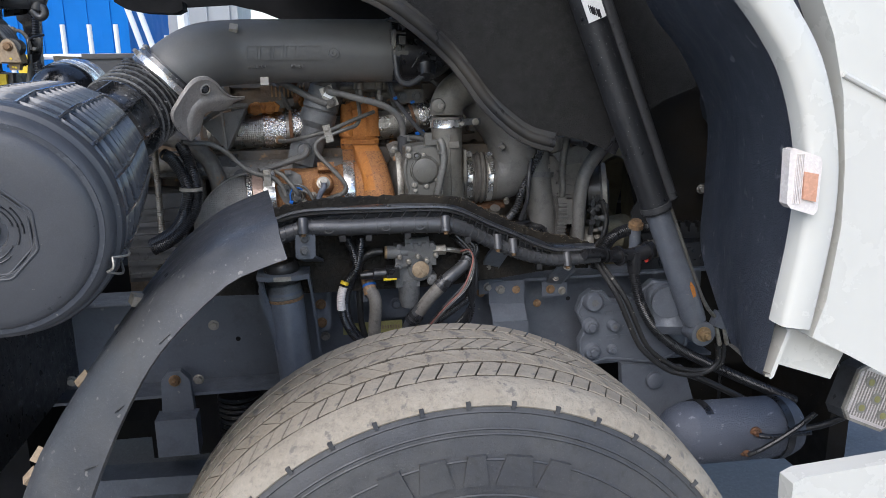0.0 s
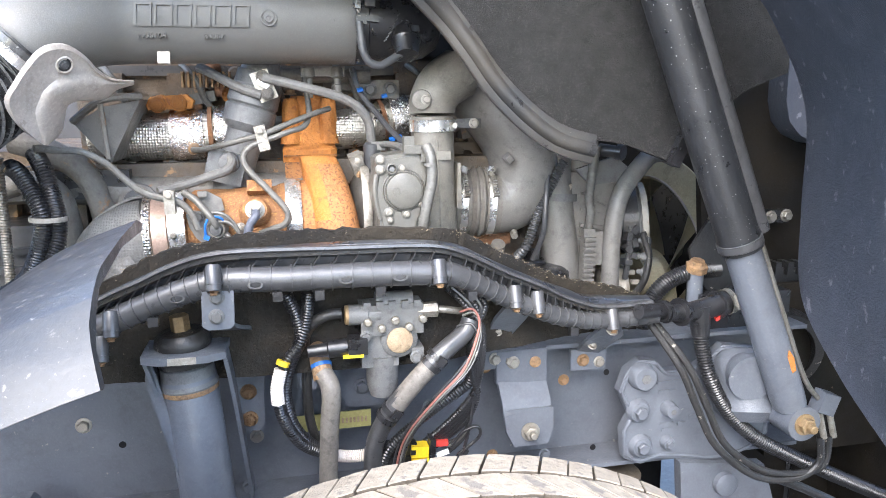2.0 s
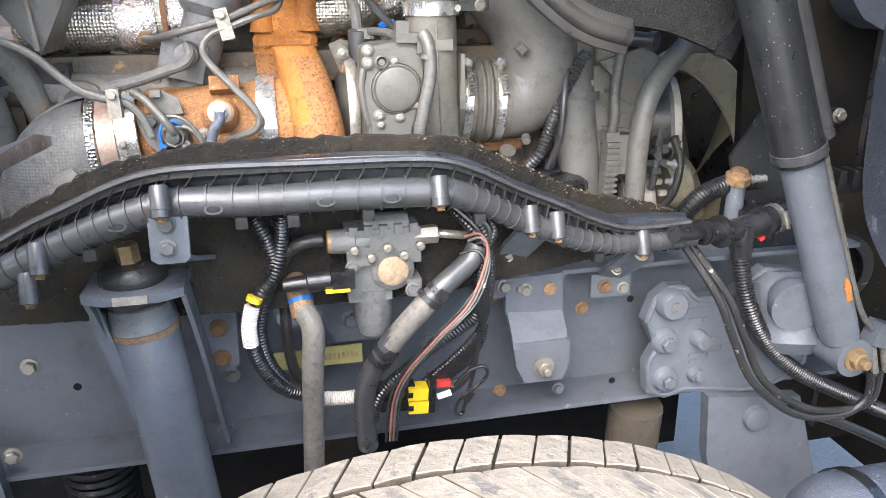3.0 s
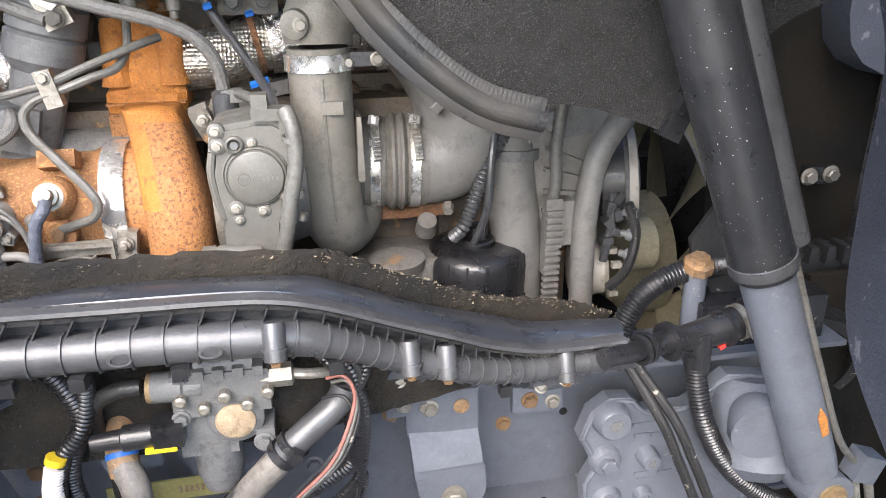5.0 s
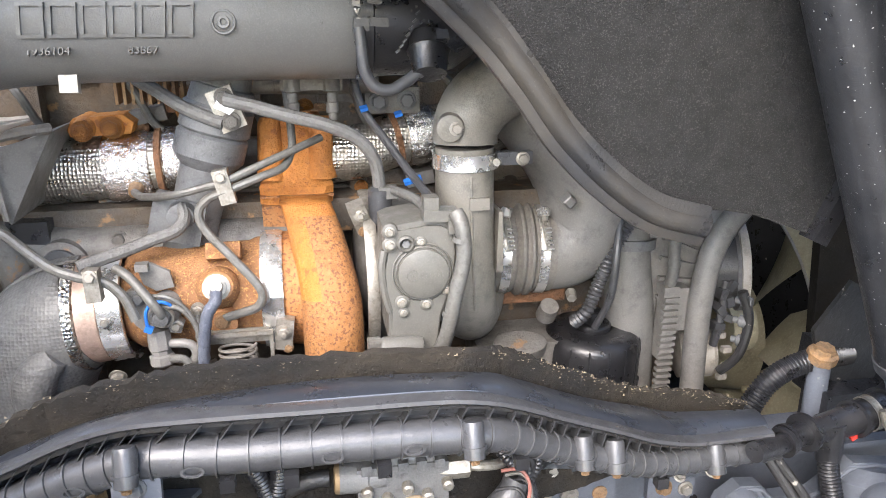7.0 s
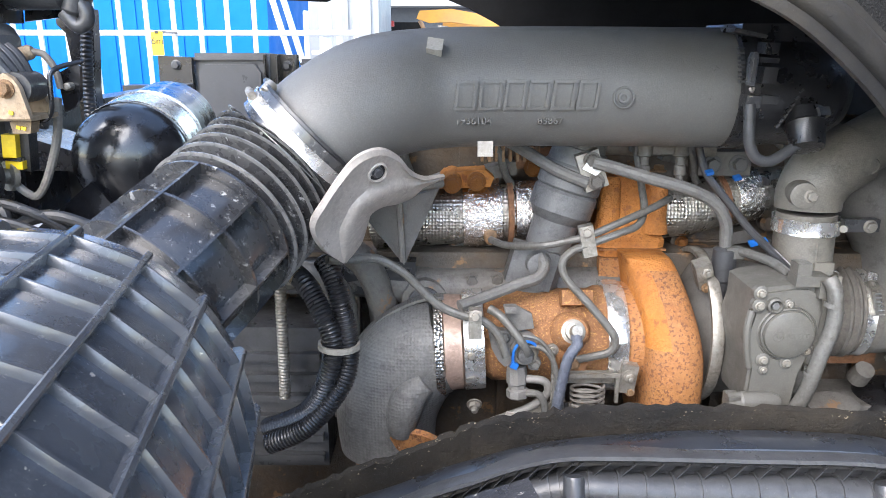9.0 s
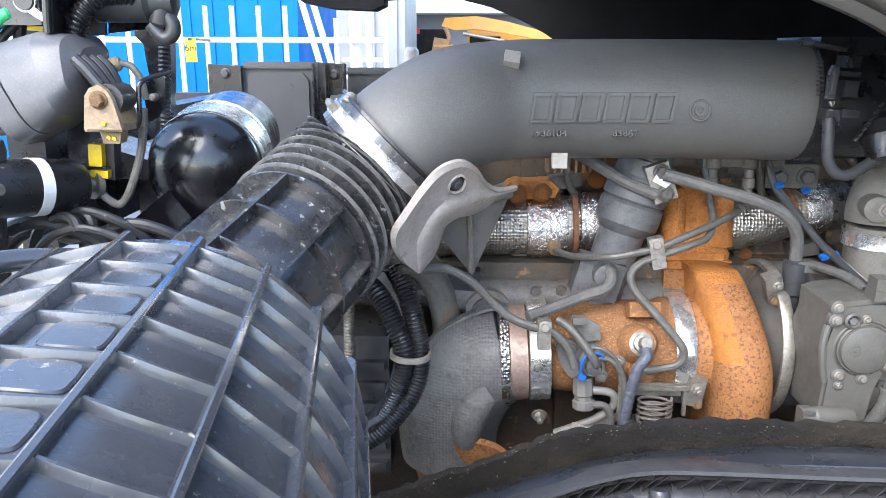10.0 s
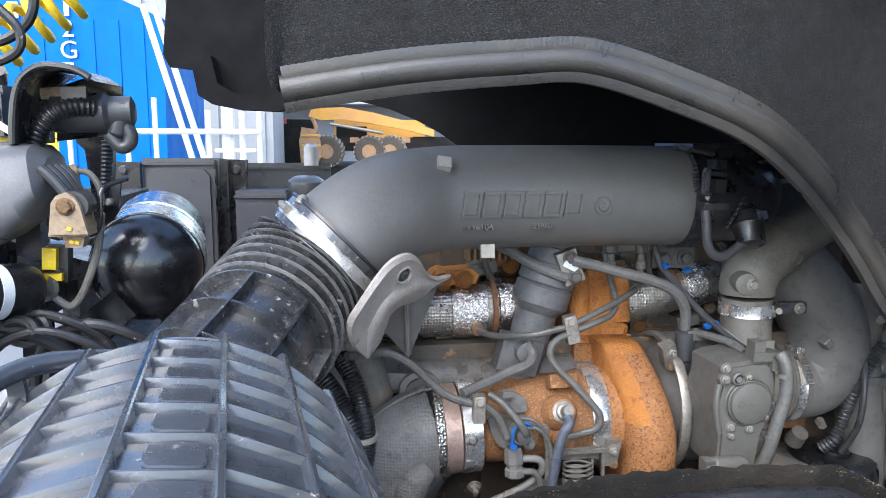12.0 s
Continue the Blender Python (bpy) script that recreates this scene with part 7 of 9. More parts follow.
    part("collar", block((0.136, 1.90, 1.372), (0.026, 0.02, 0.016), 0.004), "line", c)
    # fuel rail and injector pipes under the intake
    r = thing("fuel_rail", (0.07, 2.05, 1.50), "grey fuel rail with banjo fittings under the intake", "fuel rail")
    b = tube([(-0.06, 2.03, 1.508), (0.14, 2.03, 1.505)], 0.014, 14, 1)
    for x in (0.015, 0.069):
        lathe(b, [(-0.045, 0.006), (-0.036, 0.006), (-0.035, 0.009), (-0.022, 0.009), (-0.02, 0.007), (-0.008, 0.007), (-0.006, 0.012), (0.012, 0.012)], (x, 1.97, 1.508), (0, 0.1, 1), 12)
    box(b, (0.042, 1.985, 1.514), (0.085, 0.036, 0.020), 0.005)
    part("rail", b, "engine", r)
    b = block((0.160, 2.046, 1.480), (0.082, 0.03, 0.038), 0.014)
    part("flange", b, "engine", r)
    bolt(r, (0.139, 2.03, 1.479), 0.012, "cast"), bolt(r, (0.181, 2.03, 1.480), 0.012, "cast")


build_lines()


# ---- tilted cab ----
SEAL = [(-0.507, 1.6, 1.743), (-0.38, 1.6, 1.764), (-0.255, 1.6, 1.776), (-0.165, 1.6, 1.779), (-0.056, 1.6, 1.749), (0.05, 1.605, 1.708), (0.14, 1.63, 1.65), (0.216, 1.66, 1.587), (0.259, 1.665, 1.537), (0.305, 1.67, 1.477), (0.36, 1.67, 1.424), (0.415, 1.67, 1.387), (0.478, 1.67, 1.368)]


def build_cab():
    cab = thing("truck_cab", (0.7, 1.3, 0.95), "tilted cream-white truck cab with a dark lined underside", "truck cab")
    # felt-lined panel above the rubber seal
    b = bmesh.new()
    low = [V((-0.524, 1.60, 1.79)), V((-0.523, 1.60, 1.762)), V((-0.519, 1.602, 1.751)), V((-0.511, 1.606, 1.746))] + [p + V((0, 0.012, 0.018)) for p in curve(SEAL, 4)] + [V((0.51, 1.684, 1.384)), V((0.55, 1.686, 1.376)), V((0.60, 1.688, 1.358)), V((0.652, 1.69, 1.338)), V((0.675, 1.69, 1.40)), V((0.78, 1.69, 1.47)), V((0.86, 1.69, 1.50))]
    top = [V((p.x * 1.02 if p.x > -0.4 else p.x, 1.60 + 0.08 * max(0, p.x), 2.45)) for p in low]
    rows = []
    for k in range(9):
        f = (k / 8) ** 1.3
        rows.append([b.verts.new(p.lerp(q, f) + V((0, -0.012 * min(1, f * 2.5) * math.sin(f * 9 + p.x * 6) if 0 < k < 8 else 0, 0))) for p, q in zip(low, top)])
    for a, c in zip(rows, rows[1:]):
        for i in range(len(low) - 1):
            b.faces.new((a[i], a[i + 1], c[i + 1], c[i]))
    back = [[b.verts.new(v.co + V((0, 0.018, 0))) for v in row] for row in rows]
    for a, c in zip(back, back[1:]):
        for i in range(len(low) - 1):
            b.faces.new((a[i + 1], a[i], c[i], c[i + 1]))
    for i in range(len(low) - 1):
        b.faces.new((rows[0][i + 1], rows[0][i], back[0][i], back[0][i + 1]))
    for r0, r1, k0, k1 in zip(rows, rows[1:], back, back[1:]):
        b.faces.new((r0[0], r1[0], k1[0], k0[0]))
    part("lining", b, "felt", cab, "black felt sound lining", 0.9)
    part("seal", tube(SEAL, 1, 0, 7, [(-0.012, -0.014), (-0.006, -0.021), (0.004, -0.021), (0.007, -0.014), (0.007, -0.010), (0.012, -0.008), (0.0155, -0.002), (0.0165, 0.005), (0.0145, 0.012), (0.010, 0.017), (0.003, 0.020), (-0.008, 0.020), (-0.012, 0.006)]), "seal", cab, "grey rubber edge seal", 0.7)
    fine_path, last = [], None
    for q in curve(SEAL, 40):
        if last is None or (q - last).length > 0.0016:
            fine_path.append(q + V((0, -0.008, 0.021)))
            last = q
    run = len(fine_path) - 1
    part("grip_band", sweep(bmesh.new(), fine_path, lambda u: 1.0 + 0.05 * math.sin(u * run * 2.2), 0, 1, [(-0.004, -0.007), (0.004, -0.007), (0.005, 0.0), (0.004, 0.007), (-0.004, 0.007)]), "seal", cab, "ribbed rubber grip band", 0.9)
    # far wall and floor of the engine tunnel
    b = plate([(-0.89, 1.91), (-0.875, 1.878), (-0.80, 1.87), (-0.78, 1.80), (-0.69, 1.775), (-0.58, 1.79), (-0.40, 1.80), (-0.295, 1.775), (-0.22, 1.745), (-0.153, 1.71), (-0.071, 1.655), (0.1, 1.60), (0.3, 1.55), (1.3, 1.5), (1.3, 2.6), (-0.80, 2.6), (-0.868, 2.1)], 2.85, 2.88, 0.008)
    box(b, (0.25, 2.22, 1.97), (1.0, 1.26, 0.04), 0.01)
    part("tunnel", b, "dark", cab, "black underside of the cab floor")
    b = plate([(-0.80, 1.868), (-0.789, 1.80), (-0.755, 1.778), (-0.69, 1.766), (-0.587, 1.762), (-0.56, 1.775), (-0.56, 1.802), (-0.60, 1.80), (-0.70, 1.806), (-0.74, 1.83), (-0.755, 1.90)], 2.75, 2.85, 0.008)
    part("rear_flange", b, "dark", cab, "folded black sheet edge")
    part("hanging_strap", plate([(-0.722, 2.05), (-0.712, 1.935), (-0.70, 1.918), (-0.676, 1.91), (-0.66, 1.918), (-0.652, 1.94), (-0.65, 2.05)], 1.99, 2.0, 0.004), "seal", cab, "grey rubber strap end")
    part("brace", block((0.654, 1.684, 1.385), (0.02, 0.03, 0.10), 0.004, (0, 25, 0)), "black", cab)
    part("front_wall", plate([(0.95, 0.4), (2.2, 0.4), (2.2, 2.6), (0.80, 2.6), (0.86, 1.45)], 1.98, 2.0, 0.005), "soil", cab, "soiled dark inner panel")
    part("front_box", plate([(1.03, 1.9), (1.03, 1.45), (1.042, 1.405), (1.07, 1.375), (1.115, 1.355), (1.5, 1.33), (1.5, 1.9)], 1.915, 1.98, 0.012), "liner", cab, "dark blue-grey moulded box")
    # Unseen dark wall, added to close the open far side behind the engine.
    part("far_closing_wall", plate([(-0.35, 0.4), (1.3, 0.4), (1.3, 1.62), (0.1, 1.62), (-0.35, 1.5)], 2.90, 2.94, 0.01), "dark", cab, "dark wall added to close the open far side")
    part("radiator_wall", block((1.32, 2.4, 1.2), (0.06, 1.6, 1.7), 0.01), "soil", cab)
    part("front_plate", block((1.06, 1.955, 1.19), (0.05, 0.02, 0.03), 0.005), "black", cab)
    bolt(cab, (1.035, 1.945, 1.19), 0.012, "zinc"), bolt(cab, (1.075, 1.945, 1.192), 0.012, "zinc")
    # wheel arch liner between the outer arch and the inner panel
    outer = curve([(0.40, 0.985, 1.80), (0.535, 0.985, 1.64), (0.60, 0.985, 1.565), (0.648, 0.985, 1.49), (0.682, 0.985, 1.38), (0.690, 0.985, 1.26), (0.668, 0.985, 1.08), (0.652, 0.985, 0.985)], 6)
    lift = V((-0.002, 0, 0.036))
    raised = Matrix.Translation(lift)
    lamp_at = V((0.018, 0, 0.036))
    outer = [p + lift for p in outer]
    inner = curve([(0.555, 1.645, 1.97), (0.70, 1.65, 1.70), (0.80, 1.66, 1.585), (0.879, 1.66, 1.436), (0.888, 1.66, 1.26), (0.855, 1.60, 1.11), (0.815, 1.45, 1.02), (0.755, 1.26, 0.968)], 6)
    b = bmesh.new()
    rows = []
    for k in range(11):
        f = k / 10
        g = f * f * (3 - 2 * f)
        rows.append([b.verts.new(V((p.x + (q.x - p.x) * (0.35 * f + 0.65 * g**1.3), p.y + (q.y - p.y) * f, p.z + (q.z - p.z) * f))) for p, q in zip(outer, inner)])
    for a, c in zip(rows, rows[1:]):
        for i in range(len(outer) - 1):
            b.faces.new((a[i], a[i + 1], c[i + 1], c[i]))
    bmesh.ops.solidify(b, geom=b.faces[:], thickness=0.006)
    part("arch_liner", b, "liner", cab, "dark blue-grey plastic wheel arch liner with mud spots", 0.9)
    part("flap_edge", tube([(0.755, 1.26, 0.966), (0.665, 0.99, 1.016)], 1, 0, 1, [(-0.005, -0.002), (0.005, -0.002), (0.005, 0.002), (-0.005, 0.002)]), "zinc", cab)
    # white outer arch
    b = bmesh.new()
    rings = []
    for i, p in enumerate(outer[:-6]):
        d = (outer[min(i + 1, len(outer) - 1)] - outer[max(i - 1, 0)]).normalized()
        n = V((-d.z, 0, d.x))
        if n.x < 0:
            n = -n
        rings.append([b.verts.new(p + n * u + V((0, v, 0))) for u, v in ((0.0, 0.02), (-0.001, -0.012), (0.003, -0.020), (0.010, -0.024), (0.046, -0.026), (0.053, -0.021), (0.054, 0.03))])
    for a, c in zip(rings, rings[1:]):
        for j in range(7):
            b.faces.new((a[j], a[(j + 1) % 7], c[(j + 1) % 7], c[j]))
    b.faces.new(rings[0]), b.faces.new(rings[-1])
    part("arch_trim", b, "white", cab, "cream-white wheel arch trim", 0.8)
    # body side behind the gap
    b = plate([(0.66, 1.64), (0.70, 1.56), (0.728, 1.47), (0.746, 1.35), (0.752, 1.25), (0.74, 1.12), (0.720, 1.053), (0.80, 1.012), (0.876, 0.969), (2.2, 0.9), (2.2, 2.4), (0.3, 2.4), (0.5, 1.95)], 0.972, 1.03, 0.008, Matrix.Translation((0.010, 0, 0.036)))
    part("body_side", b, "white", cab, "cream-white painted body side")
    part("swage_line", tube([V(q) + lift for q in ((0.735, 0.9695, 1.50), (0.80, 0.9695, 1.47), (1.0, 0.9695, 1.38), (1.4, 0.9695, 1.22))], 0.005, 8, 4), "white", cab)
    part("gap_seal", plate([(0.58, 1.70), (0.66, 1.60), (0.72, 1.46), (0.755, 1.36), (0.757, 1.25), (0.73, 1.10), (0.71, 1.055), (0.70, 1.06), (0.72, 1.25), (0.70, 1.4), (0.62, 1.6)], 1.034, 1.05, 0.002, raised), "black", cab)
    part("lower_return", plate([(0.707, 1.019), (0.72, 1.086), (0.79, 1.075), (0.845, 1.036), (0.838, 1.02), (0.821, 0.979)], 1.03, 1.045, 0.004), "white", cab, "cream-white folded lower corner")
    part("return_edge", plate([(0.698, 1.096), (0.704, 1.092), (0.68, 1.010), (0.674, 1.006), (0.671, 1.010)], 0.995, 1.03, 0.002), "white", cab)
    lamp = part("marker_lamp", plate([(0.617, 1.385), (0.625, 1.387), (0.672, 1.372), (0.676, 1.362), (0.676, 1.285), (0.67, 1.277), (0.628, 1.29), (0.620, 1.298)], 0.945, 0.965, 0.005, Matrix.Translation(lamp_at)), "clear", cab, "clear side marker lamp")
    part("bulb", plate([(0.643, 1.35), (0.668, 1.345), (0.668, 1.30), (0.645, 1.305)], 0.940, 0.947, 0.004, Matrix.Translation(lamp_at)), "amber", lamp, "amber insert")
    for k in range(5):
        part("flute", block(V((0.630 + k * 0.003, 0.944, 1.338)) + lamp_at, (0.0015, 0.003, 0.08), 0.0005), "clear", lamp)
    return cab


build_cab()


def build_tilt_ram():
    t = thing("tilt_cylinder", (0.872, 1.605, 0.83), "black and blue-grey hydraulic cab tilt cylinder", "hydraulic cylinder")
    lo, hi = V((0.868, 1.605, 0.868)), V((0.44, 1.605, 1.915))
    ax = (hi - lo).normalized()
    part("ram", turned([(0.02, 0.02), (0.03, 0.030), (0.05, 0.0315), (0.37, 0.0315), (0.37, 0.02)], lo, ax, 36), "rail", t, "blue-grey cylinder tube")
    part("sleeve", turned([(0.355, 0.033), (0.355, 0.0365), (0.375, 0.038), (0.39, 0.0365), (1.13, 0.0355)], lo, ax, 36), "sleeve", t, "black protective sleeve")
    part("band", turned([(0.36, 0.036), (0.362, 0.0395), (0.376, 0.0395), (0.378, 0.036)], lo, ax, 36, True), "plastic", t)
    part("guard", tube([lo + ax * 0.37 + V((0.045, 0.012, 0.015)), lo + ax * 1.1 + V((0.045, 0.012, 0.015))], 0.019, 16, 1), "plastic", t)
    part("hydraulic_line", tube([lo + ax * 0.38 + V((0.030, -0.01, 0.012)), lo + ax * 0.2 + V((0.030, -0.012, 0.012)), lo + ax * 0.07 + V((0.034, -0.012, 0.014)), lo + V((0.05, -0.01, 0.03))], 0.005, 10, 4), "line", t)
    part("eye", turned([(-0.03, 0.022), (-0.03, 0.033), (0.03, 0.033), (0.03, 0.02)], lo, (0, 1, 0), 28), "rail", t)
    bolt(t, lo + V((0, -0.03, 0)), 0.016, "brass_nut", name="pivot_nut")
    part("rust_patch", plate([(-0.005, -0.022), (0.004, -0.02), (0.006, 0.005), (0.001, 0.022), (-0.006, 0.012)], -0.0015, 0.002, 0.0006, Matrix.Translation(lo + ax * 0.135 + V((0.012, -0.0305, 0))) @ Matrix.Rotation(-0.35, 4, "Y")), "orange", t, "chipped rust patch")
    part("sticker", plate([(-0.022, -0.03), (0.022, -0.03), (0.022, 0.03), (-0.022, 0.03)], -0.0015, 0.0015, 0.0005, Matrix.Translation(lo + ax * 0.885 + V((0.0, -0.037, 0))) @ Matrix.Rotation(-0.38, 4, "Y")), "paper", t, "white sticker with dark bars")
    for k in range(6):
        part("sticker_bar", block((0, 0, 0), (0.002 + 0.0015 * (k % 3), 0.001, 0.02), 0), "black", t).matrix_basis = Matrix.Translation(lo + ax * 0.88 + V((-0.012 + k * 0.005, -0.0388, -0.002 * k))) @ Matrix.Rotation(-0.38, 4, "Y")
    b = block(lo + V((0.055, -0.01, 0.03)), (0.035, 0.03, 0.04), 0.005, (0, 20, 0))
    part("valve_block", b, "rail", t)
    for dx in (0.045, 0.066):
        part("hose_end", tube([lo + V((dx, -0.012, 0.01)), lo + V((dx + 0.012, -0.016, -0.04))], 0.006, 10, 1), "zinc", t)
    return t


build_tilt_ram()

# ---- pipes and valves on the rail ----
def build_valve():
    v = thing("air_valve", (0.12, 1.62, 1.0), "grey cast brake valve with brass-coloured end caps", "valve")
    b = block((0.115, 1.63, 1.115), (0.10, 0.06, 0.05), 0.008)
    part("lower_body", block((0.095, 1.636, 1.07), (0.06, 0.056, 0.07), 0.008), "cast", v)
    lathe(b, [(0.03, 0.030), (-0.02, 0.030), (-0.024, 0.024)], (0.126, 1.625, 1.08), (0, 1, 0), 28)
    lathe(b, [(0.0, 0.028), (0.05, 0.026), (0.07, 0.02)], (0.10, 1.63, 1.05), (0, 0, -1), 24)
    lathe(b, [(-0.03, 0.017), (0.03, 0.017)], (0.12, 1.62, 1.14), (1, 0, 0), 16)
    for k in range(5):
        part("lug", block((0.075 + 0.02 * k, 1.606, 1.140), (0.011, 0.02, 0.012), 0.003), "cast", v)
        part("stud", turned([(0.0, 0.0065), (-0.010, 0.0065), (-0.012, 0.004)], (0.075 + 0.022 * k, 1.60, 1.115 - 0.012 * (k % 2)), (0, 1, 0), 10), "zinc", v)
    box(b, (0.155, 1.62, 1.055), (0.02, 0.04, 0.02), 0.005)
    part("body", b, "cast", v)
    part("end_cap", turned([(0.002, 0.0215), (-0.003, 0.021), (-0.005, 0.018)], (0.126, 1.601, 1.08), (0, 1, 0), 28), "tan", v, "dull gold end cap")
    part("port", turned([(0.0, 0.0165), (0.03, 0.0165), (0.032, 0.014), (0.05, 0.014)], (0.046, 1.612, 1.124), (1, 0, -0.03), 20), "cast", v)
    part("fitting", turned([(-0.006, 0.012), (-0.005, 0.0155), (0.001, 0.0165), (0.002, 0.012)], (0.046, 1.612, 1.124), (1, 0, -0.03), 20), "brass", v, "brass ring")
    part("fitting", turned([(-0.02, 0.010), (-0.005, 0.013), (0.014, 0.013), (0.016, 0.009)], (0.175, 1.61, 1.125), (1, 0, 0), 6), "zinc", v)
    part("air_line", tube([(0.035, 1.61, 1.128), (0.015, 1.61, 1.127), (-0.008, 1.615, 1.115), (-0.022, 1.63, 1.09), (-0.024, 1.64, 1.06)], 0.009, 12, 6), "rubber", v)
    part("air_line", tube([(0.19, 1.61, 1.125), (0.21, 1.61, 1.122), (0.235, 1.625, 1.115), (0.26, 1.65, 1.12)], 0.006, 10, 5), "zinc", v)
    part("plug", turned([(-0.05, 0.009), (-0.02, 0.011), (-0.018, 0.014), (0.012, 0.014), (0.014, 0.011)], (0.03, 1.60, 1.075), (1, 0, 0.05), 16), "black", v, "black electrical plug")
    part("plug_lock", block((0.050, 1.588, 1.064), (0.032, 0.008, 0.0045), 0.001), "yellow", v)
    part("plug_housing", block((0.058, 1.60, 1.078), (0.03, 0.03, 0.026), 0.004), "black", v)
    part("mount_plate", plate([(0.03, 1.03), (0.17, 1.0), (0.19, 0.95), (0.17, 0.92), (0.05, 0.92), (0.03, 0.96)], 1.725, 1.742, 0.003), "rail", v)
    bolt(v, (0.075, 1.725, 0.958), 0.012, "rail"), bolt(v, (0.153, 1.6, 1.05), 0.009, "cast"), bolt(v, (0.072, 1.6, 1.09), 0.008, "cast")

    e = thing("air_hose", (0.0, 1.62, 0.8), "grey rubber air hose with brass elbow fitting", "hose")
    part("hose", tube([(0.002, 1.613, 1.032), (0.012, 1.602, 1.015), (0.014, 1.60, 0.99), (0.010, 1.607, 0.943), (0.006, 1.62, 0.862), (0.0, 1.63, 0.74)], 0.0155, 18, 6), "hosegrey", e)
    part("elbow", tube([(-0.004, 1.665, 1.06), (-0.002, 1.64, 1.056), (0.0, 1.622, 1.044), (0.004, 1.61, 1.022)], 0.0165, 16, 5), "boltrust", e, "rusty brown elbow fitting")
    part("collar", turned([(-0.006, 0.016), (-0.005, 0.0195), (0.005, 0.0195), (0.006, 0.016)], (-0.003, 1.655, 1.058), (0.05, -1, -0.15), 6), "tan", e)
    part("blue_ring", turned([(-0.003, 0.0172), (0.003, 0.0172)], (0.001, 1.619, 1.041), (0.15, -0.6, -0.8), 18), "blue", e)
    part("cable", tube([(-0.02, 1.66, 1.05), (-0.022, 1.66, 0.98), (-0.018, 1.665, 0.92), (0.0, 1.68, 0.86)], 0.008, 10, 4), "rubber", e)
    part("mount_plate", plate([(-0.045, 1.03), (0.03, 1.03), (0.03, 0.99), (-0.03, 0.985)], 1.66, 1.67, 0.002), "rail", e)
    return v


build_valve()


def build_harness():
    def cable(name, pts, r, mat, label, rib=False):
        ob = part(name, ribbed(pts, r, 0.0052, 0.085, 12) if rib else tube(pts, r, 10, 6), mat)
        tagged(ob, label, "cable", group="wiring harness")
        return ob

    cable("ribbed_conduit", [(-0.05, 1.60, 1.17), (-0.035, 1.61, 1.13), (-0.03, 1.615, 1.09), (-0.05, 1.62, 1.04), (-0.057, 1.63, 0.99), (-0.045, 1.64, 0.93), (-0.01, 1.66, 0.88), (0.03, 1.675, 0.855)], 0.0095, "black", "black ribbed cable conduit hanging from the duct", True)
    cable("ribbed_conduit", [(-0.015, 1.60, 1.17), (-0.018, 1.61, 1.13), (-0.03, 1.612, 1.085), (-0.055, 1.61, 1.05), (-0.068, 1.61, 1.0), (-0.06, 1.62, 0.95), (-0.035, 1.64, 0.90), (0.0, 1.66, 0.87)], 0.0095, "black", "black ribbed cable conduit with tape bands", True)
    ob = part("cable_marker", ribbed([(-0.062, 1.604, 1.046), (-0.069, 1.603, 1.018), (-0.069, 1.604, 0.990)], 0.0103, 0.004, 0.06), "clear")
    tagged(ob, "white marker sleeve with yellow band", "label")
    part("yellow_band", tube([(-0.057, 1.602, 1.060), (-0.060, 1.601, 1.053)], 0.0106, 12, 1), "yellow", ob)
    ob = part("cable_marker", ribbed([(0.02, 1.665, 0.86), (0.06, 1.675, 0.85), (0.10, 1.68, 0.852)], 0.0102, 0.004, 0.10), "clear")
    tagged(ob, "white marker sleeve on the lower conduit", "label")
    big = thing("sheathed_harness", (0.15, 1.62, 0.85), "thick grey sheathed wiring harness with wires", "wiring harness", group="wiring harness")
    part("sheath", tube([(0.245, 1.605, 1.105), (0.232, 1.60, 1.084), (0.187, 1.585, 1.054), (0.143, 1.585, 1.009), (0.104, 1.60, 0.953), (0.084, 1.62, 0.898), (0.08, 1.63, 0.847), (0.085, 1.645, 0.78)], 0.0155, 18, 6), "plastic", big)
    part("worn_length", tube([(0.172, 1.582, 1.040), (0.143, 1.584, 1.009), (0.118, 1.593, 0.974)], 0.0160, 18, 6), "hosegrey", big, "dust-worn beige length of hose")
    for k, (m, dx, dz) in enumerate((("pink", 0.020, 0.008), ("line", 0.025, 0.002), ("black", 0.030, -0.006), ("black", 0.014, -0.016))):
        part("wire", tube([(0.205 + dx, 1.60, 1.112 + dz), (0.235 + dx * 0.5, 1.588, 1.118 + dz), (0.244 + dx * 0.4, 1.58, 1.09 + dz), (0.205 + dx, 1.57, 1.035), (0.160 + dx, 1.568, 0.99), (0.118 + dx, 1.58, 0.935), (0.10 + dx, 1.60, 0.88), (0.095 + dx, 1.62, 0.80)], 0.0021, 8, 6), m, big)
    for at, way in (((0.178, 1.584, 1.046), (-0.7, 0, -0.7)), ((0.107, 1.599, 0.957), (-0.55, 0.2, -0.8))):
        d = V(way).normalized()
        for o in (-0.008, 0.008):
            part("tie", turned([(-0.0045, 0.0155), (-0.0045, 0.0192), (0.0045, 0.0192), (0.0045, 0.0155)], V(at) + d * o, way, 20, True), "black", big, "black clip band")
        part("tie_head", block(V(at) + V((0.008, -0.022, 0.006)), (0.012, 0.012, 0.014), 0.003, (0, 35, 0)), "black", big)
    for k in range(5):
        dx = k * 0.008
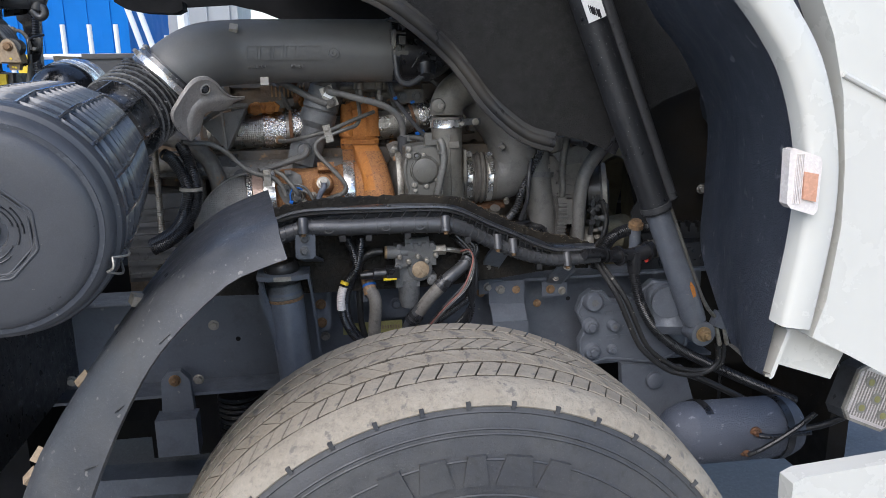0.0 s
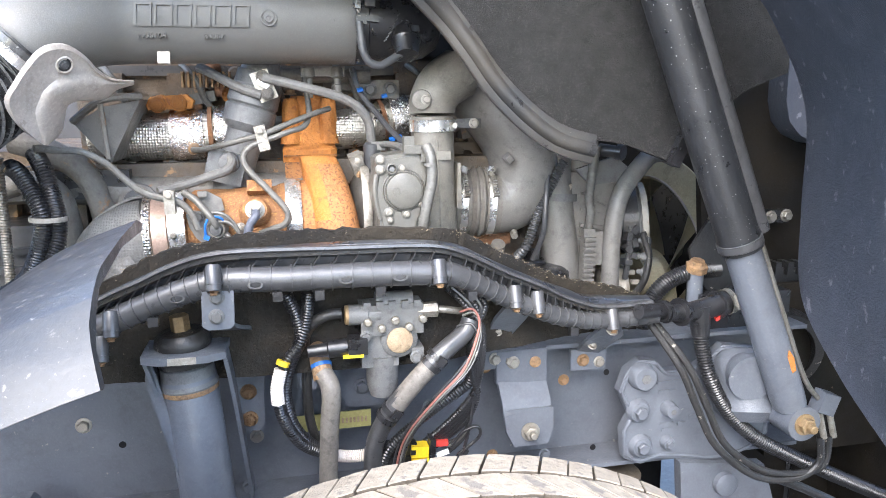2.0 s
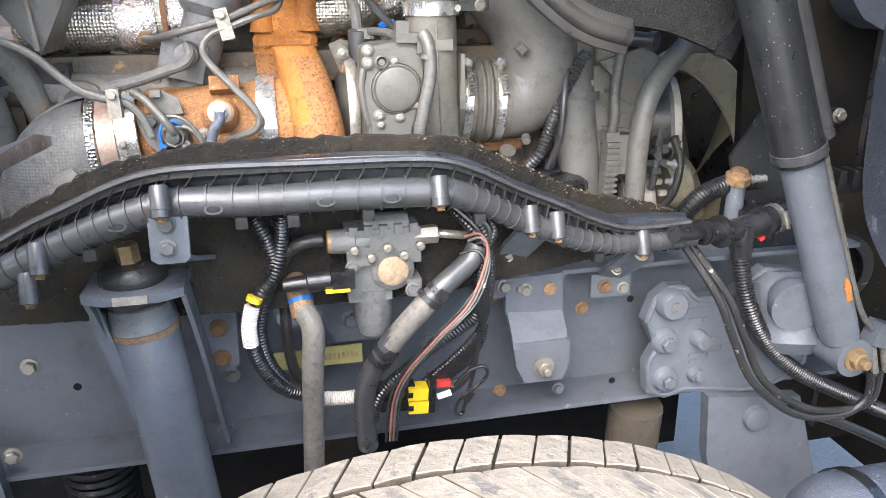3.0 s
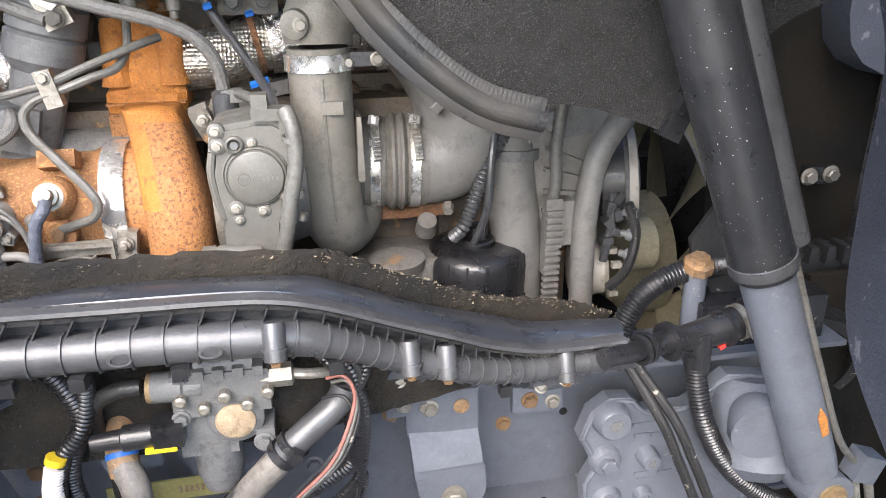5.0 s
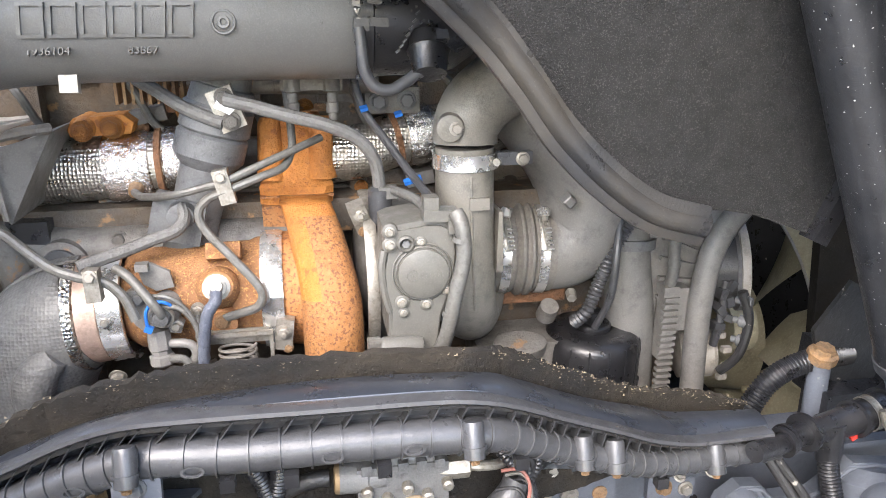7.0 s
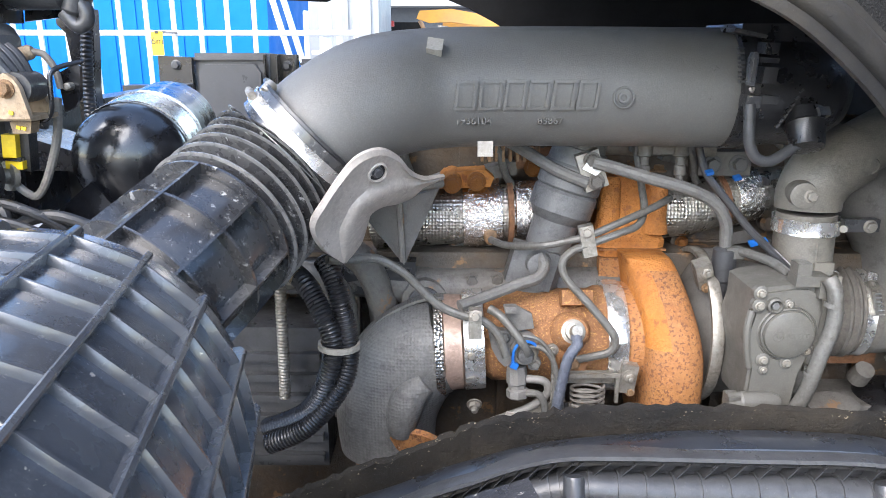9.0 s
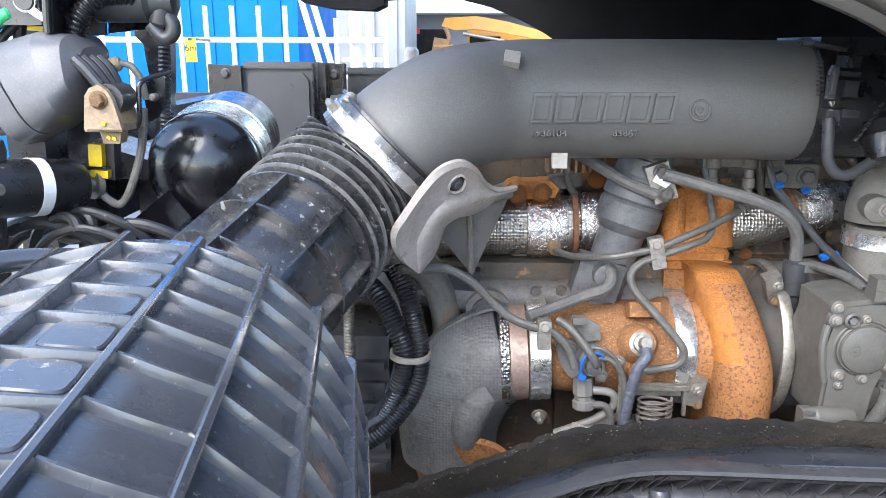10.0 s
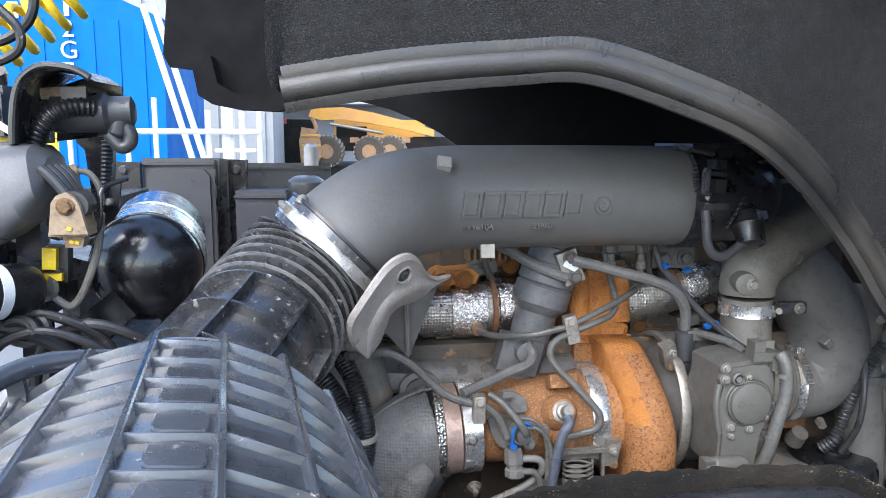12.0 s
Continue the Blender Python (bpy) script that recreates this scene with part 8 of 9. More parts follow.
        cable("conduit", [(0.205 + dx, 1.61, 1.16), (0.235 + dx, 1.60, 1.13), (0.262 - dx * 0.3, 1.60, 1.09), (0.262 - dx * 0.5, 1.605, 1.02), (0.25 + dx * 0.3, 1.62, 0.965), (0.21 + dx, 1.64, 0.91), (0.16 + dx, 1.66, 0.86), (0.11 + dx, 1.675, 0.82)], 0.0055, "black", "thin black cable in the wiring harness", k % 2 == 0)
    cable("ribbed_conduit", [(0.092, 1.635, 0.83), (0.099, 1.63, 0.862), (0.119, 1.628, 0.893), (0.174, 1.625, 0.938), (0.225, 1.62, 0.975), (0.246, 1.618, 0.994), (0.250, 1.618, 1.033), (0.245, 1.62, 1.09)], 0.0085, "black", "black ribbed conduit rising to the duct", True)
    loop = cable("wire_loop", [(0.215, 1.62, 0.88), (0.235, 1.615, 0.905), (0.258, 1.612, 0.912), (0.262, 1.612, 0.895), (0.240, 1.613, 0.875), (0.222, 1.615, 0.86), (0.216, 1.618, 0.838), (0.226, 1.62, 0.832), (0.234, 1.62, 0.86), (0.248, 1.62, 0.92), (0.256, 1.62, 1.0)], 0.003, "black", "thin black wire loop tied to the harness")
    part("tie", block((0.234, 1.612, 0.866), (0.008, 0.012, 0.018), 0.002, (0, 30, 0)), "black", loop)
    c = thing("connector", (0.15, 1.66, 0.84), "black plug with two yellow locks and red seal", "connector")
    for k in range(2):
        z = 0.870 - k * 0.0225
        part("housing", block((0.127, 1.645, z + 0.003), (0.06, 0.022, 0.019), 0.004, (0, 4, 0)), "black", c)
        lock = part("lock", block((0.161, 1.638, z - 0.001), (0.030, 0.024, 0.0195), 0.002, (0, 4, 0)), "yellow", c, "yellow plastic lock")
        part("notch", block((0.149, 1.626, z), (0.008, 0.003, 0.008), 0.001, (0, 4, 0)), "black", lock)
    part("frame", block((0.182, 1.64, 0.862), (0.010, 0.03, 0.052), 0.003, (0, 4, 0)), "black", c)
    part("red_seal", block((0.200, 1.645, 0.874), (0.026, 0.012, 0.010), 0.004, (0, 2, 0)), "red", c, "translucent red seal")
    part("pale_seal", block((0.203, 1.64, 0.856), (0.022, 0.008, 0.006), 0.003, (0, -14, 0)), "paper", c)
    for k in range(4):
        part("wire", tube([(0.215, 1.645, 0.872 - k * 0.006), (0.235, 1.64, 0.885 - k * 0.004), (0.25, 1.64, 0.91 - k * 0.004), (0.258, 1.645, 0.96 - k * 0.004)], 0.003, 8, 5), ("black", "line", "black", "black")[k], c)
    # hoses at the duct end
    h = thing("hose_joint", (0.70, 1.68, 1.02), "black plastic hose joint at the duct end with a red tab", "hose joint")
    part("body", tube([(0.55, 1.62, 1.092), (0.60, 1.64, 1.085), (0.646, 1.68, 1.066), (0.716, 1.70, 1.061), (0.787, 1.705, 1.076), (0.83, 1.72, 1.09)], lambda u: 0.013 + 0.009 * min(1, max(0, u * 2.4 - 0.7)), 18, 5), "black", h)
    part("branch", turned([(-0.01, 0.022), (0.03, 0.019), (0.05, 0.0165)], (0.718, 1.70, 1.06), (0.08, -0.05, -1), 18), "black", h)
    for x, y, z, r in ((0.612, 1.65, 1.080, 0.020), (0.626, 1.664, 1.074, 0.021), (0.672, 1.69, 1.063, 0.027), (0.756, 1.702, 1.068, 0.027), (0.80, 1.708, 1.08, 0.027)):
        part("collar", turned([(-0.003, 0.014), (-0.003, r), (0.003, r), (0.003, 0.014)], (x, y, z), (1, 0.35, 0.05), 20, True), "black", h)
    clamp(h, (0.779, 1.704, 1.073), (1, 0.1, 0.2), 0.0235, 0.010, "zinc")
    part("tab", block((0.755, 1.695, 1.044), (0.012, 0.007, 0.006), 0.002, (0, -30, 0)), "red", h, "red tab")
    cable("ribbed_hose", [(0.720, 1.698, 1.03), (0.722, 1.69, 0.99), (0.735, 1.675, 0.93), (0.775, 1.67, 0.86), (0.84, 1.665, 0.80), (0.93, 1.66, 0.75), (1.05, 1.65, 0.69), (1.2, 1.64, 0.62)], 0.0138, "black", "black ribbed hose running down beside the bracket", True)
    cable("ribbed_hose", [(0.652, 1.80, 1.00), (0.658, 1.80, 1.03), (0.668, 1.80, 1.052), (0.687, 1.80, 1.079), (0.716, 1.80, 1.099), (0.76, 1.80, 1.111), (0.82, 1.81, 1.11)], 0.0165, "black", "thick black ribbed hose looping behind the post", True)
    for k in range(2):
        cable("black_hose", [(0.585 + 0.01 * k, 1.72, 1.085), (0.612 + 0.012 * k, 1.68, 1.04), (0.65 + 0.018 * k, 1.64, 0.97), (0.68 + 0.02 * k, 1.63, 0.90), (0.72 + 0.02 * k, 1.62, 0.82), (0.80 + 0.02 * k, 1.61, 0.755 + 0.008 * k), (0.88 + 0.02 * k, 1.60, 0.745 + 0.01 * k), (0.925 + 0.012 * k, 1.595, 0.775), (0.92 + 0.018 * k, 1.593, 0.83)], 0.007, "rubber", "thin black hydraulic hose to the cylinder")
    cable("black_hose", [(0.80, 1.62, 0.76), (0.90, 1.61, 0.72), (1.02, 1.58, 0.66), (1.14, 1.52, 0.60), (1.25, 1.45, 0.68), (1.28, 1.4, 0.80)], 0.009, "rubber", "black hose sagging above the air tank")
    p = thing("support_post", (0.76, 1.79, 0.98), "grey post with a rusty bolt head", "post")
    part("post", tube([(0.762, 1.79, 0.98), (0.76, 1.79, 1.115)], 0.016, 16, 1), "rail", p)
    part("bolt_head", turned([(0, 0.022), (0.014, 0.022), (0.018, 0.016), (0.024, 0.014)], (0.76, 1.79, 1.115), (0, -0.3, 1), 8), "boltrust", p, "rusted bolt head")
    b = block((0.86, 1.79, 1.03), (0.20, 0.06, 0.08), 0.02)
    part("plate", b, "black", p)
    part("flap", plate([(0.750, 1.157), (0.757, 1.13), (0.80, 1.06), (0.87, 1.05), (0.86, 1.20), (0.80, 1.232)], 1.80, 1.808, 0.003), "rubber", p, "torn black rubber flap")
    g = thing("toothed_mat", (1.05, 1.86, 1.0), "torn black rubber with toothed edges behind the cylinder", "rubber mat")
    part("sheet", block((1.06, 1.88, 1.045), (0.5, 0.05, 0.09), 0.012, (0, 3, 0)), "rubber", g)
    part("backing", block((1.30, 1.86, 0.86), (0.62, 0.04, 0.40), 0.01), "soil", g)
    for k in range(13):
        part("tooth", block((0.87 + k * 0.03, 1.862, 1.10 - k * 0.0016), (0.014, 0.04, 0.028), 0.004, (0, 3, 0)), "rubber", g)
    part("ring", turned([(-0.02, 0.09), (-0.02, 0.11), (0.02, 0.11), (0.02, 0.09)], (1.0, 1.86, 0.90), (0.2, 1, 0.3), 36, True), "rubber", g)
    for k in range(22):
        q = pose(1.0, 1.86, 0.90, 0, k * 360 / 22, 0) @ pose(0, 0, 0.115)
        part("tooth", slab(bmesh.new(), [(-0.006, -0.009), (0.006, -0.009), (0.004, 0.009), (-0.004, 0.009)], -0.018, 0.018, 0.002, q), "rubber", g)


build_harness()
seat("braided_hose", (-0.534, 1.9, 1.246), (-0.524, 1.891, 1.263), (-1.3, -0.8, -3), 0.963)
seat("intake_end", (0.147, 1.857, 1.608), (0.131, 1.836, 1.614))


def build_tank():
    t = thing("air_tank", (1.0, 1.55, 0.40), "dark blue-grey compressed air tank", "air tank")
    part("shell", turned([(-0.24, 0.0), (-0.235, 0.05), (-0.21, 0.09), (-0.17, 0.112), (-0.16, 0.115), (0.15, 0.115), (0.18, 0.10), (0.20, 0.05), (0.205, 0.0)], (1.0, 1.55, 0.51), (1, 0.05, 0), 44), "liner", t)
    for x, z in ((1.01, 0.55), (0.985, 0.475)):
        part("fitting", turned([(0.01, 0.019), (-0.006, 0.018), (-0.008, 0.011), (-0.024, 0.010)], (x, 1.447, z), (0, 1, 0), 16), "brown", t, "rusty brass fitting")
    part("pipe", tube([(0.985, 1.42, 0.475), (1.02, 1.40, 0.51), (1.10, 1.39, 0.58), (1.16, 1.39, 0.64)], 0.009, 10, 4), "black", t)
    part("pipe", tube([(1.01, 1.42, 0.55), (1.05, 1.40, 0.552), (1.16, 1.40, 0.56)], 0.009, 10, 4), "black", t)
    for x in (0.88, 1.12):
        part("strap", turned([(-0.012, 0.115), (-0.012, 0.118), (0.012, 0.118), (0.012, 0.115)], (x, 1.55, 0.51), (1, 0.05, 0), 44, True), "black", t)
    w = thing("work_lamp", (1.02, 1.2, 0.77), "square work lamp with five clear diodes", "work lamp")
    turn = Matrix.Translation((1.041, 1.17, 0.857)) @ Euler((radians(-8), radians(24), 0)).to_matrix().to_4x4()
    half = lambda r, c: [(-r, -r + c), (-r + c, -r), (r - c, -r), (r, -r + c), (r, r - c), (r - c, r), (-r + c, r), (-r, r - c)]
    part("housing", plate(half(0.063, 0.016), 0.004, 0.05, 0.006, turn), "plastic", w, "black finned housing")
    part("bezel", plate(half(0.063, 0.018), -0.004, 0.006, 0.003, turn), "alloy", w)
    lens = part("lens", plate(half(0.057, 0.014), -0.007, 0.0, 0.002, turn), "clear", w, "ribbed clear lens")
    for k in range(15):
        part("flute", slab(bmesh.new(), [(-0.052 + k * 0.0074, -0.05), (-0.0495 + k * 0.0074, -0.05), (-0.0495 + k * 0.0074, 0.05), (-0.052 + k * 0.0074, 0.05)], -0.0085, -0.006, 0, turn), "alloy", lens)
    for dx, dz in ((-0.029, 0.029), (0.029, 0.029), (0, 0), (-0.029, -0.029), (0.029, -0.029)):
        b = turned([(-0.006, 0.0125), (-0.010, 0.012), (-0.0105, 0.010)], (dx, 0, dz), (0, 1, 0), 18)
        b.transform(turn)
        ring = part("diode", b, "alloy", w)
        b = turned([(-0.009, 0.008), (-0.012, 0.007), (-0.014, 0.0)], (dx, 0, dz), (0, 1, 0), 16)
        b.transform(turn)
        part("chip", b, "tag", ring, "yellow diode")
    part("stalk", tube([(1.0, 1.24, 0.90), (0.97, 1.26, 0.95), (0.96, 1.3, 1.02)], 0.01, 10, 4), "black", w)
    # Unseen underbody: dark blocks added to cover the bright ground below the rail.
    u = thing("added_underbody_mass", (-0.8, 2.75, 0.75), "added dark underbody blocks in place of the far rail and tank", "chassis rail")
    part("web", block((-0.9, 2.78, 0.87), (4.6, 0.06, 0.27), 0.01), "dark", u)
    part("low_dark_block", block((-1.2, 2.82, 0.47), (2.6, 0.5, 0.5), 0.06), "dark", u)
    part("cross_dark_block", block((-0.9, 2.3, 0.86), (0.12, 1.0, 0.2), 0.01), "dark", u)
    part("hung_dark_block", block((-1.15, 1.95, 0.55), (0.5, 0.3, 0.42), 0.03), "dark", u)
    s = thing("bumper", (1.1, 1.0, 0.5), "cream-white painted bumper corner", "bumper")
    b = plate([(0.668, 0.815), (0.69, 0.825), (0.9, 0.838), (2.2, 0.86), (2.2, 0.3), (0.72, 0.3), (0.675, 0.60)], 0.94, 0.98, 0.010)
    part("shell", b, "white", s)
    a = thing("axle_beam", (0.05, 1.4, 0.4), "dusty brown axle parts under the rail", "axle")
    b = tube([(0.60, 1.78, 0.70), (0.60, 1.80, 0.45)], 0.05, 18, 1)
    sweep(b, [(0.05, 1.1, 0.53), (0.05, 2.6, 0.45)], 0.07, 18, 1)
    part("beam", b, "groove", a)
    part("leaf_spring", block((0.0, 1.72, 0.50), (1.7, 0.08, 0.05), 0.01, (0, 2, 0)), "rail", a)
    b = bmesh.new()
    for k in range(8):
        lathe(b, [(0, 0.055), (0.006, 0.06), (0.012, 0.055)], (-0.36, 1.86, 0.56 + k * 0.016), (0, 0, 1), 24)
    part("air_spring", b, "rubber", a)


build_tank()
seat("air_tank", (1.014, 1.479, 0.525), (0.924, 1.415, 0.658), (0, 2, 0), (0.85, 0.68, 0.68))
seat("bumper", (1.15, 0.96, 0.648), (1.138, 0.926, 0.69), (0, 0, 0), 0.96)


# ---- left of the engine ----
def build_rear_gear():
    t = thing("air_reservoir", (-0.80, 2.3, 1.37), "gloss black steel air reservoir with domed end and steel strap", "air tank")
    R = 0.081
    at, ax = (-0.726, 1.866, 1.497), (-0.15, 1, 0.06)
    dome = [(0.0, 0.0)] + [(0.062 * (1 - math.cos(k * math.pi / 24)), R * math.sin(k * math.pi / 24)) for k in range(1, 13)]
    part("shell", turned(dome + [(0.34, R), (0.40, 0.05)], at, ax, 56), "gloss", t)
    part("seam", turned([(0.064, R - 0.002), (0.065, R + 0.0015), (0.069, R + 0.0015), (0.070, R - 0.002)], at, ax, 56, True), "gloss", t)
    part("strap", turned([(0.074, R - 0.001), (0.074, R + 0.0025), (0.170, R + 0.0025), (0.170, R - 0.001)], at, ax, 56, True), "steel", t, "bright steel strap")
    part("strap_edge", turned([(0.166, R + 0.001), (0.167, R + 0.005), (0.172, R + 0.005), (0.173, R + 0.001)], at, ax, 56, True), "steel", t)
    f = thing("reservoir_bracket", (-0.80, 1.9, 1.3), "black steel frame below the reservoir", "bracket")
    part("stay", block((-0.83, 1.86, 1.40), (0.15, 0.03, 0.045), 0.006, (0, -38, 0)), "gloss", f)
    part("shelf", block((-0.62, 2.2, 1.30), (0.5, 0.5, 0.05), 0.01), "black", f)
    part("side_beam", block((-0.97, 2.3, 1.46), (0.05, 0.9, 0.16), 0.01), "black", f)
    part("step_box", block((-1.05, 1.55, 1.02), (0.55, 0.75, 0.42), 0.02), "black", f)
    part("back_plate", block((-0.90, 2.28, 1.40), (0.02, 0.5, 0.2), 0.006), "black", f)
    for k in range(3):
        part("hose", ribbed([(-0.74 + k * 0.02, 1.95, 1.42 - 0.01 * k), (-0.735 + k * 0.02, 1.92, 1.36), (-0.76 + k * 0.03, 1.9, 1.25)], 0.011, 0.007, 0.12, 10), "black", f)
    # side boxes behind the engine
    for x0, x1, top, foot, y in ((-1.005, -0.80, 1.630, 1.20, 3.06), (-0.718, -0.461, 1.612, 1.20, 3.16), (-0.72, -0.585, 1.546, 1.20, 2.87)):
        x, w = (x0 + x1) / 2, x1 - x0
        o = thing("battery_box", (x, y, foot), "black moulded plastic box behind the engine", "box", group="black boxes")
        part("body", block((x, y + 0.08, (top + foot) / 2), (w, 0.2, top - foot), 0.022, (-2, 0, 0)), "cover", o)
        part("front_panel", plate([(x0 + 0.012, foot), (x1 - 0.012, foot), (x1 - 0.014, top - 0.05), (x1 - 0.03, top - 0.028), (x0 + 0.03, top - 0.028), (x0 + 0.014, top - 0.05)], y - 0.03, y - 0.01, 0.006), "cover", o)
        part("lid_edge", block((x, y + 0.08, top - 0.012), (w + 0.006, 0.21, 0.008), 0.003), "cover", o)
    o = thing("upright_channel", (-0.745, 3.0, 1.2), "black steel upright between the boxes", "bracket")
    b = plate([(-0.80, 1.2), (-0.71, 1.2), (-0.702, 1.628), (-0.782, 1.632)], 3.02, 3.03, 0.003)
    for x in (-0.79, -0.756, -0.706):
        box(b, (x, 3.0, 1.415), (0.004, 0.04, 0.43), 0.0015)
    part("channel", b, "gloss", o)
    bolt(o, (-0.735, 3.02, 1.598), 0.012, "plastic")
    o = thing("side_bracket", (-1.05, 3.0, 1.2), "black steel bracket beside the boxes", "bracket")
    part("plate", plate([(-1.11, 1.2), (-1.01, 1.2), (-1.006, 1.622), (-1.10, 1.626)], 3.02, 3.05, 0.004), "gloss", o)
    bolt(o, (-1.05, 3.02, 1.60), 0.012, "plastic")
    wall = part("rear_bulkhead", block((-0.48, 3.47, 0.76), (1.82, 0.07, 1.52), 0.01), "black")
    tagged(wall, "black plastic bulkhead behind the boxes", "panel")
    cap = part("filler_cap", turned([(0, 0.05), (0.02, 0.052), (0.03, 0.05), (0.04, 0.035)], (-0.53, 2.9, 1.545), (0, -0.1, 1), 28), "plastic")
    tagged(cap, "pale grey lid on a black box", "lid")
    sg = thing("length_sign", (-2.8, 7.5, 1.55), "small yellow sign on the white fence", "sign")
    part("plate", plate([(-2.85, 1.545), (-2.75, 1.545), (-2.75, 1.745), (-2.85, 1.745)], 7.5, 7.51, 0.002), "yellow", sg)
    part("hook", block((-2.80, 7.74, 1.74), (0.03, 0.5, 0.02), 0.002), "black", sg)
    text_mesh("6m", 0.085, "black", Matrix.Translation((-2.80, 7.497, 1.665)) @ Euler((radians(90), 0, 0)).to_matrix().to_4x4(), 0.0005, sg)
    bt = part("clear_bottle", turned([(0, 0.02), (0.05, 0.02), (0.06, 0.012)], (-0.555, 2.9, 1.62), (0, 0, 1), 16), "clear")
    tagged(bt, "small clear plastic bottle", "bottle")

    h = thing("grey_horn_box", (-0.86, 1.75, 1.56), "dark grey faceted plastic housing on a rusty bracket", "housing")

    def shell(cuts, square=0.55):
        rows = []
        for k in range(33):
            t = 2 * math.pi * (k % 32) / 32
            u, v = math.copysign(abs(math.cos(t)) ** square, math.cos(t)), math.copysign(abs(math.sin(t)) ** square, math.sin(t))
            rows.append([V(((tx + bx) / 2 + (tx - bx) / 2 * v, 1.75 + u * dep + 0.012 * v, (tz + bz) / 2 + (tz - bz) / 2 * v)) for tx, tz, bx, bz, dep in cuts])
        b = loft(rows[:-1])
        return b
    part("end_cap", shell(((-0.928, 1.640, -0.892, 1.578, 0.022), (-0.932, 1.652, -0.884, 1.568, 0.038), (-0.922, 1.665, -0.868, 1.561, 0.052), (-0.903, 1.675, -0.841, 1.574, 0.060))), "horngrey", h, crease=0.5)
    part("body", shell(((-0.901, 1.6755, -0.839, 1.5745, 0.0595), (-0.900, 1.677, -0.838, 1.575, 0.0605), (-0.845, 1.691, -0.811, 1.596, 0.064), (-0.812, 1.687, -0.797, 1.620, 0.056), (-0.796, 1.673, -0.792, 1.640, 0.036), (-0.793, 1.664, -0.791, 1.648, 0.02))), "horngrey", h, crease=0.38)
    arch = lambda x0, x1, z0, z1: [(x0, z0), (x1, z0), (x1 - 0.008, z0 + (z1 - z0) * 0.7), (x1 - 0.014, z1 - 0.005), ((x0 + x1) / 2 - 0.001, z1), (x0 + 0.011, z1 - 0.004), (x0 + 0.005, z0 + (z1 - z0) * 0.75)]
    part("bracket", plate(arch(-0.788, -0.744, 1.582, 1.632), 1.695, 1.703, 0.002), "tan", h, "rusty pale bracket")
    part("bracket", plate(arch(-0.795, -0.752, 1.577, 1.628), 1.757, 1.764, 0.002), "tan", h, "rusty pale bracket")
    part("bracket_base", plate([(-0.79, 1.579), (-0.746, 1.579), (-0.746, 1.584), (-0.79, 1.584)], 1.70, 1.76, 0.001), "tan", h)
    part("roller", turned([(-0.024, 0.010), (-0.024, 0.0175), (0.024, 0.0175), (0.024, 0.010)], (-0.765, 1.73, 1.615), (-0.1, 1, 0), 24), "plastic", h, "black rubber roller")
    bolt(h, (-0.767, 1.695, 1.615), 0.0085, "boltrust")
    part("bracket_foot", plate([(-0.778, 1.577), (-0.753, 1.577), (-0.756, 1.564), (-0.776, 1.564)], 1.712, 1.73, 0.003), "tan", h)
    for x, y, z in ((-0.764, 1.694, 1.589), (-0.768, 1.711, 1.571), (-0.762, 1.711, 1.57)):
        part("paint_mark", block((x, y, z), (0.005, 0.002, 0.004), 0.0008, (0, 20, 0)), "yellow", h)
    for k in range(4):
        # ribbed neck between the housing and the roller
        part("rib", tube([(-0.797 + 0.004 * k, 1.71 + 0.010 * k, 1.66), (-0.785 + 0.004 * k, 1.71 + 0.010 * k, 1.648), (-0.772 + 0.002 * k, 1.712 + 0.010 * k, 1.630)], 0.0068, 10, 4), "plastic", h)
    part("hook_rod", tube([(-0.789, 1.735, 1.573), (-0.765, 1.738, 1.575), (-0.751, 1.74, 1.577), (-0.743, 1.74, 1.588), (-0.741, 1.74, 1.61), (-0.740, 1.742, 1.628), (-0.734, 1.75, 1.636), (-0.718, 1.78, 1.643)], 0.003, 10, 5), "gloss", h)
    part("hook_plate", plate([(-0.762, 1.627), (-0.738, 1.639), (-0.732, 1.636), (-0.736, 1.60), (-0.744, 1.587), (-0.758, 1.579)], 1.80, 1.806, 0.003), "gloss", h)
    part("stud", turned([(0, 0.005), (-0.012, 0.005), (-0.014, 0.003)], (-0.746, 1.80, 1.612), (0, 1, 0), 10), "zinc", h)
    part("elbow", turned([(-0.012, 0.006), (-0.008, 0.009), (0.008, 0.009), (0.012, 0.006)], (-0.788, 1.78, 1.651), (1, 0, 0.3), 12), "tan", h)
    part("lead", tube([(-0.78, 1.78, 1.653), (-0.772, 1.78, 1.653), (-0.763, 1.78, 1.649), (-0.754, 1.782, 1.633), (-0.752, 1.785, 1.61)], 0.0042, 10, 5), "hosegrey", h)

    p = thing("coupling_post", (-0.85, 1.80, 1.2), "black steel post with trailer air couplings", "post")
    part("post", block((-0.852, 1.81, 1.40), (0.031, 0.03, 0.42), 0.004, (0, 1, 0)), "gloss", p)
    # bowed hood: a tall folded sheet open to the rear
    hood = [V((-0.829, 1.72, 1.688)), V((-0.827, 1.72, 1.715)), V((-0.822, 1.72, 1.745)), V((-0.812, 1.72, 1.766)), V((-0.79, 1.72, 1.779)), V((-0.757, 1.72, 1.776)), V((-0.738, 1.72, 1.766))]
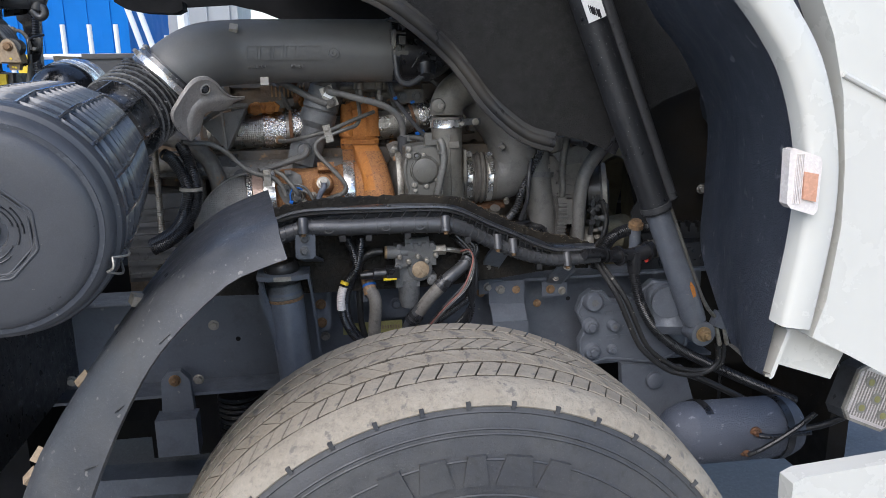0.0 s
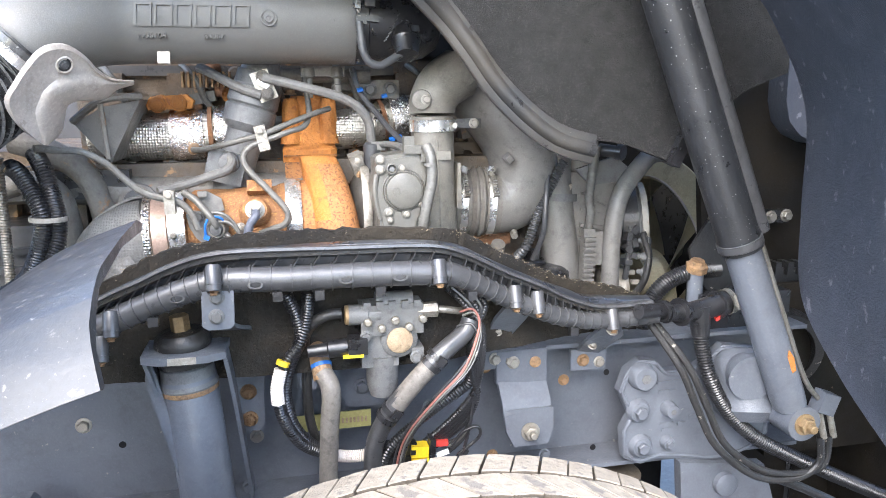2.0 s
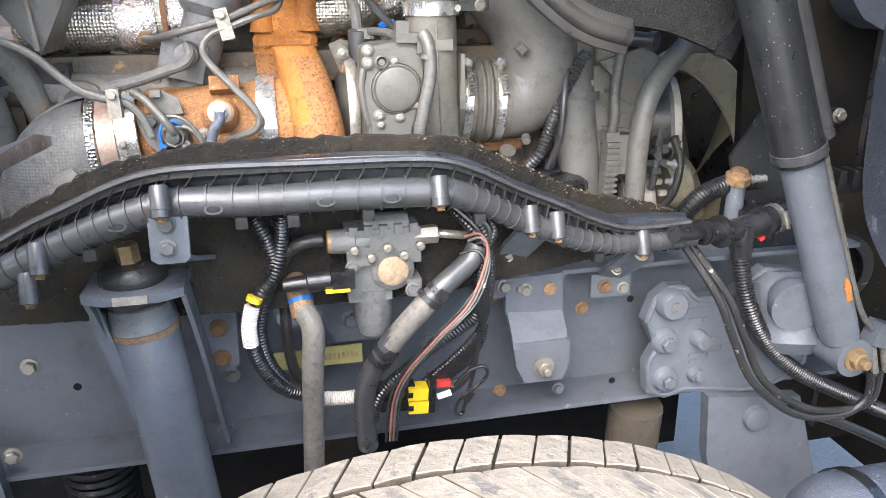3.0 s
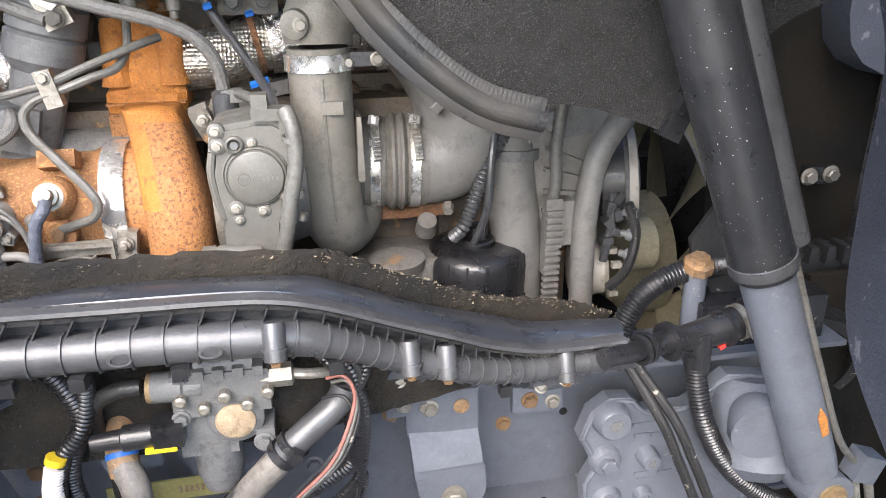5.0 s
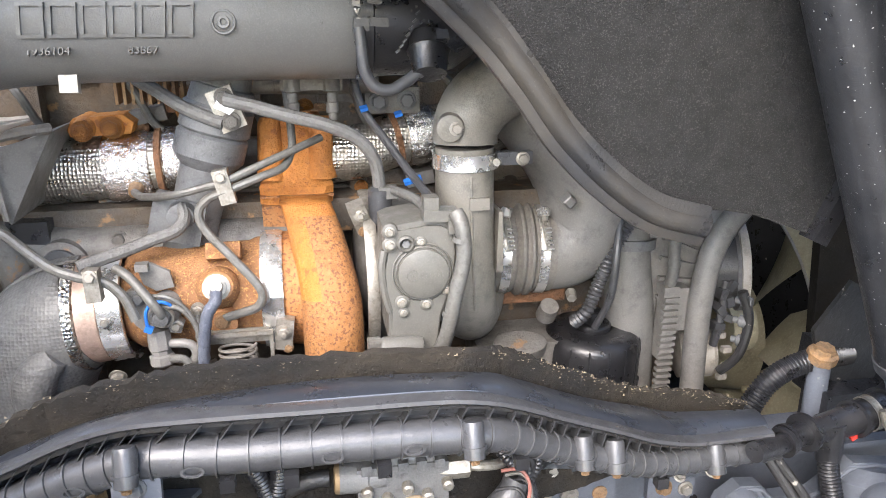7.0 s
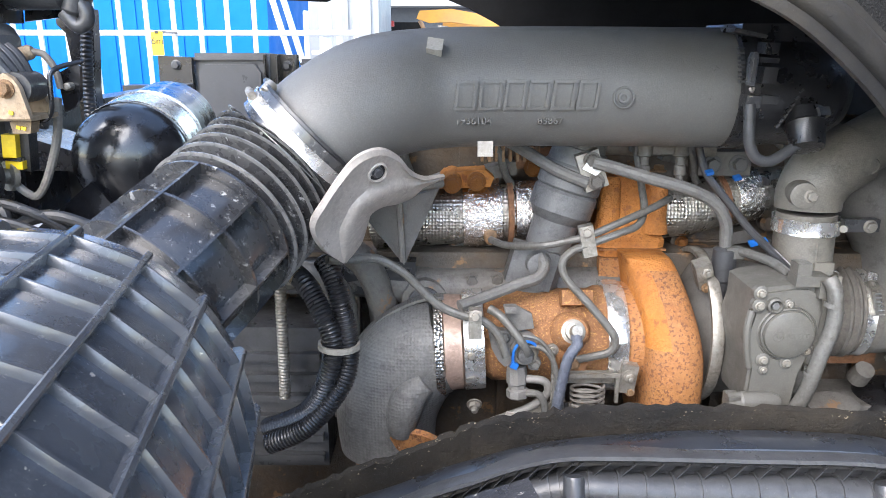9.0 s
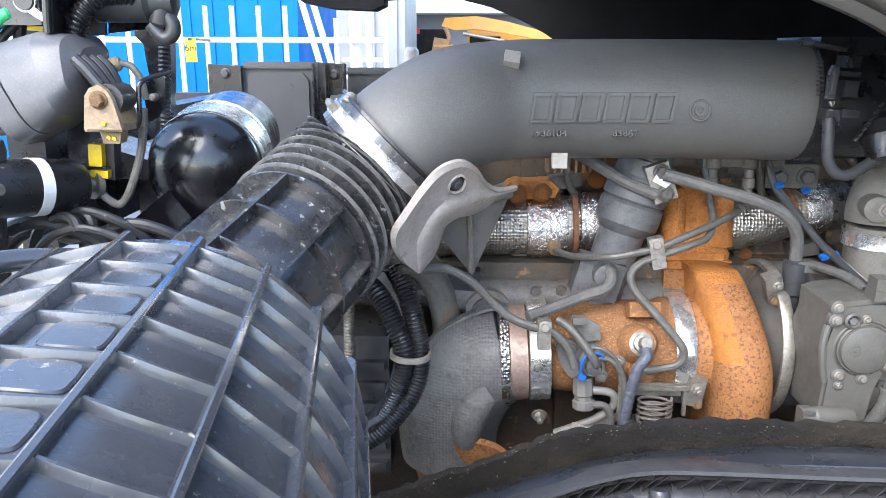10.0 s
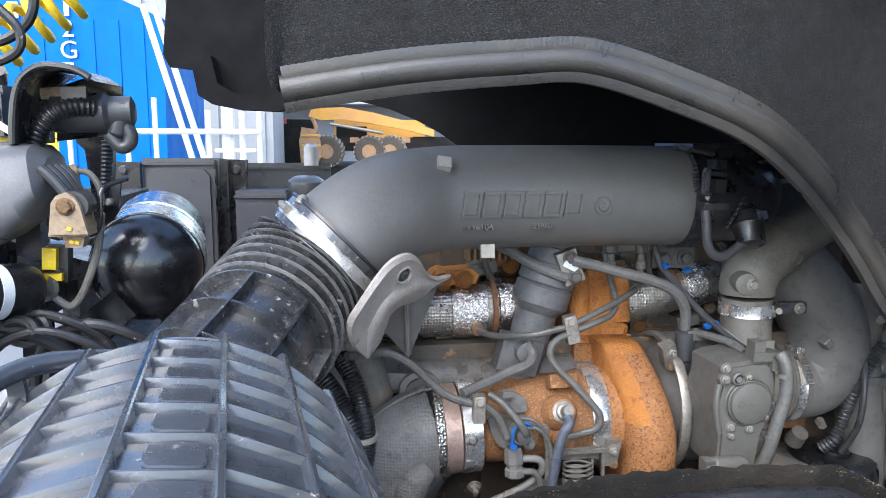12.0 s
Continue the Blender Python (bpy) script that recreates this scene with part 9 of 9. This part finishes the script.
    part("hood", loft([[q + V((0, 0, 0)) for q in curve(hood, 4)], [q + V((-0.004, 0.004, 0.002)) for q in curve(hood, 4)], [q + V((-0.012, 0.16, 0.004)) for q in curve(hood, 4)], [q + V((-0.008, 0.16, 0.0)) for q in curve(hood, 4)], [q + V((0.004, 0.006, -0.004)) for q in curve(hood, 4)]]), "gloss", p, "bowed glossy black hood", 0.6)
    part("hood_back", plate([(-0.832, 1.69), (-0.745, 1.70), (-0.742, 1.765), (-0.79, 1.776), (-0.822, 1.765)], 1.872, 1.88, 0.003), "gloss", p)
    part("hood_lip", tube(hood, 0.0045, 10, 4), "gloss", p)
    part("rusty_plate", block((-0.79, 1.83, 1.752), (0.055, 0.09, 0.014), 0.004, (0, -4, 0)), "tan", p, "rusty plate under the hood")
    b = turned([(-0.045, 0.016), (-0.042, 0.024), (0.02, 0.026), (0.026, 0.021), (0.052, 0.020), (0.056, 0.012)], (-0.765, 1.80, 1.727), (1, 0.1, 0.04), 22)
    lathe(b, [(-0.026, 0.009), (-0.022, 0.013), (0.018, 0.014), (0.022, 0.010)], (-0.726, 1.80, 1.722), (0.3, 0, 1), 14)
    box(b, (-0.775, 1.79, 1.748), (0.03, 0.03, 0.02), 0.004)
    part("coupling", b, "plastic", p)
    part("hanging_hose", tube([(-0.724, 1.80, 1.715), (-0.716, 1.80, 1.70), (-0.718, 1.80, 1.688), (-0.729, 1.80, 1.684), (-0.742, 1.80, 1.70)], 0.0095, 12, 5), "plastic", p)
    part("cable", ribbed([(-0.822, 1.76, 1.675), (-0.818, 1.76, 1.69), (-0.810, 1.76, 1.708), (-0.794, 1.762, 1.726), (-0.772, 1.77, 1.733), (-0.752, 1.78, 1.733)], 0.0115, 0.006, 0.12), "black", p)
    part("cable_sleeve", tube([(-0.826, 1.762, 1.655), (-0.820, 1.76, 1.687)], 0.0125, 14, 1), "plastic", p)
    part("leg", plate([(-0.834, 1.709), (-0.78, 1.709), (-0.784, 1.652), (-0.789, 1.60), (-0.79, 1.50), (-0.815, 1.50), (-0.815, 1.60), (-0.822, 1.677), (-0.833, 1.688)], 1.955, 1.975, 0.004), "gloss", p)
    part("leg_conduit", ribbed([(-0.786, 1.945, 1.69), (-0.788, 1.94, 1.65), (-0.792, 1.94, 1.593), (-0.795, 1.94, 1.53)], 0.008, 0.006, 0.12), "black", p)
    # trailer plug with its lever and coloured fittings
    b = block((-0.866, 1.76, 1.723), (0.045, 0.05, 0.052), 0.008)
    box(b, (-0.872, 1.76, 1.752), (0.06, 0.045, 0.010), 0.003)
    box(b, (-0.90, 1.76, 1.757), (0.03, 0.03, 0.006), 0.002)
    part("socket", b, "plastic", p)
    part("bell", turned([(-0.034, 0.020), (-0.030, 0.021), (-0.012, 0.013), (0.006, 0.013), (0.012, 0.019)], (-0.885, 1.76, 1.724), (1, 0, 0), 22), "plastic", p)
    part("hub_cap", turned([(-0.004, 0.0), (-0.004, 0.011), (0.004, 0.012)], (-0.858, 1.732, 1.724), (0, 1, 0), 20), "plastic", p)
    part("lever", turned([(-0.002, 0.0115), (-0.002, 0.0132), (0.001, 0.0132), (0.001, 0.0115)], (-0.858, 1.733, 1.724), (0, 1, 0), 24, True), "steel", p, "steel lever ring")
    part("lever_arm", plate([(-0.856, 1.711), (-0.848, 1.717), (-0.834, 1.706), (-0.835, 1.698)], 1.731, 1.734, 0.001), "steel", p)
    part("yellow_cap", block((-0.852, 1.765, 1.693), (0.036, 0.03, 0.006), 0.002, (0, 5, 0)), "yellow", p)
    part("green_plug", turned([(-0.018, 0.012), (-0.014, 0.0135), (-0.011, 0.009), (0.0, 0.0085), (0.002, 0.010), (0.005, 0.0085), (0.015, 0.0085), (0.017, 0.006)], (-0.895, 1.74, 1.704), (0.9, 0, 0.42), 16), "green", p, "green plastic kink guard")
    part("air_lead", tube([(-0.912, 1.745, 1.697), (-0.951, 1.75, 1.669), (-0.995, 1.755, 1.654), (-1.011, 1.76, 1.641), (-0.995, 1.765, 1.626), (-0.95, 1.77, 1.617), (-0.90, 1.80, 1.612)], 0.0062, 10, 6), "hosegrey", p)
    part("air_lead", tube([(-0.875, 1.755, 1.705), (-0.884, 1.755, 1.70), (-0.91, 1.757, 1.679), (-0.935, 1.76, 1.651), (-0.937, 1.765, 1.627), (-0.922, 1.78, 1.605)], 0.0055, 10, 6), "rubber", p)
    # yellow plug strapped to the post
    part("yellow_plug", block((-0.815, 1.775, 1.541), (0.017, 0.02, 0.03), 0.003, (0, 4, 0)), "yellow", p, "yellow plug")
    part("yellow_plug", block((-0.812, 1.775, 1.519), (0.021, 0.02, 0.010), 0.003, (0, 4, 0)), "yellow", p, "yellow plug foot")
    part("plug_body", block((-0.808, 1.785, 1.535), (0.024, 0.02, 0.05), 0.004, (0, 4, 0)), "black", p)
    part("strap", block((-0.836, 1.79, 1.5265), (0.066, 0.05, 0.005), 0.001, (0, 2, 0)), "rubber", p)
    part("lead", tube([(-0.818, 1.772, 1.512), (-0.818, 1.77, 1.500), (-0.811, 1.77, 1.489), (-0.795, 1.77, 1.479), (-0.783, 1.77, 1.489), (-0.77, 1.77, 1.515), (-0.756, 1.77, 1.556), (-0.750, 1.77, 1.60)], 0.0052, 10, 6), "hosegrey", p)
    part("shelf", plate([(-1.05, 1.508), (-0.985, 1.541), (-0.94, 1.543), (-0.80, 1.50), (-0.80, 1.48), (-1.05, 1.48)], 1.95, 2.06, 0.006), "gloss", p)

    r = thing("red_air_hose", (-1.05, 1.74, 1.735), "red ribbed kink guard on a grey air hose", "hose")
    part("guard", ribbed([(-0.992, 1.76, 1.722), (-0.914, 1.76, 1.725)], 0.0098, 0.009, 0.10), "red", r, "red ribbed sleeve")
    part("hose", tube([(-1.5, 1.80, 1.62), (-1.15, 1.77, 1.685), (-1.03, 1.76, 1.712), (-0.985, 1.76, 1.722)], 0.0085, 12, 4), "hosegrey", r)
    v = thing("red_air_hose", (-1.02, 1.72, 1.55), "red hose in a spring guard with brass end", "hose")
    part("hose", ribbed([(-1.10, 1.72, 1.695), (-1.05, 1.72, 1.69), (-1.03, 1.72, 1.60)], 0.011, 0.008, 0.12), "red", v)
    part("ferrule", turned([(0, 0.011), (-0.04, 0.012), (-0.042, 0.016), (-0.06, 0.016)], (-1.03, 1.72, 1.60), (0, 0, 1), 12), "zinc", v)
    part("nut", turned([(0, 0.014), (-0.03, 0.014)], (-1.03, 1.72, 1.54), (0, 0, 1), 6), "brass", v)
    s = thing("coiled_cable", (-1.0, 2.0, 1.55), "black coiled trailer cable", "coiled cable")
    rnd = random.Random(5)
    coil, tops = [], (1.775, 1.745, 1.70, 1.655, 1.625, 1.60, 1.59, 1.58, 1.572)
    for z in tops:
        rx, tip, cx = rnd.uniform(0.055, 0.10), rnd.uniform(-0.03, 0.035), -1.12 + rnd.uniform(-0.03, 0.035)
        for q in range(9):
            t = 2 * math.pi * q / 9
            coil.append((cx + rx * math.cos(t), 2.05 + 0.07 * math.sin(t) + rnd.uniform(-0.01, 0.01), z - 0.004 * q + tip * math.cos(t + 0.6) + rnd.uniform(-0.004, 0.004)))
    part("coil", tube(coil, 0.0085, 10, 3), "plastic", s)
    part("lead", tube([(-0.91, 1.74, 1.71), (-0.955, 1.75, 1.66), (-0.94, 1.78, 1.61), (-0.92, 1.9, 1.57)], 0.007, 8, 5), "rubber", s)
    part("lead", tube([(-0.89, 1.74, 1.71), (-0.905, 1.75, 1.67), (-0.91, 1.80, 1.60), (-0.88, 1.9, 1.56)], 0.007, 8, 5), "rubber", s)
    y = thing("yellow_coil_hose", (-1.0, 2.2, 1.9), "yellow coiled air hose hanging from the cab", "coiled hose")
    axis0, axis1 = V((-1.25, 2.48, 1.80)), V((-0.98, 2.48, 2.0))
    run, out = axis1 - axis0, V((-0.585, 0, 0.81))
    coil = [axis0 + run * (k / 84) + out * 0.046 * math.cos(k * 2 * math.pi / 10.5) + V((0, 0.046, 0)) * math.sin(k * 2 * math.pi / 10.5) for k in range(85)]
    part("coil", tube(coil, 0.0095, 10, 2), "yellow", y)
    part("tail", tube([coil[0], coil[0] + V((-0.06, -0.05, -0.08)), V((-1.32, 2.42, 1.5)), V((-1.34, 2.42, 1.0)), V((-1.34, 2.42, 0.3)), V((-1.34, 2.40, 0.0))], 0.0095, 10, 5), "yellow", y)
    b2 = thing("cable_loop", (-1.0, 2.2, 1.86), "thin black cable loop above the couplings", "cable")
    part("loop", tube([(-1.3, 2.2, 1.90), (-1.1, 2.2, 1.87), (-1.02, 2.2, 1.90), (-1.0, 2.2, 1.96), (-1.03, 2.2, 2.02)], 0.009, 8, 6), "rubber", b2)
    part("loop", tube([(-1.3, 2.1, 1.82), (-1.1, 2.1, 1.815), (-1.0, 2.1, 1.84), (-0.985, 2.1, 1.88), (-1.02, 2.1, 1.92)], 0.008, 8, 6), "rubber", b2)
    part("hanger", tube([(-1.02, 2.1, 1.92), (-1.03, 2.2, 2.02), (-0.95, 2.3, 2.2)], 0.006, 8, 4), "rubber", b2)

    k = thing("cab_lock_bracket", (-0.95, 1.6, 1.3), "worn black cast bracket with rust and bolts", "bracket")
    part("front_jaw", plate([(-1.06, 1.555), (-0.939, 1.561), (-0.925, 1.562), (-0.915, 1.557), (-0.912, 1.549), (-0.903, 1.543), (-0.902, 1.526), (-0.906, 1.47), (-0.91, 1.33), (-1.06, 1.33)], 1.585, 1.612, 0.008), "worn", k)
    part("rear_jaw", plate([(-1.06, 1.552), (-0.965, 1.559), (-0.953, 1.569), (-0.937, 1.576), (-0.903, 1.578), (-0.884, 1.577), (-0.874, 1.571), (-0.872, 1.56), (-0.884, 1.48), (-0.90, 1.36), (-1.06, 1.36)], 1.63, 1.68, 0.010), "worn", k)
    part("edge_plate", plate([(-0.893, 1.545), (-0.873, 1.55), (-0.882, 1.48), (-0.895, 1.38), (-0.91, 1.38)], 1.618, 1.632, 0.004), "tan", k, "dusty worn edge plate")
    part("slot", plate([(-0.926, 1.537), (-0.909, 1.54), (-0.911, 1.52), (-0.913, 1.492), (-0.921, 1.486), (-0.929, 1.492)], 1.6275, 1.634, 0.002), "dark", k)
    part("catch", tube([(-0.913, 1.625, 1.535), (-0.914, 1.624, 1.51), (-0.918, 1.624, 1.496), (-0.923, 1.625, 1.50)], 0.004, 8, 4), "zinc", k)
    for x, y, z, r in ((-0.924, 1.585, 1.529, 0.009), (-0.904, 1.63, 1.502, 0.007), (-0.955, 1.585, 1.50, 0.008), (-0.955, 1.628, 1.558, 0.006)):
        bolt(k, (x, y, z), r, "cast")
    way = V((0.062, 0.10, -0.012))
    pin = part("pin", turned([(-0.02, 0.031), (0.0, 0.034), (0.05, 0.034), (0.10, 0.033), (0.112, 0.028), (0.118, 0.018)], (-0.893, 1.66, 1.518), way, 32), "black", k)
    part("pin_tape", turned([(0.05, 0.0338), (0.05, 0.0348), (0.064, 0.0348), (0.064, 0.0338)], (-0.893, 1.66, 1.518), way, 32, True), "paper", pin, "white tape band")
    part("pin_flange", turned([(0.118, 0.010), (0.128, 0.010), (0.129, 0.019), (0.136, 0.019), (0.137, 0.012)], (-0.893, 1.66, 1.518), way, 20), "zinc", k)
    bolt(k, (-0.878, 1.632, 1.526), 0.012, "cast", (1, -0.35, 0))
    part("stud", turned([(0.0, 0.007), (0.024, 0.007), (0.026, 0.0055)], (-0.872, 1.630, 1.525), (1, -0.35, 0), 14), "zinc", k)
    m = thing("loose_hoses", (-0.80, 1.7, 1.38), "tangle of black hoses and fittings behind the filter", "hoses")
    for x0, y0, z0, r in ((-0.90, 1.70, 1.46, 0.010), (-0.86, 1.72, 1.47, 0.007), (-0.84, 1.69, 1.455, 0.006), (-0.80, 1.74, 1.45, 0.008), (-0.92, 1.74, 1.44, 0.009)):
        part("hose", tube([(x0 - 0.06, y0, z0 - 0.11), (x0 - 0.04, y0, z0 - 0.03), (x0 + 0.01, y0, z0), (x0 + 0.06, y0 + 0.01, z0 - 0.012), (x0 + 0.10, y0 + 0.03, z0 - 0.05), (x0 + 0.12, y0 + 0.04, z0 - 0.12)], r, 10, 6), "rubber", m)
    part("knot", tube([(-0.845 + 0.022 * math.cos(q * 0.9), 1.69 + 0.004 * q, 1.452 + 0.016 * math.sin(q * 0.9)) for q in range(14)], 0.007, 8, 4), "rubber", m)
    stp = thing("step_grating", (-0.9, 1.75, 1.22), "pale perforated aluminium step beside the frame", "step")
    part("tread", block((-0.93, 1.80, 1.30), (0.12, 0.22, 0.012), 0.004, (20, 0, 0)), "fence", stp)
    for q in range(5):
        part("edge", block((-0.98 + q * 0.024, 1.80, 1.309), (0.004, 0.21, 0.006), 0.001, (20, 0, 0)), "alloy", stp)
    part("bracket", block((-0.90, 1.75, 1.27), (0.05, 0.2, 0.05), 0.006), "alloy", stp)
    # conduits between bellows and exhaust elbow
    c = thing("cable_bundle", (-0.43, 1.82, 1.1), "pair of black ribbed conduits with a cable tie", "cable")
    part("conduit", ribbed([(-0.50, 1.87, 1.335), (-0.475, 1.84, 1.325), (-0.45, 1.82, 1.29), (-0.435, 1.81, 1.25), (-0.445, 1.81, 1.20), (-0.48, 1.82, 1.14), (-0.55, 1.84, 1.10)], 0.0145, 0.0052, 0.09, 14), "black", c)
    part("conduit", ribbed([(-0.455, 1.86, 1.36), (-0.435, 1.84, 1.33), (-0.42, 1.825, 1.28), (-0.415, 1.82, 1.23), (-0.43, 1.815, 1.18), (-0.48, 1.81, 1.12), (-0.54, 1.81, 1.09)], 0.0145, 0.0052, 0.09, 14), "black", c)
    part("tie", turned([(-0.004, 0.026), (-0.004, 0.030), (0.004, 0.030), (0.004, 0.026)], (-0.427, 1.812, 1.248), (0.05, 0, 1), 20, True), "alloy", c, "pale cable tie")
    part("fitting", turned([(-0.02, 0.013), (0.0, 0.015), (0.02, 0.013)], (-0.485, 1.86, 1.325), (-0.6, -0.1, 0.6), 10), "brass", c, "brass hose fitting")


build_rear_gear()
seat("reservoir_bracket", (-0.798, 1.979, 1.325), (-0.783, 2.008, 1.332), (0, 0, 0), 1.06)
seat("clear_bottle", (-0.555, 2.9, 1.657), (-0.52, 3.099, 1.65), (-2.5, 0, -1), 1.12)
seat("loose_hoses", (-0.835, 1.728, 1.416), (-0.82, 1.737, 1.426), (0, 0, -4.9), 0.975)
seat("step_grating", (-0.927, 1.793, 1.302), (-0.909, 1.812, 1.313), (0, 0, -2), 1.03)
seat("cable_loop", (-1.052, 2.158, 1.934), (-1.051, 2.241, 1.933), (0, 0, -3), 1.06)
seat("coiled_cable", (-0.98, 1.872, 1.636), (-0.97, 1.912, 1.633), (0, 0, -2.9), 1.094)
seat("red_air_hose.001", (-1.038, 1.716, 1.586), (-1.028, 1.753, 1.585), (0, 0, -5), 0.984)
seat("cable_bundle", (-0.461, 1.828, 1.257), (-0.457, 1.811, 1.278), (-1.3, -0.8, -3.7), 0.957)


# ---- yard behind the truck ----
def build_yard():
    c = thing("container", (-6.0, 9.2, 0.0), "blue corrugated shipping container with white letters", "container")
    b = plate([(-2.22, 0.0), (-2.18, 2.91), (-3.6, 3.53), (-8.5, 3.53), (-8.5, 0.0)], 9.07, 11.47, 0.03)
    part("wall", b, "contblue", c)
    fold = finish(block((0, 0, 0), (0.11, 0.02, 3.2), 0.008), "contblue")
    for k in range(24):
        ob = new("corrugation", fold)
        hang(ob, c)
        ob.matrix_basis = Matrix.Translation((-8.06 + k * 0.245, 9.068, 1.5)) @ Matrix.Diagonal((1, 1, 0.86, 1))
    for k, ch in enumerate("2G"):
        text_mesh(ch, 0.25, "fence", Matrix.Translation((-3.11, 9.05, 2.773 - k * 0.212)) @ Euler((radians(90), 0, 0)).to_matrix().to_4x4(), 0.004, c, "letter")
    part("letter_bar", block((-3.13, 9.05, 2.36), (0.11, 0.01, 0.16), 0), "fence", c)
    part("letter_bar", block((-3.62, 9.05, 2.95), (0.10, 0.01, 0.16), 0), "fence", c)
    part("letter_bar", block((-3.11, 9.05, 2.985), (0.05, 0.01, 0.16), 0), "fence", c)
    f = thing("railing", (-5.0, 8.0, 0.0), "white painted steel railing before the container", "railing")
    for z in (1.738, 0.9):
        part("bar", tube([(-9.0, 8.0, z), (-1.13, 8.0, z)], 0.028, 10, 1), "fence", f)
    for k in range(26):
        part("post", tube([(-2.07 - k * 0.25, 8.0, 0.0), (-2.07 - k * 0.25, 8.0, 2.045)], 0.024, 10, 1), "fence", f)
    l = thing("loading_steps", (-1.7, 8.2, 0.0), "white steel steps and rails beside the container", "steps")
    for k in range(2):
        part("rail", tube([(-2.17 + k * 0.10, 8.2, 2.9), (-1.47 + k * 0.12, 8.2, 0.3)], 0.03, 8, 1), "fence", l)
    for k in range(3):
        part("bar", tube([(-1.56, 8.1, 1.24 + k * 0.16), (-1.18, 8.1, 1.24 + k * 0.16)], 0.022, 8, 1), "fence", l)
    for x, r, z in ((-1.61, 0.026, 1.94), (-1.43, 0.06, 2.2), (-1.30, 0.03, 1.93), (-1.14, 0.026, 1.94)):
        part("post", tube([(x, 8.1, 0.0), (x, 8.1, z)], r, 10, 1), "fence", l)
    hall = thing("white_hall", (-4.0, 15.0, 0.0), "pale sheet-metal hall behind the yard", "building")
    part("wall", block((-6.0, 16.0, 3.0), (9.0, 3.0, 6.0), 0.05), "hall", hall)
    for k in range(12):
        part("rib", block((-1.66 - k * 0.4, 14.48, 3.0), (0.05, 0.06, 6.0), 0.01), "hall", hall)
    far = thing("dark_shed", (4.0, 40.0, 0.0), "dark grey shed far behind the yard", "building")
    part("wall", block((12.0, 40.0, 1.2), (50.0, 2.0, 4.2), 0.05), "rail", far)
    part("roof", block((12.0, 39.0, 3.4), (51.0, 4.0, 0.3), 0.05), "hall", far)

    d = thing("excavator", (0.0, 19.0, 0.0), "worn orange wheeled excavator with grey tyres", "excavator")
    b = block((0.7, 18.6, 1.52), (3.0, 0.9, 0.32), 0.05)
    box(b, (1.0, 19.3, 0.52), (5.0, 3.0, 1.04), 0.05)
    box(b, (0.0, 18.5, 1.78), (0.7, 0.5, 0.3), 0.06)
    part("chassis", b, "soil", d)
    lug = finish(block((0, 0, 0.352), (0.05, 0.30, 0.03), 0.01, (0, 0, 18)), "tread")
    for x in (-0.55, 0.41, 0.88):
        tyre = part("tyre", turned([(-0.17, 0.15), (-0.17, 0.31), (-0.12, 0.36), (0.12, 0.36), (0.17, 0.31), (0.17, 0.15)], (x, 17.9, 1.36), (0.25, 1, 0), 30), "groove", d)
        part("rim", turned([(-0.172, 0.0), (-0.172, 0.05), (-0.14, 0.06), (-0.13, 0.13), (-0.174, 0.15), (-0.174, 0.165)], (x, 17.9, 1.36), (0.25, 1, 0), 24), "bucket", tyre)
        for k in range(22):
            ob = new("lug", lug)
            hang(ob, d)
            ob.matrix_basis = Matrix.Translation((x, 17.9, 1.36)) @ Matrix.Rotation(-0.25, 4, "Z") @ Matrix.Rotation(k * math.pi / 11, 4, "Y")
    b = plate([(-1.15, 1.08), (-0.78, 1.08), (-0.68, 1.3), (-0.72, 1.62), (-0.86, 1.86), (-1.12, 1.9), (-1.18, 1.6)], 17.6, 18.4, 0.05)
    part("bucket", b, "bucket", d)
    for z in (1.25, 1.5, 1.72):
        part("bucket_band", block((-0.92, 17.59, z), (0.42, 0.02, 0.05), 0.008), "digger", d)
    b = plate([(-0.98, 2.15), (-0.9, 2.32), (-0.2, 2.36), (0.5, 2.24), (1.2, 2.06), (1.9, 1.86), (1.9, 1.7), (1.2, 1.86), (0.4, 2.0), (-0.2, 2.08), (-0.7, 2.06)], 18.0, 18.3, 0.03)
    part("boom", b, "digger", d, "orange boom")
    part("link", tube([(-0.9, 18.0, 2.1), (-0.8, 17.95, 1.9), (-0.86, 17.95, 1.75)], 0.05, 8, 2), "bucket", d)
    part("cylinder", tube([(-0.5, 17.95, 1.98), (0.7, 17.95, 1.78)], 0.04, 10, 1), "zinc", d)
    part("cab_body", block((0.7, 19.6, 1.85), (2.2, 1.2, 0.5), 0.1), "digger", d)
    part("engine_box", block((2.1, 18.8, 1.5), (1.2, 0.8, 0.4), 0.1), "soil", d)
    for k in range(5):
        part("step_plate", block((0.05 + k * 0.3, 18.13, 1.62), (0.2, 0.05, 0.12 + 0.05 * (k % 2)), 0.02), "bucket", d)
    x = thing("stacked_gear", (-1.5, 18.0, 0.0), "dark machine parts stacked in the yard", "machine parts")
    part("pallet_block", block((-1.4, 19.5, 1.05), (1.0, 0.8, 2.1), 0.05), "soil", x)
    part("blue_can", block((-1.72, 17.9, 1.62), (0.18, 0.2, 0.26), 0.03), "blue", x)
    part("red_can", block((-1.62, 17.9, 2.04), (0.3, 0.2, 0.12), 0.03), "red", x)


build_yard()
